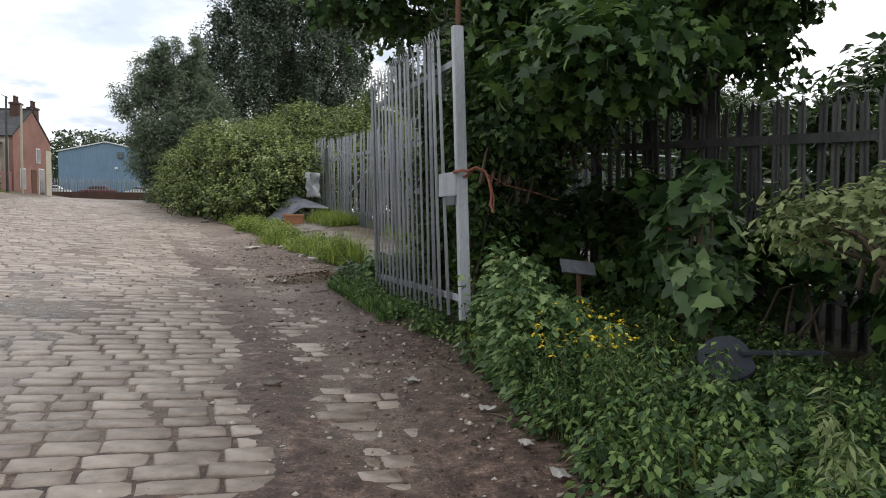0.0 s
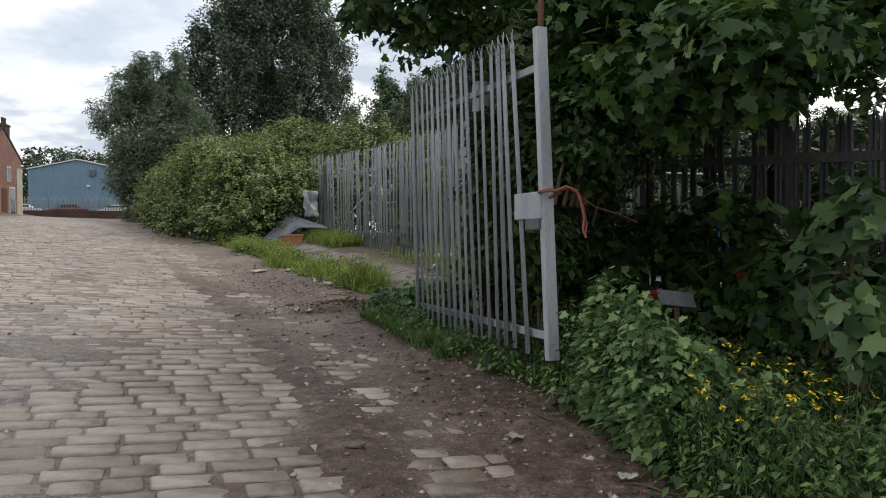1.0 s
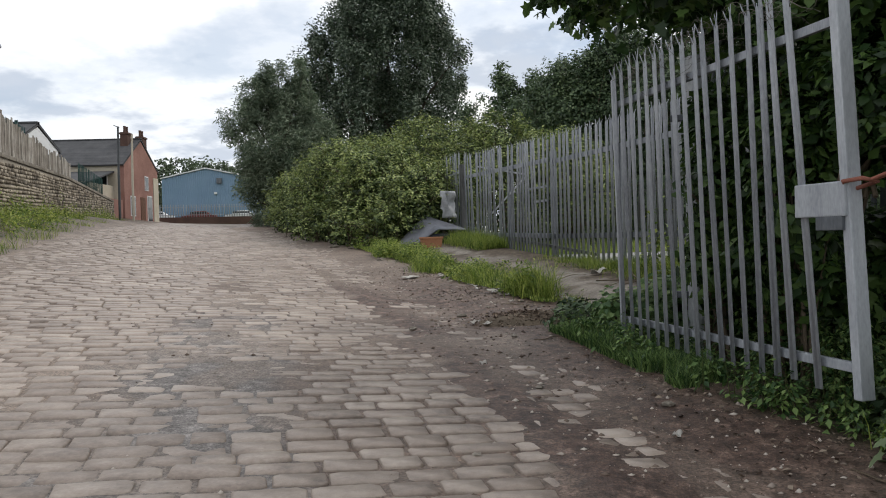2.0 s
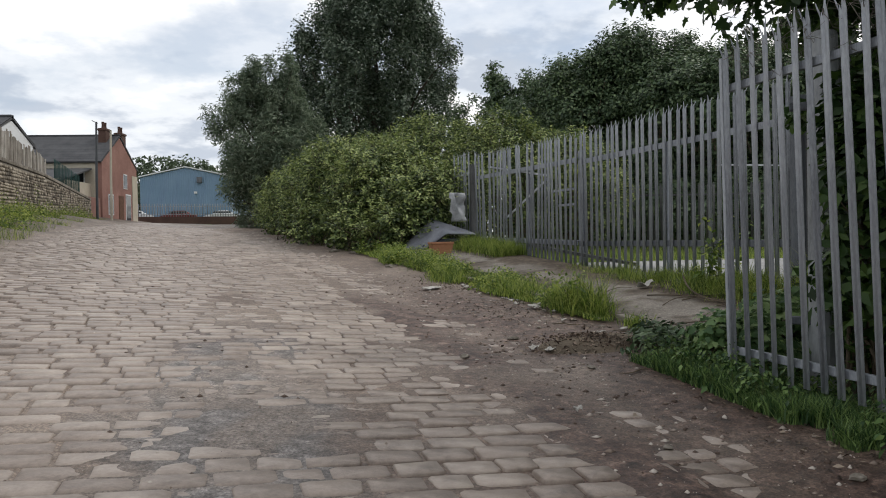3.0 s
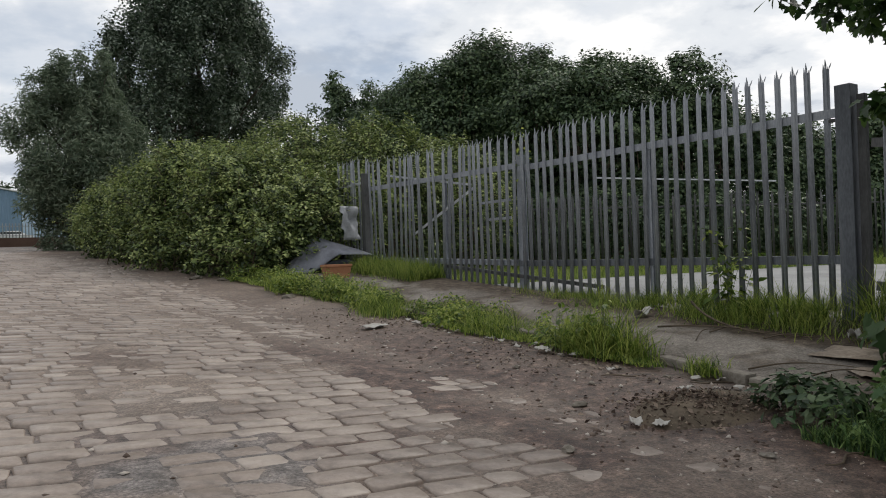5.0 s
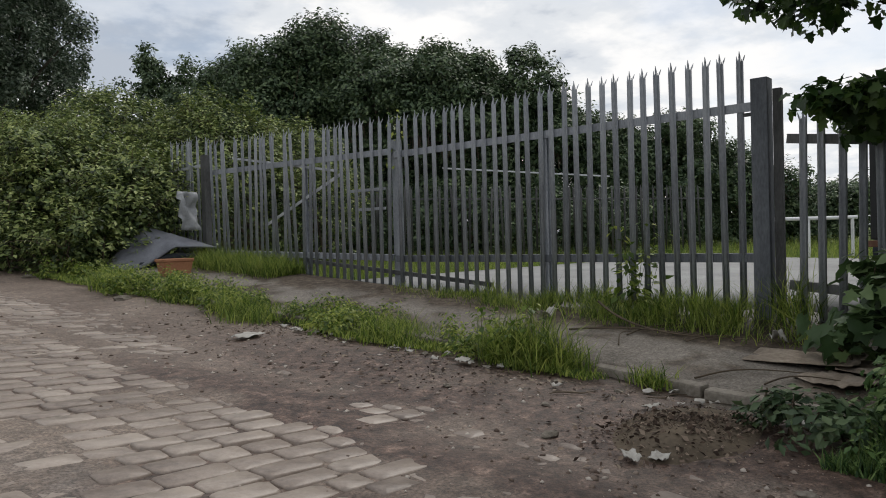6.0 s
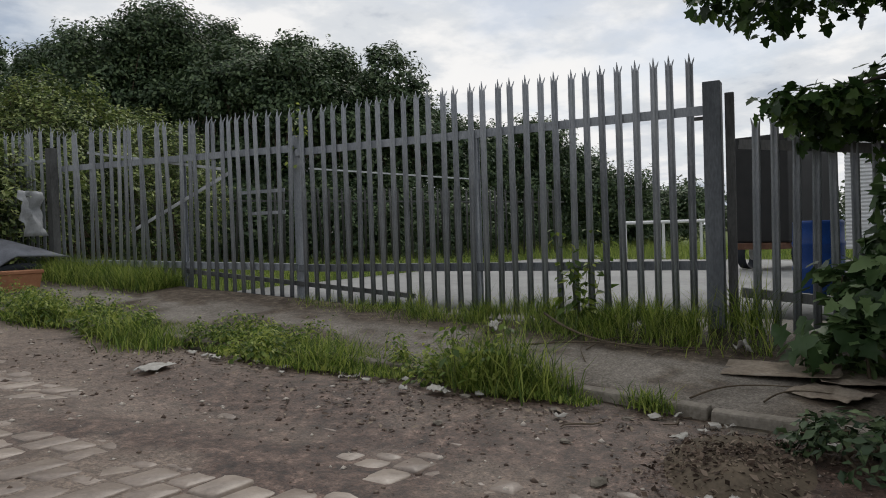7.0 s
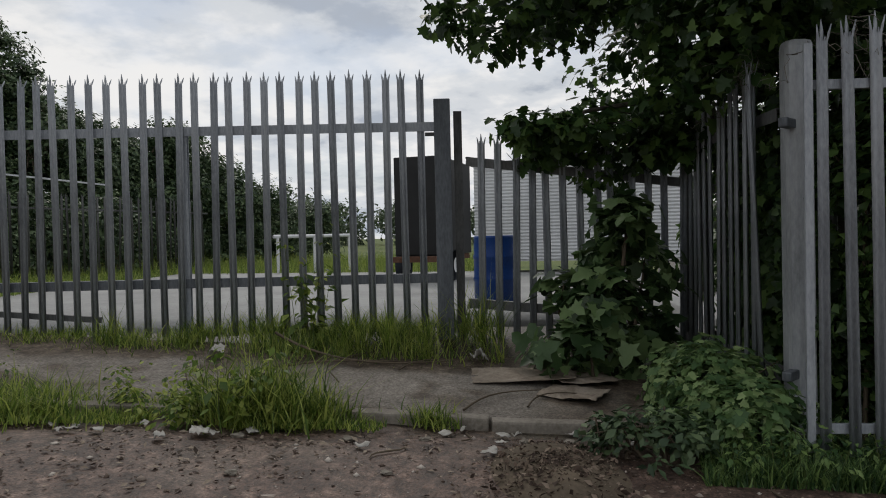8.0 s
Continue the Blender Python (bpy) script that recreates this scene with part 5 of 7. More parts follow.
M_BAG = material("white_polythene", [(0.3, (0.26, 0.27, 0.285)), (0.6, (0.46, 0.47, 0.49))], rough=0.35, bump=0.4, leaf=0.2)
M_ROPE = material("orange_rope", [(0.3, (0.17, 0.06, 0.042)), (0.7, (0.31, 0.125, 0.09))], fine=200, rough=0.9, bump=0.6)
M_PLASTIC = material("dark_grey_plastic", [(0.3, (0.018, 0.021, 0.027)), (0.7, (0.04, 0.046, 0.056))], rough=0.8, bump=0.15, spec=0.2)
M_BLUE = material("blue_plastic", [(0.3, (0.008, 0.035, 0.16)), (0.7, (0.015, 0.07, 0.28))], rough=0.4, bump=0.05)
M_WHITE = material("white_painted_steel", [(0.3, (0.55, 0.56, 0.57)), (0.6, (0.72, 0.73, 0.74))], scale=1, rough=0.55, bump=0.05)
M_DARKSTEEL = material("dark_painted_steel", [(0.3, (0.010, 0.0105, 0.011)), (0.7, (0.025, 0.025, 0.026))], rough=0.6, bump=0.1)
M_REDSCRAP = material("red_plastic", [(0.3, (0.16, 0.018, 0.012)), (0.7, (0.28, 0.04, 0.025))], rough=0.5, bump=0)

ro = np.random.default_rng(71)


def on_ground(x, y, lift=0.0):
    return (x, y, float(land(x, y)) + lift)


for x, y, sx, sy, yaw in [(-1.57, 14.03, 0.34, 0.20, 0.2), (-0.43, 12.1, 0.17, 0.13, 0.5), (-0.82, 9.95, 0.17, 0.09, 1.1), (-0.70, 9.87, 0.09, 0.12, 0.3), (-0.62, 12.23, 0.10, 0.07, 0.8), (0.48, 5.24, 0.13, 0.08, 0.6), (0.86, 4.55, 0.12, 0.06, 0.1), (0.95, 3.98, 0.12, 0.05, 2.0), (0.62, 11.05, 0.13, 0.08, 0.9), (0.75, 10.3, 0.12, 0.1, 0.2), (0.05, 6.3, 0.1, 0.06, 1.0), (-0.9, 8.0, 0.07, 0.05, 0.0), (0.9, 9.85, 0.13, 0.09, 1.4), (1.0, 3.55, 0.11, 0.09, 0.4)]:
    sheet("paper_scrap", on_ground(x, y, 0.012), (sx * 0.8, sy * 0.8), "crumpled dirty white paper on the dirt", "litter", M_PAPER, ro, 0.03, yaw, thick=0.002, group="litter on the lane", crumple=0.03)
for _ in range(38):
    y = ro.uniform(9.7, 14.5)
    x = kerb_x(y) - ro.uniform(0.05, 0.75)
    sheet("paper_scrap", on_ground(x, y, 0.015), (ro.uniform(0.04, 0.10), ro.uniform(0.03, 0.07)), "small torn scrap of pale litter beside the kerb", "litter", M_PAPER, ro, 0.02, ro.uniform(0, 6), thick=0.002, n=5, group="litter on the lane", crumple=0.02)
sheet("plastic_wrapper", (1.25, 13.1, pave_z(1.25, 13.1) + 0.01), (0.22, 0.13), "torn white plastic wrapper on the footway", "litter", M_PAPER, ro, 0.08, 0.3, thick=0.002, crumple=0.06)
sheet("plastic_wrapper", (2.05, 11.05, pave_z(2.05, 11.05) + 0.02), (0.11, 0.12), "torn white plastic wrapper in the grass", "litter", M_PAPER, ro, 0.08, 0.9, thick=0.002, crumple=0.06)
for x, y, r in [(-0.43, 5.18, 0.07), (-1.47, 9.56, 0.06), (-0.93, 10.46, 0.07), (0.2, 6.9, 0.06), (-0.55, 7.4, 0.045), (-1.1, 6.0, 0.04), (0.35, 8.2, 0.06), (-0.5, 9.2, 0.05), (-2.2, 17.2, 0.13), (-3.6, 21.0, 0.17), (-3.9, 22.9, 0.15), (-3.1, 20.4, 0.12), (-4.6, 24.6, 0.14), (-0.15, 11.3, 0.06), (0.05, 10.9, 0.045), (-0.35, 11.9, 0.05), (0.3, 10.35, 0.06), (-0.6, 10.9, 0.04), (-0.9, 11.6, 0.045), (0.45, 10.1, 0.05), (-0.5, 12.6, 0.05)]:
    stone("loose_stone", on_ground(x, y, 0.01), (r, r * 0.75), "pale loose stone lying on the dirt", M_KERB, ro, 0.4, "loose stones")

for x, y, size, yaw, tilt, fold, lab in ((1.72, 10.62, (0.42, 0.80), 0.25, (0.0, -0.05), 0.06, "buckled brown cardboard sheet on the footway"), (1.42, 10.18, (0.36, 0.46), -0.25, (0.03, -0.06), 0.05, "flat torn brown cardboard sheet near the kerb"), (1.86, 10.16, (0.40, 0.5), 0.5, (0.16, -0.12), 0.10, "bent brown cardboard flap under the sapling")):
    sheet("cardboard_sheet", (x, y, pave_z(x, y) + 0.012), size, lab, "cardboard", M_CARD, ro, 0.02, yaw, (tilt[0] * 0.5, -0.06), 0.003, 18, "cardboard on the footway", crumple=0.03, fold=fold * 0.35)
for (ax, ay), (bx, by), r in [((0.72, 10.85), (1.5, 10.4), 0.008), ((0.95, 10.45), (1.5, 10.15), 0.007), ((1.05, 12.6), (1.9, 11.5), 0.010), ((1.3, 12.1), (2.1, 11.9), 0.007), ((1.5, 11.6), (2.1, 11.2), 0.006), ((1.0, 11.9), (1.5, 12.2), 0.006), ((0.55, 12.9), (1.1, 13.2), 0.006)]:
    u = np.linspace(0, 1, 9)
    px, py = ax + (bx - ax) * u + 0.05 * np.sin(3 * u + ax), ay + (by - ay) * u + 0.06 * np.sin(4 * u)
    pts = np.stack([px, py, [pave_z(p, q) + 0.012 + 0.03 * math.sin(3.14 * k / 8) for k, (p, q) in enumerate(zip(px, py))]], -1)
    tagged(new("fallen_stick", raw("fallen_stick", *tube(pts, r * (1 - 0.6 * u), 6), M_TWIG)), "thin dead stick lying on the footway", "stick", "dead sticks")
for x, y, L, a in [(0.9, 9.3, 0.5, 0.4), (0.55, 9.6, 0.35, 2.2), (0.2, 10.2, 0.45, 1.0), (-0.3, 11.0, 0.3, 2.7), (0.7, 9.0, 0.6, 2.0), (-0.2, 9.0, 0.3, 0.2), (0.75, 5.6, 0.3, 1.9), (0.95, 4.4, 0.35, 2.4), (0.3, 10.7, 0.4, 0.1)]:
    u = np.linspace(-0.5, 0.5, 7)
    px, py = x + L * u * math.cos(a), y + L * u * math.sin(a) + 0.03 * np.sin(7 * u)
    tagged(new("fallen_twig", raw("fallen_twig", *tube(np.stack([px, py, land(px, py) + 0.012], -1), 0.006 * (1.1 - np.abs(u)), 5), M_TWIG)), "dark broken twig lying on the dirt", "twig", "fallen twigs")

u = np.linspace(0, 1, 14)
px, py = 1.62 + 0.30 * u ** 2 - 0.12 * np.sin(3.1 * u), 12.75 - 1.45 * u
tagged(new("bent_branch", raw("bent_branch", *tube(np.stack([px, py, [pave_z(a, b) + 0.02 + 0.16 * (1 - c) ** 3 for a, b, c in zip(px, py, u)]], -1), 0.013 * (1 - 0.6 * u), 7), M_TWIG)), "long bent dead branch lying below the fence", "branch")

# low heap of rotting stalks and soil at the kerb's end
hn = 20
hu, hv = np.meshgrid(np.linspace(-1, 1, hn), np.linspace(-1, 1, hn))
hx_, hy_ = -0.22 + 0.62 * hu + 0.12 * hv, 10.08 + 0.42 * hv
hz_ = land(hx_, hy_) - 0.02 + 0.085 * np.clip(1 - hu ** 2 - hv ** 2, 0, 1) * (0.5 + fbm(hx_, hy_, 4.0))
q = (np.arange(hn - 1)[:, None] * hn + np.arange(hn - 1)[None]).ravel()
heap = thing("rotting_heap", (-0.22, 10.08, float(land(-0.22, 10.08))), "dark low heap of rotting stalks and soil", "heap")
part("soil", raw("soil", np.stack([hx_, hy_, hz_], -1).reshape(-1, 3), np.stack([q, q + 1, q + 1 + hn, q + hn], -1), M_TWIG), M_TWIG, heap, smooth=True)
k = 2200
P = np.stack([ro.normal(-0.22, 0.30, k), ro.normal(10.08, 0.20, k), np.zeros(k)], -1)
P[:, 2] = land(P[:, 0], P[:, 1]) + 0.015 + 0.06 * np.exp(-((P[:, 0] + 0.22) / 0.4) ** 2 - ((P[:, 1] - 10.08) / 0.28) ** 2)
L_ROT = leafmat("rotten_stalk", (0.045, 0.030, 0.022), (0.105, 0.072, 0.053), (0.24, 0.185, 0.14), 0.05, 0.9, 0.9)
tagged(part("stalk_mat", leaves("stalk_mat", P, 0.010 + 0.045 * ro.random(k) ** 3, ro.normal(0, 0.5, (k, 3)) + np.array([0, 0, 0.8]), OVAL, L_ROT, ro, axis=ro.normal(0, 1, (k, 3)) * np.array([1, 1, 0.25])), L_ROT, heap), kind="stuff")

# dead bindweed tangled over the gate leaf and the return fence
M_VINE = material("dead_bindweed", [(0.3, (0.10, 0.09, 0.075)), (0.7, (0.24, 0.22, 0.19))], rough=0.9, bump=0.2)


def bindweed(place, ends, n, label):
    many = []
    for _ in range(n):
        t = ro.random()
        a = np.array(ends[0]) + (np.array(ends[1]) - np.array(ends[0])) * t
        step = ro.normal(0, 0.035, (12, 3)) + np.array([*(np.array(ends[1]) - np.array(ends[0]))[:2] * ro.normal(0, 0.012), -0.004])
        many.append((a + np.cumsum(step, 0) + np.array([0, 0, ro.uniform(-0.06, 0.10)]), np.linspace(0.0026, 0.0012, 12)))
    v = thing("dead_bindweed", place, label, "vine", "dead bindweed")
    tagged(part("vine_growth", tubes("vine_growth", many, M_VINE, 4), M_VINE, v), kind="stuff")


bindweed(on_leaf(1.2, 2.9), (on_leaf(0.0, 2.95), on_leaf(2.6, 3.0)), 45, "dry bindweed stems tangled over the gate spikes")
bindweed((2.1, 9.05, 3.0), ((1.3, 8.86, 3.05), (3.0, 9.28, 3.05)), 60, "dry bindweed stems tangled over the fence spikes")

# carpet, planter and bag by the far end of the gate
n = 22
u, v = np.meshgrid(np.linspace(0, 1, n), np.linspace(0, 1, n))
front, rear = np.interp(u, [0, 0.3, 0.6, 1], [1.48, 1.50, 1.84, 1.80]), np.interp(u, [0, 0.38, 0.75, 1], [1.60, 2.20, 1.98, 1.84])
cx_ = -1.98 + 1.66 * u + 0.06 * v
cy_ = 20.2 + 0.75 * v - 0.30 * u * (1 - v) - 0.2 * u * v
cz_ = front + (rear - front) * v ** 0.8 + 0.05 * np.sin(3.1 * v) * np.sin(3.1 * u) + 0.035 * (fbm(u * 3, v * 3, 1.5) - 0.5)
i, j = np.meshgrid(np.arange(n - 1), np.arange(n - 1), indexing="ij")
q = (i * n + j).ravel()
me = raw("carpet_roll", np.stack([cx_, cy_, cz_], -1).reshape(-1, 3), np.stack([q, q + 1, q + 1 + n, q + n], -1), M_CARPET)
bm = bmesh.new()
bm.from_mesh(me)
bmesh.ops.solidify(bm, geom=bm.faces[:], thickness=0.025)
bm.to_mesh(me)
bm.free()
me.polygons.foreach_set("use_smooth", [True] * len(me.polygons))
carpet = thing("dumped_carpet", (-1.2, 20.3, 1.4), "dumped dark grey carpet heaped against the brambles", "carpet")
part("carpet_sheet", me, M_CARPET, carpet)
part("rolled_edge", raw("rolled_edge", *tube(np.stack([np.linspace(-1.62, -0.42, 9), np.linspace(20.22, 20.02, 9), 1.47 + 0.20 * np.sin(np.linspace(0, 2.6, 9))], -1), 0.06, 10), M_PLASTIC), M_PLASTIC, carpet, "dark underside rolled at the edge", smooth=True)

pot = thing("planter_box", (-1.16, 19.2, 1.34), "terracotta-coloured plastic trough planter, empty, on the footway", "planter")
bm = bmesh.new()
ring = lambda hx, hy, z: [bm.verts.new((sx * hx, sy * hy, z)) for sx, sy in ((-1, -1), (1, -1), (1, 1), (-1, 1))]
levels = [ring(0.20, 0.11, 0), ring(0.235, 0.14, 0.24), ring(0.25, 0.155, 0.24), ring(0.25, 0.155, 0.285), ring(0.215, 0.12, 0.285), ring(0.185, 0.095, 0.03)]
bm.faces.new(levels[0][::-1])
bm.faces.new(levels[-1])
for a, b in zip(levels, levels[1:]):
    for k in range(4):
        bm.faces.new((a[k], a[(k + 1) % 4], b[(k + 1) % 4], b[k]))
bmesh.ops.bevel(bm, geom=bm.edges[:], offset=0.006, segments=1, affect="EDGES")
bmesh.ops.transform(bm, matrix=Matrix.Translation((-1.16, 19.2, 1.36)) @ Matrix.Rotation(0.25, 4, "Z"), verts=bm.verts)
part("trough", bm, M_TERRA, pot)
bag = sheet("plastic_bag", (-0.76, 20.25, 2.42), (0.42, 0.66), "torn white plastic bag snagged on the fence end", "bag", M_BAG, ro, 0.16, 0.4, (radians(84), 0.15), 0.003, 12, crumple=0.15)

# orange rope knotted round the lock stile
rp = [(0.99, 6.00, 1.86), (1.05, 5.96, 1.89), (1.12, 5.95, 1.86), (1.15, 5.95, 1.78), (1.17, 5.94, 1.68), (1.16, 5.94, 1.60), (1.18, 5.93, 1.54)]
rope = thing("orange_rope", (1.05, 5.96, 1.5), "frayed orange rope knotted to the gate", "rope")
part("strand", raw("strand", *tube(rp, 0.0095, 8), M_ROPE), M_ROPE, rope, smooth=True)
part("strand", raw("strand", *tube([(p[0] + 0.02, p[1] + 0.01, p[2] - 0.03 * k / 3) for k, p in enumerate(rp[:6])], 0.0075, 8), M_ROPE), M_ROPE, rope, smooth=True)
part("strand", raw("strand", *tube([(0.94, 6.13, 1.83), (0.90, 6.10, 1.86), (0.96, 6.02, 1.87), (1.02, 5.99, 1.85), (0.98, 6.12, 1.82)], 0.012, 8), M_ROPE), M_ROPE, rope, smooth=True)
part("strand", raw("strand", *tube([(1.10, 5.98, 1.86), (1.35, 6.2, 1.76), (1.65, 6.5, 1.72), (1.95, 6.8, 1.66)], 0.005, 6), M_ROPE), M_ROPE, rope, smooth=True)

# rusty rod fixed along the lock stile, standing above it
part("rusty_rod", raw("rusty_rod", *tube([(0.945, 6.19, 2.3), (0.95, 6.19, 2.9), (0.955, 6.20, 3.9)], 0.022, 8), M_RUST), M_RUST, leaf_gate, "thin rusty steel rod", smooth=True)

# scrap in the weeds
scrap = thing("broken_plastic_scrap", (2.05, 4.12, 0.45), "dark grey plastic panel with a rounded end in the weeds", "scrap")
bm = bmesh.new()
pts = [(0.16 * math.cos(a) * (1.0 if abs(a) > 1.6 else 0.8), 0.14 * math.sin(a)) for a in np.linspace(0, 6.283, 20)[:-1]]
lo = [bm.verts.new((x, y, 0)) for x, y in pts]
hi = [bm.verts.new((x * 0.96, y * 0.96, 0.02)) for x, y in pts]
bm.faces.new(lo[::-1])
bm.faces.new(hi)
for k in range(len(pts)):
    bm.faces.new((lo[k], lo[(k + 1) % len(pts)], hi[(k + 1) % len(pts)], hi[k]))
bmesh.ops.transform(bm, matrix=Matrix.Translation((2.10, 4.10, 0.72)) @ Matrix.Rotation(-0.5, 4, "Z") @ Matrix.Rotation(radians(52), 4, "X"), verts=bm.verts)
part("panel", bm, M_PLASTIC, scrap)
part("bar", beam((2.15, 4.06, 0.76), (2.62, 4.0, 0.76), 0.06, 0.02, 0.004), M_PLASTIC, scrap)
plate = thing("metal_plate", (1.9, 6.05, 0.4), "small bent grey metal plate on a stub post", "scrap")
part("plate", box(-0.16, -0.01, -0.06, 0.16, 0.01, 0.06, 0.004, Matrix.Translation((1.9, 6.05, 1.10)) @ Matrix.Rotation(0.35, 4, "Z") @ Matrix.Rotation(radians(-30), 4, "X") @ Matrix.Rotation(0.15, 4, "Y")), M_POSTDARK, plate)
part("stub", raw("stub", *tube([(1.92, 6.08, 0.35), (1.92, 6.08, 0.8), (1.91, 6.07, 1.07)], 0.02, 6), M_RUST), M_RUST, plate)
for x, y, z in [(2.95, 6.75, 1.35), (2.3, 7.3, 0.98), (2.9, 6.9, 1.2)]:
    sheet("red_plastic_scrap", (x, y, z), (0.13, 0.16), "torn red plastic caught in the undergrowth", "litter", M_REDSCRAP, ro, 0.08, ro.uniform(0, 3), (radians(70), 0), 0.003, group="red scraps")

# ---------------------------------------------------------------- things in the yard
drum = thing("blue_drum", (5.75, 11.7, gz(5.75, 11.7)), "blue plastic drum standing in the yard", "drum")
dz = np.array([0, 0.02, 0.03, 0.28, 0.30, 0.33, 0.35, 0.58, 0.60, 0.63, 0.65, 0.86, 0.88, 0.90])
dr = np.array([0.26, 0.285, 0.29, 0.29, 0.30, 0.30, 0.29, 0.29, 0.30, 0.30, 0.29, 0.285, 0.29, 0.27])
base = gz(5.75, 11.7) + 0.05
part("shell", raw("shell", *tube(np.stack([np.full(14, 5.75), np.full(14, 11.7), base + dz], -1), dr, 20), M_BLUE), M_BLUE, drum, smooth=True)
part("lid", raw("lid", *tube(np.array([(5.75, 11.7, base + 0.86), (5.75, 11.7, base + 0.885), (5.75, 11.7, base + 0.8851)]), np.array([0.275, 0.27, 0.0]), 20), M_BLUE), M_BLUE, drum)


def ribbed(x, y0, y1, z0, z1, step, amp, mat, horizontal=True):
    """A ribbed steel wall in the plane of x, facing -x."""
    n = int((z1 - z0) / step) if horizontal else int((y1 - y0) / step)
    V, F = [], []
    for k in range(n + 1):
        for s, d in ((0.0, 0.0), (0.35, 0.0), (0.5, amp), (0.85, amp)):
            t = (k + s) * step
            if horizontal:
                V += [(x - d, y0, z0 + t), (x - d, y1, z0 + t)]
            else:
                V += [(x - d, y0 + t, z0), (x - d, y0 + t, z1)]
    for k in range(len(V) // 2 - 1):
        F.append((2 * k, 2 * k + 1, 2 * k + 3, 2 * k + 2))
    return raw("ribbed_wall", V, F, mat)


cab = thing("site_cabin", (16, 11.5, gz(16, 11.5)), "white ribbed steel site cabin on blocks in the yard", "cabin")
cz0 = gz(15.6, 11.5) + 0.35
part("front_wall", ribbed(15.6, 8.4, 14.4, cz0, cz0 + 2.6, 0.09, 0.02, M_WHITE), M_WHITE, cab)
part("body", box(15.62, 8.4, cz0, 18.2, 14.4, cz0 + 2.6, 0.02), M_WHITE, cab)
part("roof", box(15.5, 8.3, cz0 + 2.62, 18.3, 14.5, cz0 + 2.72, 0.01), M_DARKSTEEL, cab)
for y in (8.8, 11.4, 14.0):
    part("block", box(15.7, y - 0.2, cz0 - 0.45, 16.1, y + 0.2, cz0, 0.01), M_DARKSTEEL, cab)
tr = thing("dark_trailer", (11.3, 14.4, gz(11.3, 14.4)), "dark grey box trailer parked in the yard", "trailer")
tz = gz(9.7, 14.0) + 0.05
part("box_body", box(10.7, 13.9, tz + 0.55, 13.2, 14.95, tz + 2.65, 0.03), M_DARKSTEEL, tr)
part("chassis", box(10.4, 13.95, tz + 0.42, 13.2, 14.9, tz + 0.54, 0.01), M_RUST, tr)
for y in (13.88, 14.97):
    w_ = part("wheel", raw("wheel", *tube(np.array([(11.3, y - 0.09, tz + 0.33), (11.3, y + 0.09, tz + 0.33)]), 0.33, 18), M_PLASTIC), M_PLASTIC, tr, smooth=True)
    part("hub", raw("hub", *tube(np.array([(11.3, y - 0.10, tz + 0.33), (11.3, y - 0.095, tz + 0.33), (11.3, y - 0.0949, tz + 0.33)]), np.array([0.16, 0.15, 0.0]), 12), M_WHITE), M_WHITE, w_)
bar = thing("white_barrier", (16, 20, gz(16, 20)), "white tubular barrier rail at the yard's far side", "barrier")
bzz = gz(15.5, 19.3) + 0.05
for x, y in ((14.6, 19.9), (15.5, 19.2), (16.4, 18.5)):
    part("upright", raw("upright", *tube([(x, y, bzz), (x, y, bzz + 0.5), (x, y, bzz + 1.05)], 0.045, 8), M_WHITE), M_WHITE, bar, smooth=True)
part("top_rail", raw("top_rail", *tube([(14.5, 19.98, bzz + 1.05), (15.5, 19.2, bzz + 1.05), (16.5, 18.42, bzz + 1.05)], 0.05, 8), M_WHITE), M_WHITE, bar, smooth=True)
inner = thing("inner_palisade_fence", (8, 27, gz(8, 27)), "dark palisade fence at the back of the yard", "fence", "palisade fences")
run_pales(inner, PALE_DARK, (2.6, 26.6), (16.5, 23.5), 0.22, lambda k, s: 1.2, rf, 0.02)
part("rail", beam((2.5, 26.65, 3.0), (16.6, 23.5, 2.9), 0.03, 0.05), M_GALV_OLD, inner)
part("rail", beam((7.6, 25.4, 3.85), (13.0, 24.2, 3.62), 0.03, 0.045), M_WHITE_BRACE, inner, "bright new top rail")


# ---------------------------------------------------------------- the far side of the lane
M_STONE = material("wall_stone", [(0.3, (0.11, 0.09, 0.065)), (0.5, (0.22, 0.185, 0.14)), (0.68, (0.33, 0.285, 0.22))], scale=1.5, fine=20, rough=0.9, bump=0.6, bump_dist=0.02, random_amount=0.5)
M_STONE_J = material("wall_stonework", [(0.25, (0.07, 0.058, 0.044)), (0.5, (0.20, 0.168, 0.128)), (0.75, (0.36, 0.315, 0.25))], scale=0.9, fine=12, rough=0.9, bump=0.6, bump_dist=0.02, random_amount=0.55, leaf=0.0005)
M_MORTAR = material("lime_mortar", [(0.3, (0.17, 0.15, 0.12)), (0.7, (0.29, 0.26, 0.215))], rough=0.95, bump=0.5)
M_BRICK = material("red_brick", [(0.3, (0.17, 0.085, 0.07)), (0.5, (0.27, 0.145, 0.12)), (0.7, (0.36, 0.215, 0.18))], scale=0.6, fine=14, rough=0.9, bump=0.3)
M_DARKBRICK = material("dark_brick", [(0.3, (0.05, 0.03, 0.025)), (0.7, (0.12, 0.07, 0.055))], scale=0.6, fine=14, rough=0.9, bump=0.3)
M_SLATE = material("slate_roof", [(0.3, (0.035, 0.035, 0.04)), (0.5, (0.065, 0.066, 0.07)), (0.7, (0.10, 0.10, 0.105))], scale=1, fine=12, rough=0.75, bump=0.4, random_amount=0.15)
M_RENDER = material("cream_render", [(0.3, (0.36, 0.32, 0.25)), (0.7, (0.52, 0.48, 0.40))], scale=1, fine=10, rough=0.9, bump=0.2)
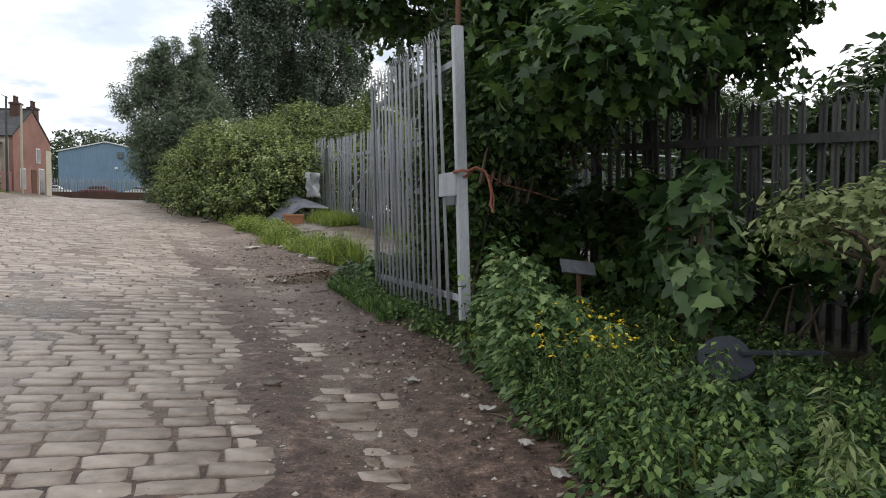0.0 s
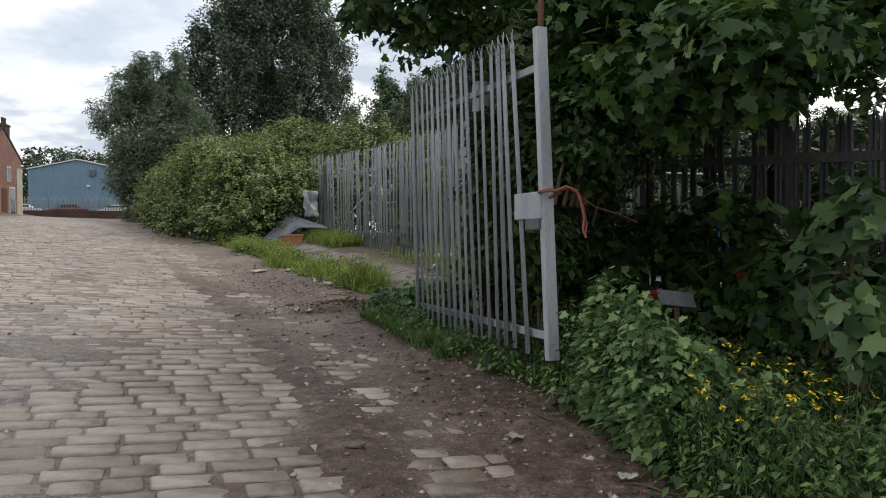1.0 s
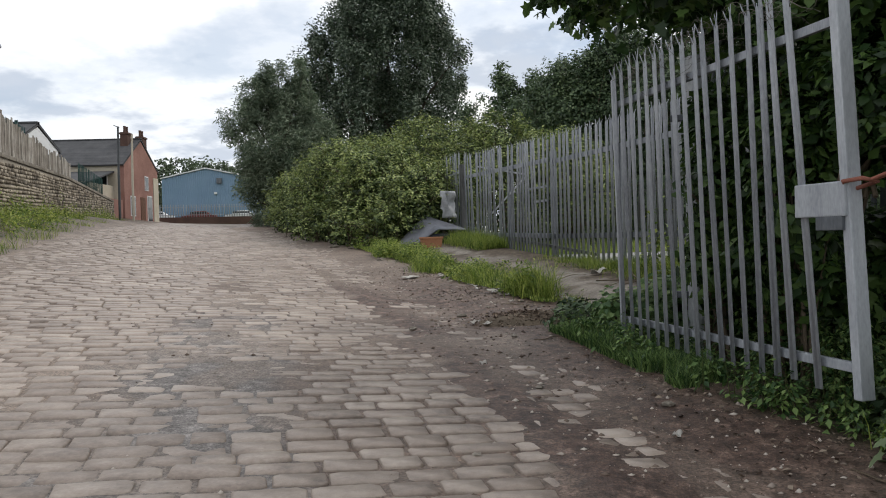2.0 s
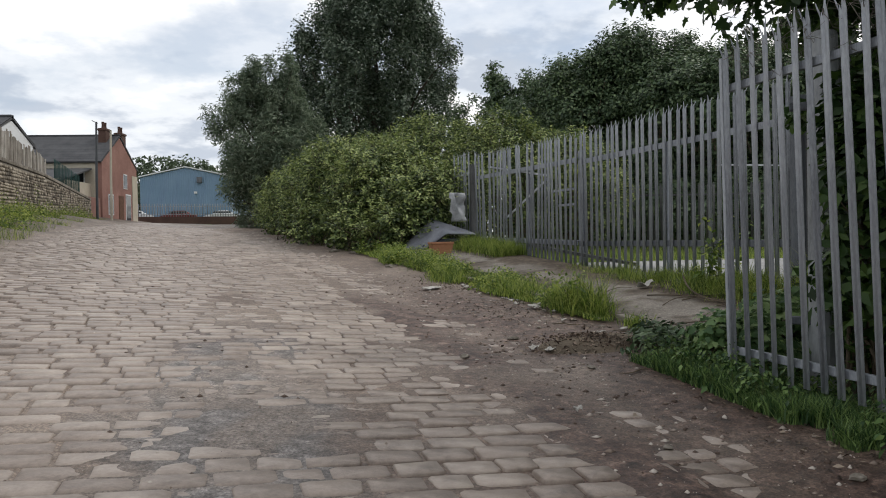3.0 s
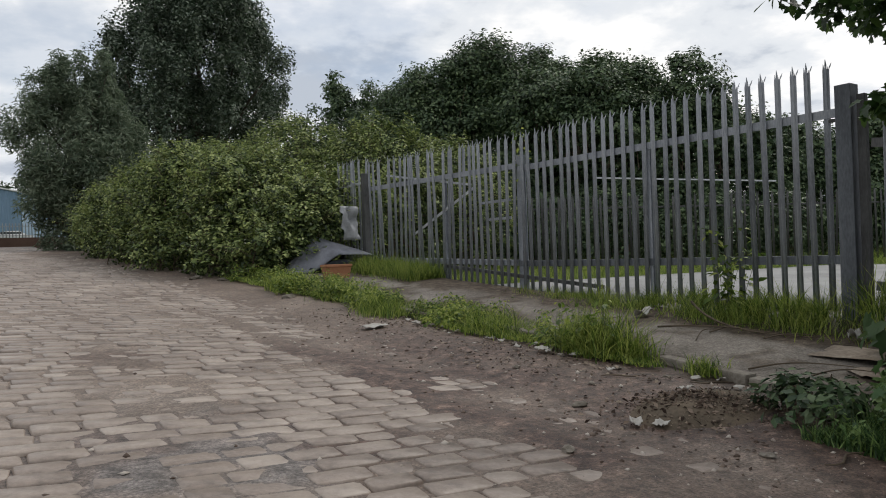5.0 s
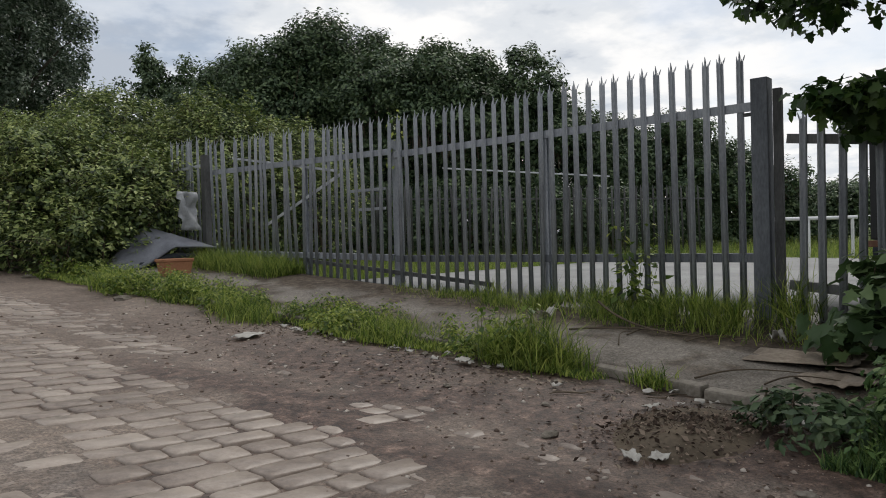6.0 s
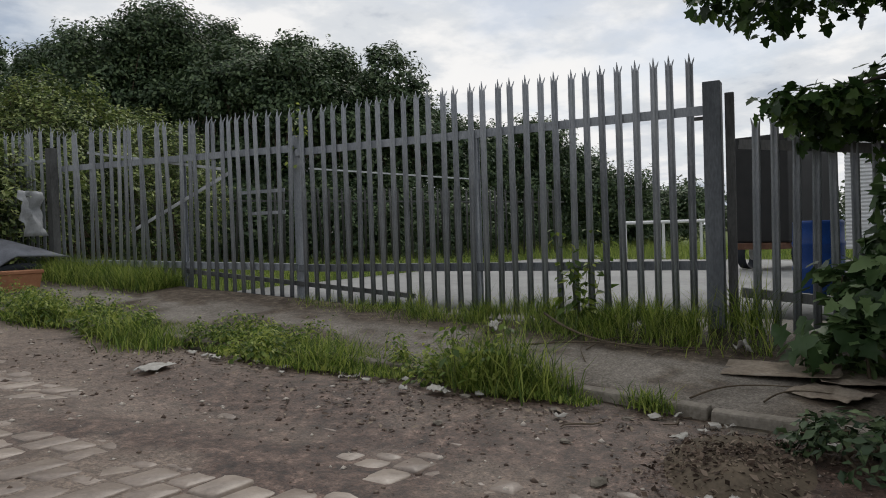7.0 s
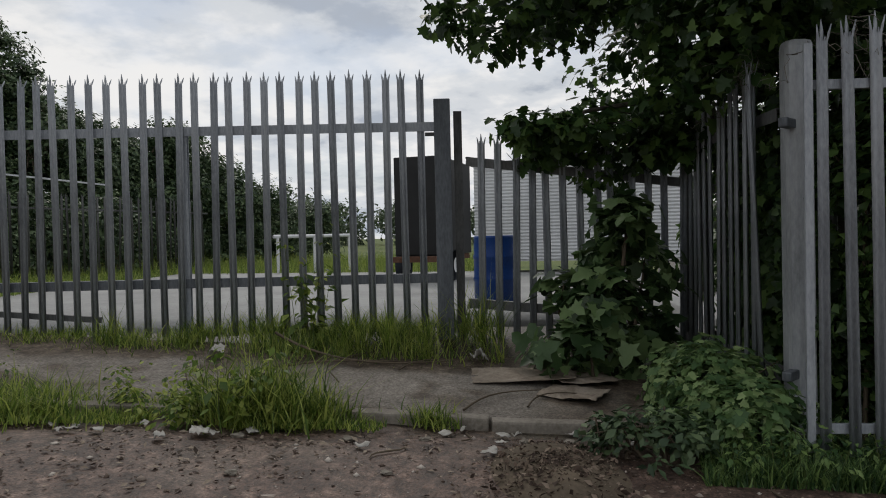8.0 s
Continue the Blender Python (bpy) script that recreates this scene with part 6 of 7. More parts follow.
M_SHED = material("blue_cladding", [(0.3, (0.13, 0.215, 0.31)), (0.7, (0.19, 0.285, 0.39))], scale=0.4, fine=8, rough=0.5, bump=0.05)
M_TIMBER = material("grey_timber", [(0.3, (0.12, 0.105, 0.085)), (0.5, (0.24, 0.215, 0.185)), (0.7, (0.40, 0.375, 0.335))], scale=2, fine=25, rough=0.9, bump=0.3, random_amount=0.3)
M_GLASS = glassy("window_glass", (0.03, 0.035, 0.04))
M_POST = material("lamp_post_paint", [(0.3, (0.035, 0.04, 0.045)), (0.7, (0.08, 0.085, 0.09))], rough=0.6, bump=0.1)

rl = np.random.default_rng(81)
WA, WB = Vector((-10.6, 10.4)), Vector((-24.0, 57.0))
wdir = (WB - WA).normalized()
wnor = Vector((wdir.y, -wdir.x))      # towards the lane
WLEN = (WB - WA).length


def wall_at(s, out=0.0):
    p = WA + wdir * s + wnor * out
    return p.x, p.y


def wall_foot(s):
    return float(np.interp(s, [0, 12, 48], [1.55, 2.45, 3.45]))


def wall_top(s):
    return float(np.interp(s, [0, 12, 30, 48], [4.05, 4.75, 5.15, 5.0]))


wall = thing("wall_west", (*wall_at(20), wall_foot(20)), "coursed brown stone retaining wall along the lane", "wall", kind="structure")
V, F = [], []
for k, s in enumerate(np.linspace(0, WLEN, 30)):
    for out, z in ((0, wall_foot(s) - 0.8), (0, wall_top(s) - 0.16), (-0.35, wall_top(s) - 0.16), (-0.35, wall_foot(s) - 0.8)):
        V.append((*wall_at(s, out), z))
for k in range(29):
    for c in range(4):
        F.append((4 * k + c, 4 * k + (c + 1) % 4, 4 * k + 4 + (c + 1) % 4, 4 * k + 4 + c))
part("wall_core", raw("wall_core", V, F, M_MORTAR), M_MORTAR, wall)
cube_v = np.array([(x, y, z) for x in (-0.5, 0.5) for y in (-0.5, 0.5) for z in (-0.5, 0.5)])
cube_f = np.array([(0, 1, 3, 2), (4, 6, 7, 5), (0, 4, 5, 1), (2, 3, 7, 6), (0, 2, 6, 4), (1, 5, 7, 3)])
one_stone = raw("stone", cube_v, cube_f, M_STONE)
JV, JF, singles = [], [], 0
wyaw = math.atan2(wdir.y, wdir.x)
cs, sn = math.cos(wyaw), math.sin(wyaw)
for row in range(32):
    s = rl.uniform(0, 0.3)
    while s < WLEN - 0.5:
        L = rl.uniform(0.16, 0.48)
        z = wall_foot(s) - 0.45 + row * 0.128 + 0.03 * math.sin(0.7 * s + row)
        if z + 0.16 < wall_top(s) - 0.15:
            p = wall_at(s + L / 2, -0.055 + rl.uniform(-0.012, 0.012))
            if 14 < s < 24 and row > 4 and singles < 300:
                ob = new("stone", one_stone)
                ob.matrix_basis = Matrix.Translation(Vector((*p, z + 0.08)) - wall.matrix_basis.translation) @ Matrix.Rotation(wyaw, 4, "Z") @ Matrix.Diagonal((L - 0.02, 0.16, 0.112, 1))
                ob.parent = wall
                singles += 1
            else:
                q = cube_v * np.array([L - 0.02, 0.16, 0.112])
                JF.append(cube_f + 8 * len(JV))
                JV.append(np.stack([p[0] + q[:, 0] * cs - q[:, 1] * sn, p[1] + q[:, 0] * sn + q[:, 1] * cs, z + 0.08 + q[:, 2]], -1))
        s += L
tagged(part("stonework", raw("stonework", np.concatenate(JV), np.concatenate(JF), M_STONE_J), M_STONE_J, wall), kind="stuff")
s = 0.0
while s < WLEN - 1.0:
    L = rl.uniform(0.8, 1.1)
    part("coping_stone", beam((*wall_at(s, -0.17), wall_top(s) - 0.07), (*wall_at(s + L - 0.02, -0.17), wall_top(s + L) - 0.07), 0.46, 0.15, 0.03), M_KERB, wall)
    s += L

# green fence and timber screens on the wall
green = thing("green_palisade_fence", (*wall_at(10, -0.5), wall_top(10)), "dark green palisade fence on top of the stone wall", "fence", "palisade fences")
GREEN_PALE = pale_mesh("pale", 1.75, M_GREENSTEEL, tip=0.1)
a, b = wall_at(0.5, -0.45), wall_at(23.5, -0.45)
run_pales(green, GREEN_PALE, a, b, 0.16, lambda k, s: wall_top(s) - 0.15, rl, 0.01)
for dz in (1.45, 0.35):
    for s0, s1 in ((0.5, 12), (12, 23.5)):
        part("rail", beam((*wall_at(s0, -0.5), wall_top(s0) + dz - 0.15), (*wall_at(s1, -0.5), wall_top(s1) + dz - 0.15), 0.03, 0.05), M_GREENSTEEL, green)
for s in np.arange(1.0, 23.6, 2.7):
    part("post", h_post(*wall_at(s, -0.55), wall_top(s) - 0.4, wall_top(s) + 1.75, wyaw, 0.12, 0.1), M_GREENSTEEL, green)
screen = thing("timber_screen", (*wall_at(24, -0.4), wall_top(24)), "weathered grey slatted timber screens on the wall", "screen")
s = 19.2
while s < 33:
    h = 1.5 + rl.normal(0, 0.09) + (0.15 if s < 22 else 0) - 0.03 * (s - 19)
    part("slat", beam((*wall_at(s, -0.33 + rl.normal(0, 0.01)), wall_top(s) - 0.15), (*wall_at(s + rl.normal(0, 0.03), -0.33), wall_top(s) + h - 0.15), 0.03, 0.16, 0.004, (wdir.x, wdir.y, 0)), M_TIMBER, screen)
    s += 0.21 if s < 27 else 0.26
board = thing("plain_board", (*wall_at(16.5, -0.25), wall_top(16.5)), "pale weathered board leaning on the wall fence", "board")
part("sheet", beam((*wall_at(15.9, -0.3), wall_top(16) + 0.4), (*wall_at(18.0, -0.3), wall_top(18) + 0.4), 0.03, 1.1, 0.004), M_RENDER, board)
far_green = thing("far_green_fence", (*wall_at(38, -0.45), wall_top(38)), "short dark green fence panels further up the wall", "fence", "palisade fences")
run_pales(far_green, GREEN_PALE, wall_at(36, -0.45), wall_at(46, -0.45), 0.2, lambda k, s: wall_top(36 + s) - 0.35, rl, 0.01)

# street lamp
lx, ly = -1.47 - 0.506 * 25.5, 2.48 + 0.863 * 25.5
lz = gz(lx, ly)
lamp = thing("street_lamp", (lx, ly, lz), "tall dark steel street lamp with a flat lantern", "street lamp")
part("base_column", raw("base_column", *tube([(lx, ly, lz - 0.1), (lx, ly, lz + 0.6), (lx, ly, lz + 1.15)], [0.09, 0.09, 0.085], 12), M_POST), M_POST, lamp, smooth=True)
ltop = 1.65 + 0.234 * 25.5
part("pole", raw("pole", *tube([(lx, ly, lz + 1.1), (lx, ly, (lz + ltop) / 2), (lx, ly, ltop)], [0.055, 0.05, 0.042], 10), M_POST), M_POST, lamp, smooth=True)
part("lantern", box(-0.12, -0.16, -0.07, 0.58, 0.16, 0.05, 0.04, Matrix.Translation((lx, ly, ltop + 0.05)) @ Matrix.Rotation(-0.12, 4, "Y") @ Matrix.Rotation(0.3, 4, "Z")), M_GALV, lamp)
part("lamp_glass", box(0.08, -0.11, -0.10, 0.50, 0.11, -0.06, 0.02, Matrix.Translation((lx, ly, ltop + 0.05)) @ Matrix.Rotation(-0.12, 4, "Y") @ Matrix.Rotation(0.3, 4, "Z")), M_GLASS, lamp)


def house(name, x0, x1, y0, y1, z0, eave, ridge, wall_mat, gable_mat, label, windows=(), stacks=(), group="houses by the lane"):
    """A house with its ridge along x, gables at both ends."""
    h = thing(name, (x1, y0, z0), label, "house", group)
    ym = (y0 + y1) / 2
    part("front_wall", box(x0, y0, z0 - 1, x1 - 0.3, y0 + 0.3, eave), wall_mat, h)
    part("back_wall", box(x0, y1 - 0.3, z0 - 1, x1 - 0.3, y1, eave), wall_mat, h)
    for gx0, gx1, m in ((x1 - 0.3, x1, gable_mat), (x0 - 0.3, x0, wall_mat)):
        V = [(x, y, z) for x in (gx0, gx1) for y, z in ((y0, z0 - 1), (y1, z0 - 1), (y1, eave), (ym, ridge - 0.12), (y0, eave))]
        bm = bmesh.new()
        vs = [bm.verts.new(v) for v in V]
        bm.faces.new(vs[:5][::-1])
        bm.faces.new(vs[5:])
        for k in range(5):
            bm.faces.new((vs[k], vs[(k + 1) % 5], vs[5 + (k + 1) % 5], vs[5 + k]))
        bmesh.ops.recalc_face_normals(bm, faces=bm.faces)
        part("gable_wall", bm, m, h)
    rise = math.hypot((y1 - y0) / 2, ridge - eave)
    for sgn, ye in ((-1, y0), (1, y1)):
        slope = part("roof", beam((x0 - 0.35, (ye + ym) / 2 + sgn * 0.1, (eave + ridge) / 2), (x1 + 0.05, (ye + ym) / 2 + sgn * 0.1, (eave + ridge) / 2), rise + 0.35, 0.12, 0.0, (0, sgn * (ridge - eave), (y1 - y0) / 2)), M_SLATE, h, "dark slate roof")
        nrm = Vector((0, sgn * (ridge - eave), (y1 - y0) / 2)).normalized()
        rows = 14
        for r in range(rows):
            t = (r + 0.5) / rows
            yy, zz_ = ye + (ym - ye) * t + nrm.y * 0.1, eave + (ridge - eave) * t + nrm.z * 0.1
            part("slate_course", beam((x0 - 0.35, yy, zz_), (x1 + 0.05, yy, zz_), rise / rows * 1.06, 0.03, 0.0, (0, nrm.y + 0.06 * sgn, nrm.z)), M_SLATE, slope)
    part("ridge_tiles", beam((x0 - 0.35, ym, ridge + 0.13), (x1 + 0.05, ym, ridge + 0.13), 0.28, 0.12, 0.03), M_SLATE, h)
    for sx, sy, sw, sh in stacks:
        st = part("chimney", box(sx - sw, sy - 0.45, ridge - 1.2, sx + sw, sy + 0.45, ridge + sh, 0.02), M_DARKBRICK, h, "dark brick chimney stack")
        part("chimney_cap", box(sx - sw - 0.06, sy - 0.51, ridge + sh - 0.18, sx + sw + 0.06, sy + 0.51, ridge + sh - 0.04, 0.01), M_DARKBRICK, st)
        for dy in (-0.25, 0.2):
            part("chimney_pot", raw("chimney_pot", *tube([(sx, sy + dy, ridge + sh), (sx, sy + dy, ridge + sh + 0.25), (sx, sy + dy, ridge + sh + 0.5)], [0.13, 0.10, 0.12], 8), M_DARKBRICK), M_DARKBRICK, st)
    for face, a, z, w, hh in windows:
        if face == "gable":
            f = part("window", box(x1 - 0.1, a - w / 2, z, x1 + 0.04, a + w / 2, z + hh, 0.01), M_WHITE, h)
            part("pane", box(x1 + 0.02, a - w / 2 + 0.08, z + 0.08, x1 + 0.06, a + w / 2 - 0.08, z + hh - 0.08, 0), M_GLASS, f)
        else:
            f = part("window", box(a - w / 2, y0 - 0.04, z, a + w / 2, y0 + 0.1, z + hh, 0.01), M_WHITE, h)
            part("pane", box(a - w / 2 + 0.08, y0 - 0.06, z + 0.08, a + w / 2 - 0.08, y0 - 0.02, z + hh - 0.08, 0), M_GLASS, f)
    return h


hs = house("terraced_house", -33.0, -24.4, 60.0, 67.2, 3.2, 8.0, 10.3, M_RENDER, M_BRICK, "red brick end-terrace house with a slate roof", [("gable", 61.6, 4.0, 1.0, 1.6), ("gable", 65.2, 3.6, 1.1, 2.2), ("gable", 64.6, 6.2, 0.8, 1.2), ("front", -26.2, 6.0, 1.1, 1.3), ("front", -29.4, 6.0, 1.1, 1.3)], [(-25.3, 62.9, 0.3, 0.55), (-24.9, 65.1, 0.28, 0.5)])
part("dark_doorway", box(-24.42, 63.2, 3.2, -24.36, 64.2, 5.6, 0.01), M_RUST, hs)
part("rendered_corner", box(-24.42, 66.1, 2.6, -24.35, 67.25, 7.4, 0.01), M_RENDER, hs, "cream rendered strip on the brick gable")
ext = thing("rear_extension", (-25.3, 57.5, 3.2), "low cream rendered rear extension with a lean-to roof", "extension", "houses by the lane")
part("walls", box(-30.0, 55.0, 2.6, -25.2, 59.95, 6.3, 0.02), M_RENDER, ext)
part("roof", beam((-30.1, 57.3, 6.75), (-25.1, 57.3, 6.75), 5.4, 0.12, 0.01, (0, -0.25, 1)), M_SLATE, ext, "slate lean-to roof")
part("wall", box(-25.15, 54.0, 2.6, -24.5, 59.9, 5.2, 0.02), M_BRICK, ext)
house("gabled_workshop", -27.5, -21.9, 40.3, 44.6, 3.2, 7.1, 8.25, M_RENDER, M_WHITE, "low workshop with a white gable behind the wall", [("gable", 42.3, 6.0, 0.9, 0.7)])

# poles
for x, y, top, mat, lab in [(-1.47 - 0.376 * 56, 2.48 + 0.927 * 56, 10.0, M_POST, "dark wooden telegraph pole beside the house"), (-1.47 - 0.361 * 57, 2.48 + 0.932 * 57, 9.6, M_RENDER, "pale slender pole in front of the brick gable")]:
    z = gz(x, y)
    p = thing("utility_pole", (x, y, z), lab, "pole", "poles")
    part("shaft", raw("shaft", *tube([(x, y, z - 0.2), (x, y, (z + top) / 2), (x + 0.05, y, top)], [0.09, 0.08, 0.065], 10), mat), mat, p, smooth=True)
    if mat is M_POST:
        part("cap", beam((x - 0.25, y, top + 0.1), (x + 0.15, y, top - 0.1), 0.05, 0.05, 0.01), M_POST, p)
# blue shed
shed = thing("industrial_shed", (-31, 108, 4.2), "blue profiled-steel industrial shed with a shallow gable", "shed")
sx0, sxm, sx1, sy, sz, se, sr = -37.9, -31.8, -25.6, 107.0, 3.9, 10.9, 12.2
n = 42
V, F = [], []
for k in range(n * 4 + 1):
    x = sx0 + (sx1 - sx0) * k / (n * 4)
    d = 0.06 if k % 4 in (1, 2) else 0.0
    top = se + (sr - se) * (1 - abs(x - sxm) / (sxm - sx0))
    V += [(x, sy - d, sz), (x, sy - d, top)]
for k in range(len(V) // 2 - 1):
    F.append((2 * k, 2 * k + 2, 2 * k + 3, 2 * k + 1))
part("gable_cladding", raw("gable_cladding", V, F, M_SHED), M_SHED, shed)
for x in (sx0, sx1):
    part("side_wall", box(x - 0.05, sy, sz, x + 0.05, sy + 30, se, 0), M_SHED, shed)
for xa, xb in ((sx0 - 0.2, sxm), (sx1 + 0.2, sxm)):
    part("roof", beam(((xa + xb) / 2, sy - 0.3, (se + sr) / 2 + 0.1), ((xa + xb) / 2, sy + 30, (se + sr) / 2 + 0.1), 6.4, 0.15, 0.02, (-(sr - se) * (1 if xa < xb else -1), 0, 6.1)), M_WHITE, shed, "pale roof sheet")
part("vent", box(-30.2, sy - 0.35, 10.1, -29.5, sy - 0.07, 10.9, 0.03), M_POSTDARK, shed)
part("wall_light", box(-30.6, sy - 0.3, 8.6, -30.2, sy - 0.07, 8.9, 0.03), M_WHITE, shed)

# end wall with railings, and vehicles parked behind it
endwall = thing("wall_north", (-27, 88, 4.0), "low dark red brick wall across the top of the lane", "wall", kind="structure")
part("brick_wall", beam((-36, 85.5, 4.1), (-14, 90.5, 4.1), 0.3, 1.3, 0.02), M_DARKBRICK, endwall)
rail = thing("railing_fence", (-27, 88, 4.7), "grey palisade railing on the low end wall", "fence", "palisade fences")
run_pales(rail, pale_mesh("pale", 1.5, M_GALV, tip=0.1, wide=0.09), (-36, 85.5), (-14, 90.5), 0.28, lambda k, s: 4.72, rl, 0.01)
for z in (5.0, 5.9):
    part("rail", beam((-36, 85.55, z), (-14, 90.55, z), 0.04, 0.06), M_GALV, rail)


M_DARKRED = material("dull_red_paint", [(0.3, (0.10, 0.02, 0.018)), (0.7, (0.17, 0.04, 0.035))], rough=0.4, bump=0)


def car(x, y, z, yaw, paint, label):
    c = thing("parked_car", (x, y, z), label, "car", "parked cars")
    m = Matrix.Translation((x, y, z)) @ Matrix.Rotation(yaw, 4, "Z")
    side = [(-2.1, 0.35), (-2.12, 0.75), (-1.5, 0.88), (-1.2, 0.92), (-0.55, 1.38), (0.75, 1.42), (1.45, 0.98), (2.05, 0.9), (2.12, 0.4)]
    bm = bmesh.new()
    L = [bm.verts.new((a, -0.85 if b < 1.1 else -0.66, b)) for a, b in side]
    R = [bm.verts.new((a, 0.85 if b < 1.1 else 0.66, b)) for a, b in side]
    bm.faces.new(L)
    bm.faces.new(R[::-1])
    for k in range(9):
        bm.faces.new((L[(k + 1) % 9], L[k], R[k], R[(k + 1) % 9]))
    bmesh.ops.recalc_face_normals(bm, faces=bm.faces)
    bmesh.ops.bevel(bm, geom=bm.edges[:], offset=0.06, segments=2, affect="EDGES")
    bmesh.ops.transform(bm, matrix=m, verts=bm.verts)
    part("body", bm, paint, c)
    for sgn in (-1, 1):
        part("side_window", box(-0.95, sgn * 0.79 - 0.02, 0.98, 0.95, sgn * 0.79 + 0.02, 1.30, 0.01, m), M_GLASS, c)
        for wx in (-1.3, 1.3):
            V, F = tube([(wx, sgn * 0.72, 0.31), (wx, sgn * 0.88, 0.31)], 0.31, 16)
            me = raw("wheel", V, F, M_PLASTIC)
            me.transform(m)
            part("wheel", me, M_PLASTIC, c)


for x, y, yaw, mat, lab in [(-33.5, 92, 0.2, M_WHITE, "white car parked behind the end wall"), (-28.6, 93, 0.15, M_DARKRED, "dull red car parked behind the end wall"), (-23.8, 94, 0.3, M_WHITE, "white van-like car parked behind the end wall")]:
    car(x, y, 4.25, yaw, mat, lab)


# ---------------------------------------------------------------- debris on the dirt
rd = np.random.default_rng(91)
n = 6500
w_ = np.where(rd.random(n) < 0.7, rd.normal(0.9, 0.6, n), rd.uniform(-5.5, 1.6, n))
yy = 2.5 + 14 * rd.random(n) ** 1.4
xx = lane_x(yy) + w_ / 0.965
k = (w_ < 2.15) & (xx < 1.4)
xx, yy = xx[k], yy[k]
oct_v = np.array([(1, 0, 0), (-1, 0, 0), (0, 1, 0), (0, -1, 0), (0, 0, 0.6), (0, 0, -0.6)], float)
oct_f = np.array([(0, 2, 4), (2, 1, 4), (1, 3, 4), (3, 0, 4), (2, 0, 5), (1, 2, 5), (3, 1, 5), (0, 3, 5)])
sz = 0.003 + 0.022 * rd.random(len(xx)) ** 6
V = np.stack([xx, yy, land(xx, yy) + 0.002], -1)[:, None] + sz[:, None, None] * oct_v[None] * rd.uniform(0.6, 1.5, (len(xx), 1, 3))
M_GRAVEL = leafmat("gravel_chip", (0.085, 0.06, 0.047), (0.20, 0.155, 0.125), (0.46, 0.41, 0.36), 0.001, 0.9, 0.9)
tagged(new("loose_gravel", raw("loose_gravel", V, (oct_f[None] + (np.arange(len(xx)) * 6)[:, None, None]).reshape(-1, 3), M_GRAVEL)), "small stones and grit scattered on the dirt", "gravel", kind="stuff")
n = 4000
w_, yy = rd.normal(1.6, 0.4, n), 2.6 + 13 * rd.random(n)
xx = lane_x(yy) + w_ / 0.965
k = (w_ < 2.2) & (w_ > 0.2) & (fbm(xx, yy, 1.4) > 0.46 - 0.12 * (w_ > 1.2))
P = np.stack([xx[k], yy[k], land(xx[k], yy[k]) + 0.008], -1)
M_LITTER = leafmat("dead_leaf", (0.05, 0.033, 0.024), (0.11, 0.078, 0.056), (0.28, 0.23, 0.18), 0.05, 0.9, 0.9)
tagged(new("leaf_litter", leaves("leaf_litter", P, 0.036 * rd.random(len(P)) ** 2.5 + 0.009, rd.normal(0, 0.35, (len(P), 3)) + np.array([0, 0, 1.0]), OVAL, M_LITTER, rd)), "dead leaves and twigs along the lane edge", "leaf litter", kind="stuff")

n = 6500
w_, yy = rd.normal(1.55, 0.35, n), 3.0 + 12 * rd.random(n)
xx = lane_x(yy) + w_ / 0.965
k = (w_ < 2.15) & (w_ > 0.5) & (fbm(xx + 3, yy, 1.0) > 0.47)
P = np.stack([xx[k], yy[k], land(xx[k], yy[k]) + 0.012], -1)
ax = rd.normal(0, 1, (len(P), 3)) * np.array([1, 1, 0.12])
M_STRAW = leafmat("rotting_stalk", (0.04, 0.028, 0.02), (0.095, 0.068, 0.05), (0.26, 0.21, 0.16), 0.05, 0.9, 0.9)
tagged(new("stalk_litter", leaves("stalk_litter", P, 0.010 + 0.05 * rd.random(len(P)) ** 4, rd.normal(0, 0.3, (len(P), 3)) + np.array([0, 0, 1.0]), OVAL, M_STRAW, rd, axis=ax)), "rotting stalks and twigs strewn along the kerb", "plant litter", kind="stuff")


# ---------------------------------------------------------------- granite setts
def sett_shape(rng):
    """A worn sett of unit plan: chamfered corners, rounded shoulders, a slightly domed top."""
    V = []
    c = rng.uniform(0.08, 0.16)
    plan = [(-0.5 + c, -0.5), (0.5 - c, -0.5), (0.5, -0.5 + c), (0.5, 0.5 - c), (0.5 - c, 0.5), (-0.5 + c, 0.5), (-0.5, 0.5 - c), (-0.5, -0.5 + c)]
    plan = [(x + rng.normal(0, 0.022), y + rng.normal(0, 0.035)) for x, y in plan]
    for k, kk, z in ((1.0, 1.0, -0.05), (0.99, 0.98, -0.008), (0.93, 0.88, 0.001)):
        V += [(x * k, y * kk, z + (rng.normal(0, 0.0012) if z > 0 else 0)) for x, y in plan]
    V.append((rng.normal(0, 0.1), 0, 0.003))
    T = []
    for r in (0, 8):
        for i in range(8):
            j = (i + 1) % 8
            T += [(r + i, r + j, r + 8 + j), (r + i, r + 8 + j, r + 8 + i)]
    T += [(16 + i, 16 + (i + 1) % 8, 24) for i in range(8)]
    return np.array(V, float), np.array(T)


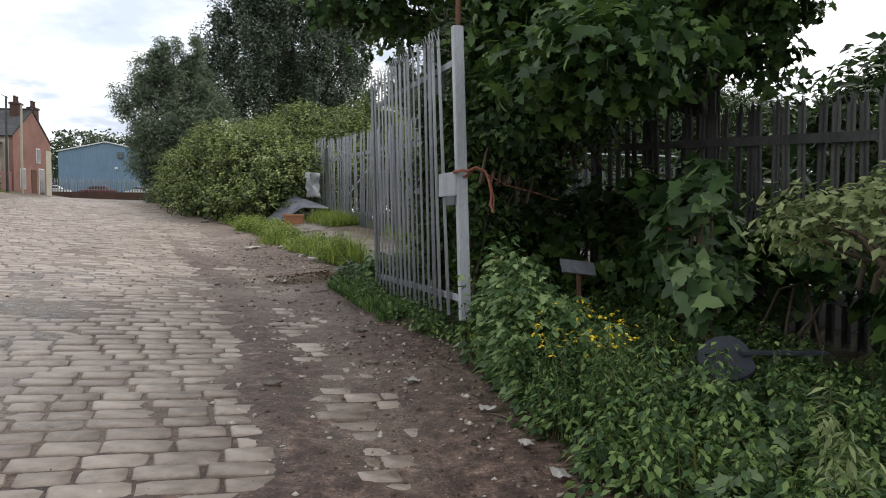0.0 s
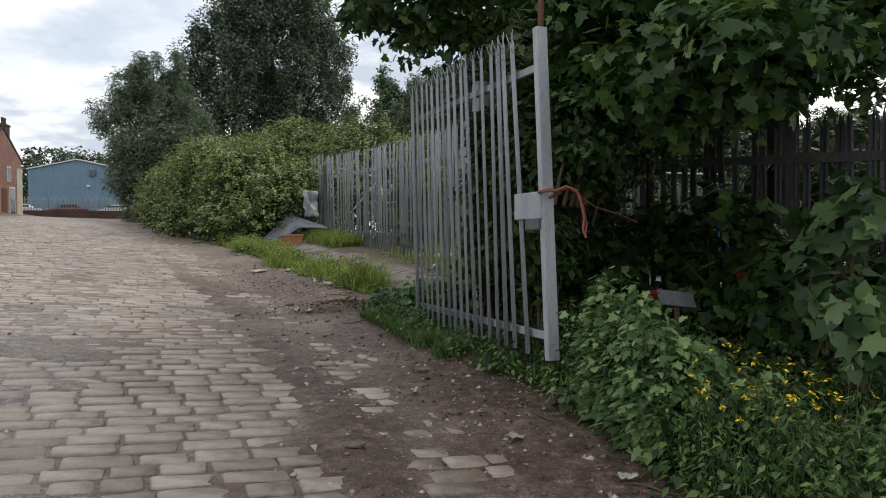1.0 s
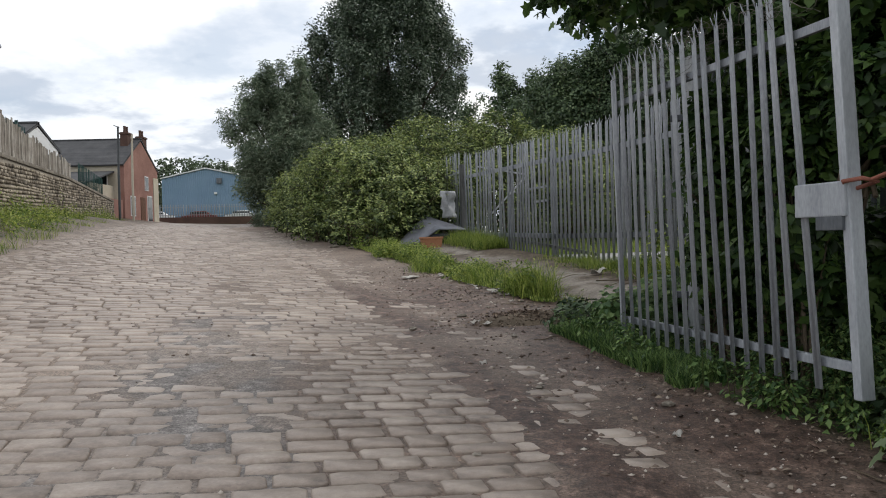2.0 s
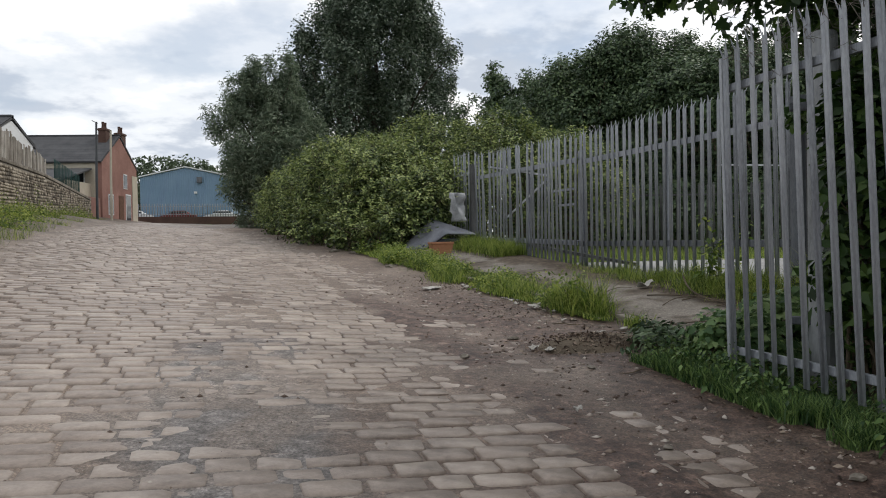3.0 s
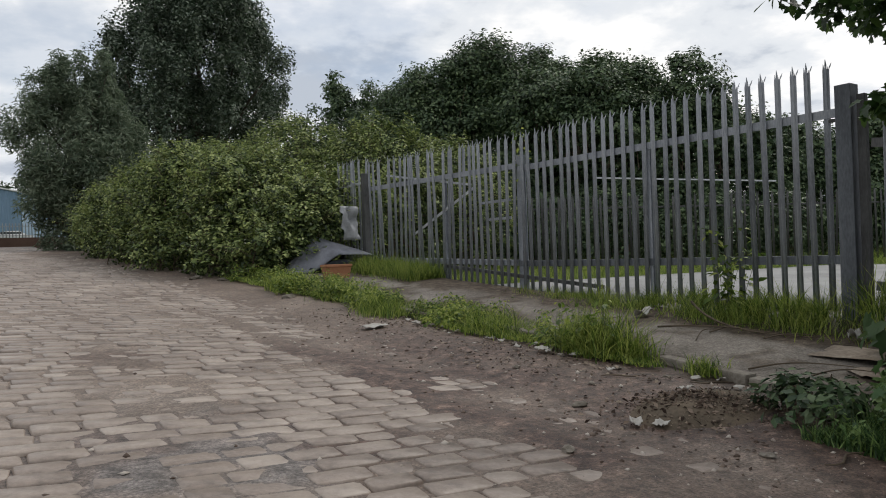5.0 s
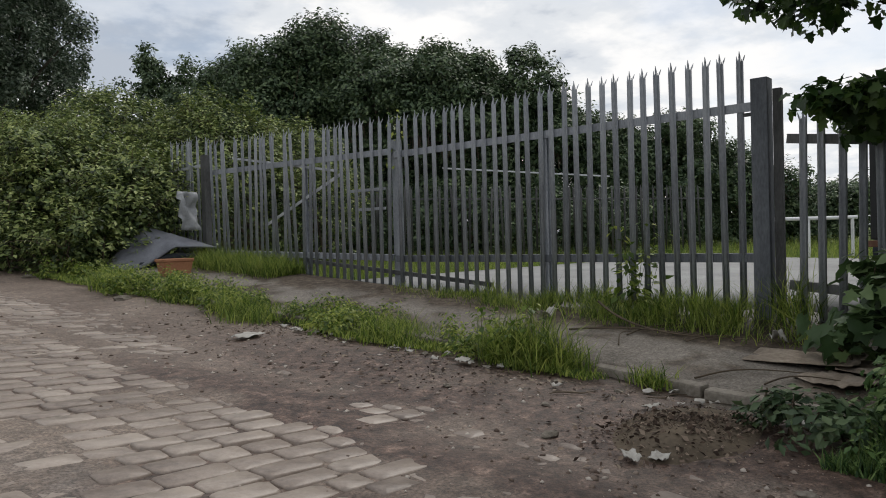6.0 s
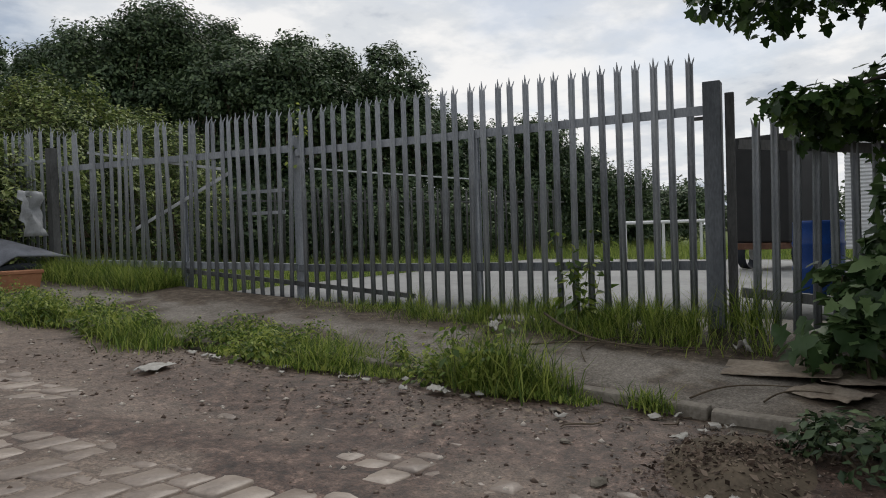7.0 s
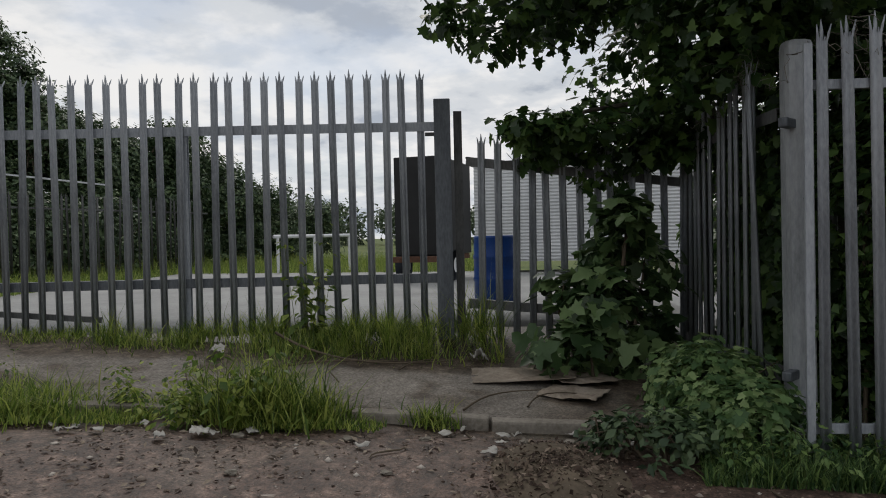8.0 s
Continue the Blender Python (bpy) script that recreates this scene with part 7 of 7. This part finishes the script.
def dusty(m):
    """Trodden-in dirt lying in films and smears over the stones."""
    nt, ln = m.node_tree.nodes, m.node_tree.links
    b = nt["Principled BSDF"]
    old = b.inputs["Base Color"].links[0].from_socket
    geo = nt.new("ShaderNodeNewGeometry")
    mask, tint = nt.new("ShaderNodeTexNoise"), nt.new("ShaderNodeTexNoise")
    for n, s, d in ((mask, 2.2, 7), (tint, 13.0, 6)):
        n.inputs["Scale"].default_value, n.inputs["Detail"].default_value, n.inputs["Roughness"].default_value = s, d, 0.66
        ln.new(geo.outputs["Position"], n.inputs["Vector"])
    k, c, mx = nt.new("ShaderNodeValToRGB"), nt.new("ShaderNodeValToRGB"), nt.new("ShaderNodeMix")
    k.color_ramp.elements[0].position, k.color_ramp.elements[1].position = 0.40, 0.68
    k.color_ramp.elements[0].color, k.color_ramp.elements[1].color = (0.05, 0.05, 0.05, 1), (0.9, 0.9, 0.9, 1)
    c.color_ramp.elements[0].position, c.color_ramp.elements[1].position = 0.32, 0.70
    c.color_ramp.elements[0].color, c.color_ramp.elements[1].color = (0.07, 0.05, 0.039, 1), (0.30, 0.24, 0.197, 1)
    mx.data_type = "RGBA"
    ln.new(mask.outputs["Fac"], k.inputs[0])
    ln.new(tint.outputs["Fac"], c.inputs[0])
    ln.new(k.outputs[0], mx.inputs[0])
    ln.new(old, mx.inputs[6])
    ln.new(c.outputs[0], mx.inputs[7])
    ln.new(mx.outputs[2], b.inputs["Base Color"])


dusty(M_SETT)
rv = np.random.default_rng(7)
SHAPES = [sett_shape(rv) for _ in range(12)]
SV, SF = SHAPES[0]
SETTS = []
for sv, sf in SHAPES:
    SETTS.append(raw("sett", sv, sf, M_SETT))
    SETTS[-1].polygons.foreach_set("use_smooth", [True] * len(sf))
lane = thing("cobbled_lane", (-1.5, 8.0, gz(-1.5, 8.0)), "worn grey granite setts, joints full of dirt", "cobbles", kind="structure")
rq = np.random.default_rng(101)
JV, JN = [], 0
singles = 0
yc = -2.0
while yc < 62:
    pitch = rq.uniform(0.15, 0.185)
    slope = float(lane_x(yc + 0.05) - lane_x(yc - 0.05)) / 0.1
    ang = math.atan2(-slope, 1)
    ca, sa = math.cos(ang), math.sin(ang)
    x0 = float(lane_x(yc))
    w = -6.1 + rq.uniform(0, 0.3)
    while w < (1.55 if yc < 14 else 1.9):
        L = rq.uniform(0.20, 0.37)
        m = w + L / 2
        px, py = x0 + m * ca, yc + m * sa
        w += L
        d = float(dirt(px, py))
        if d > 0.03:
            continue
        z = gz(px, py) + 0.012 + rq.normal(0, 0.004)
        ln, wd, ya = L - rq.uniform(0.008, 0.022), pitch - rq.uniform(0.008, 0.020), ang + rq.normal(0, 0.02)
        t1, t2 = rq.normal(0, 0.012), rq.normal(0, 0.012) + 0.065
        if 3.2 < py < 8.6 and -1.35 < m < 0.5 and singles < 300:
            ob = new("sett", SETTS[rq.integers(12)])
            ob.matrix_basis = Matrix.Translation(Vector((px, py, z)) - lane.matrix_basis.translation) @ Matrix.Rotation(ya, 4, "Z") @ Matrix.Rotation(t2, 4, "X") @ Matrix.Rotation(0.06 + t1, 4, "Y") @ Matrix.Diagonal((ln, wd, 1, 1))
            ob.parent = lane
            singles += 1
        else:
            c, s = math.cos(ya), math.sin(ya)
            q = SHAPES[rq.integers(12)][0] * np.array([ln, wd, 1.0])
            JV.append(np.stack([px + q[:, 0] * c - q[:, 1] * s, py + q[:, 0] * s + q[:, 1] * c, z + q[:, 2] + q[:, 1] * t2 - q[:, 0] * (0.06 + t1)], -1))
    yc += pitch
nj = len(JV)
M_SETT_J = material("granite_setts_joined", SETT_STOPS, scale=1.6, fine=45, rough=0.47, bump=0.6, bump_dist=0.007, random_amount=0.26, leaf=0.0005, spec=0.6)
dusty(M_SETT_J)
me = raw("setts", np.concatenate(JV), (SF[None] + (np.arange(nj) * len(SV))[:, None, None]).reshape(-1, 3), M_SETT_J)
me.polygons.foreach_set("use_smooth", [True] * len(me.polygons))
tagged(part("setts", me, M_SETT_J, lane), kind="stuff")
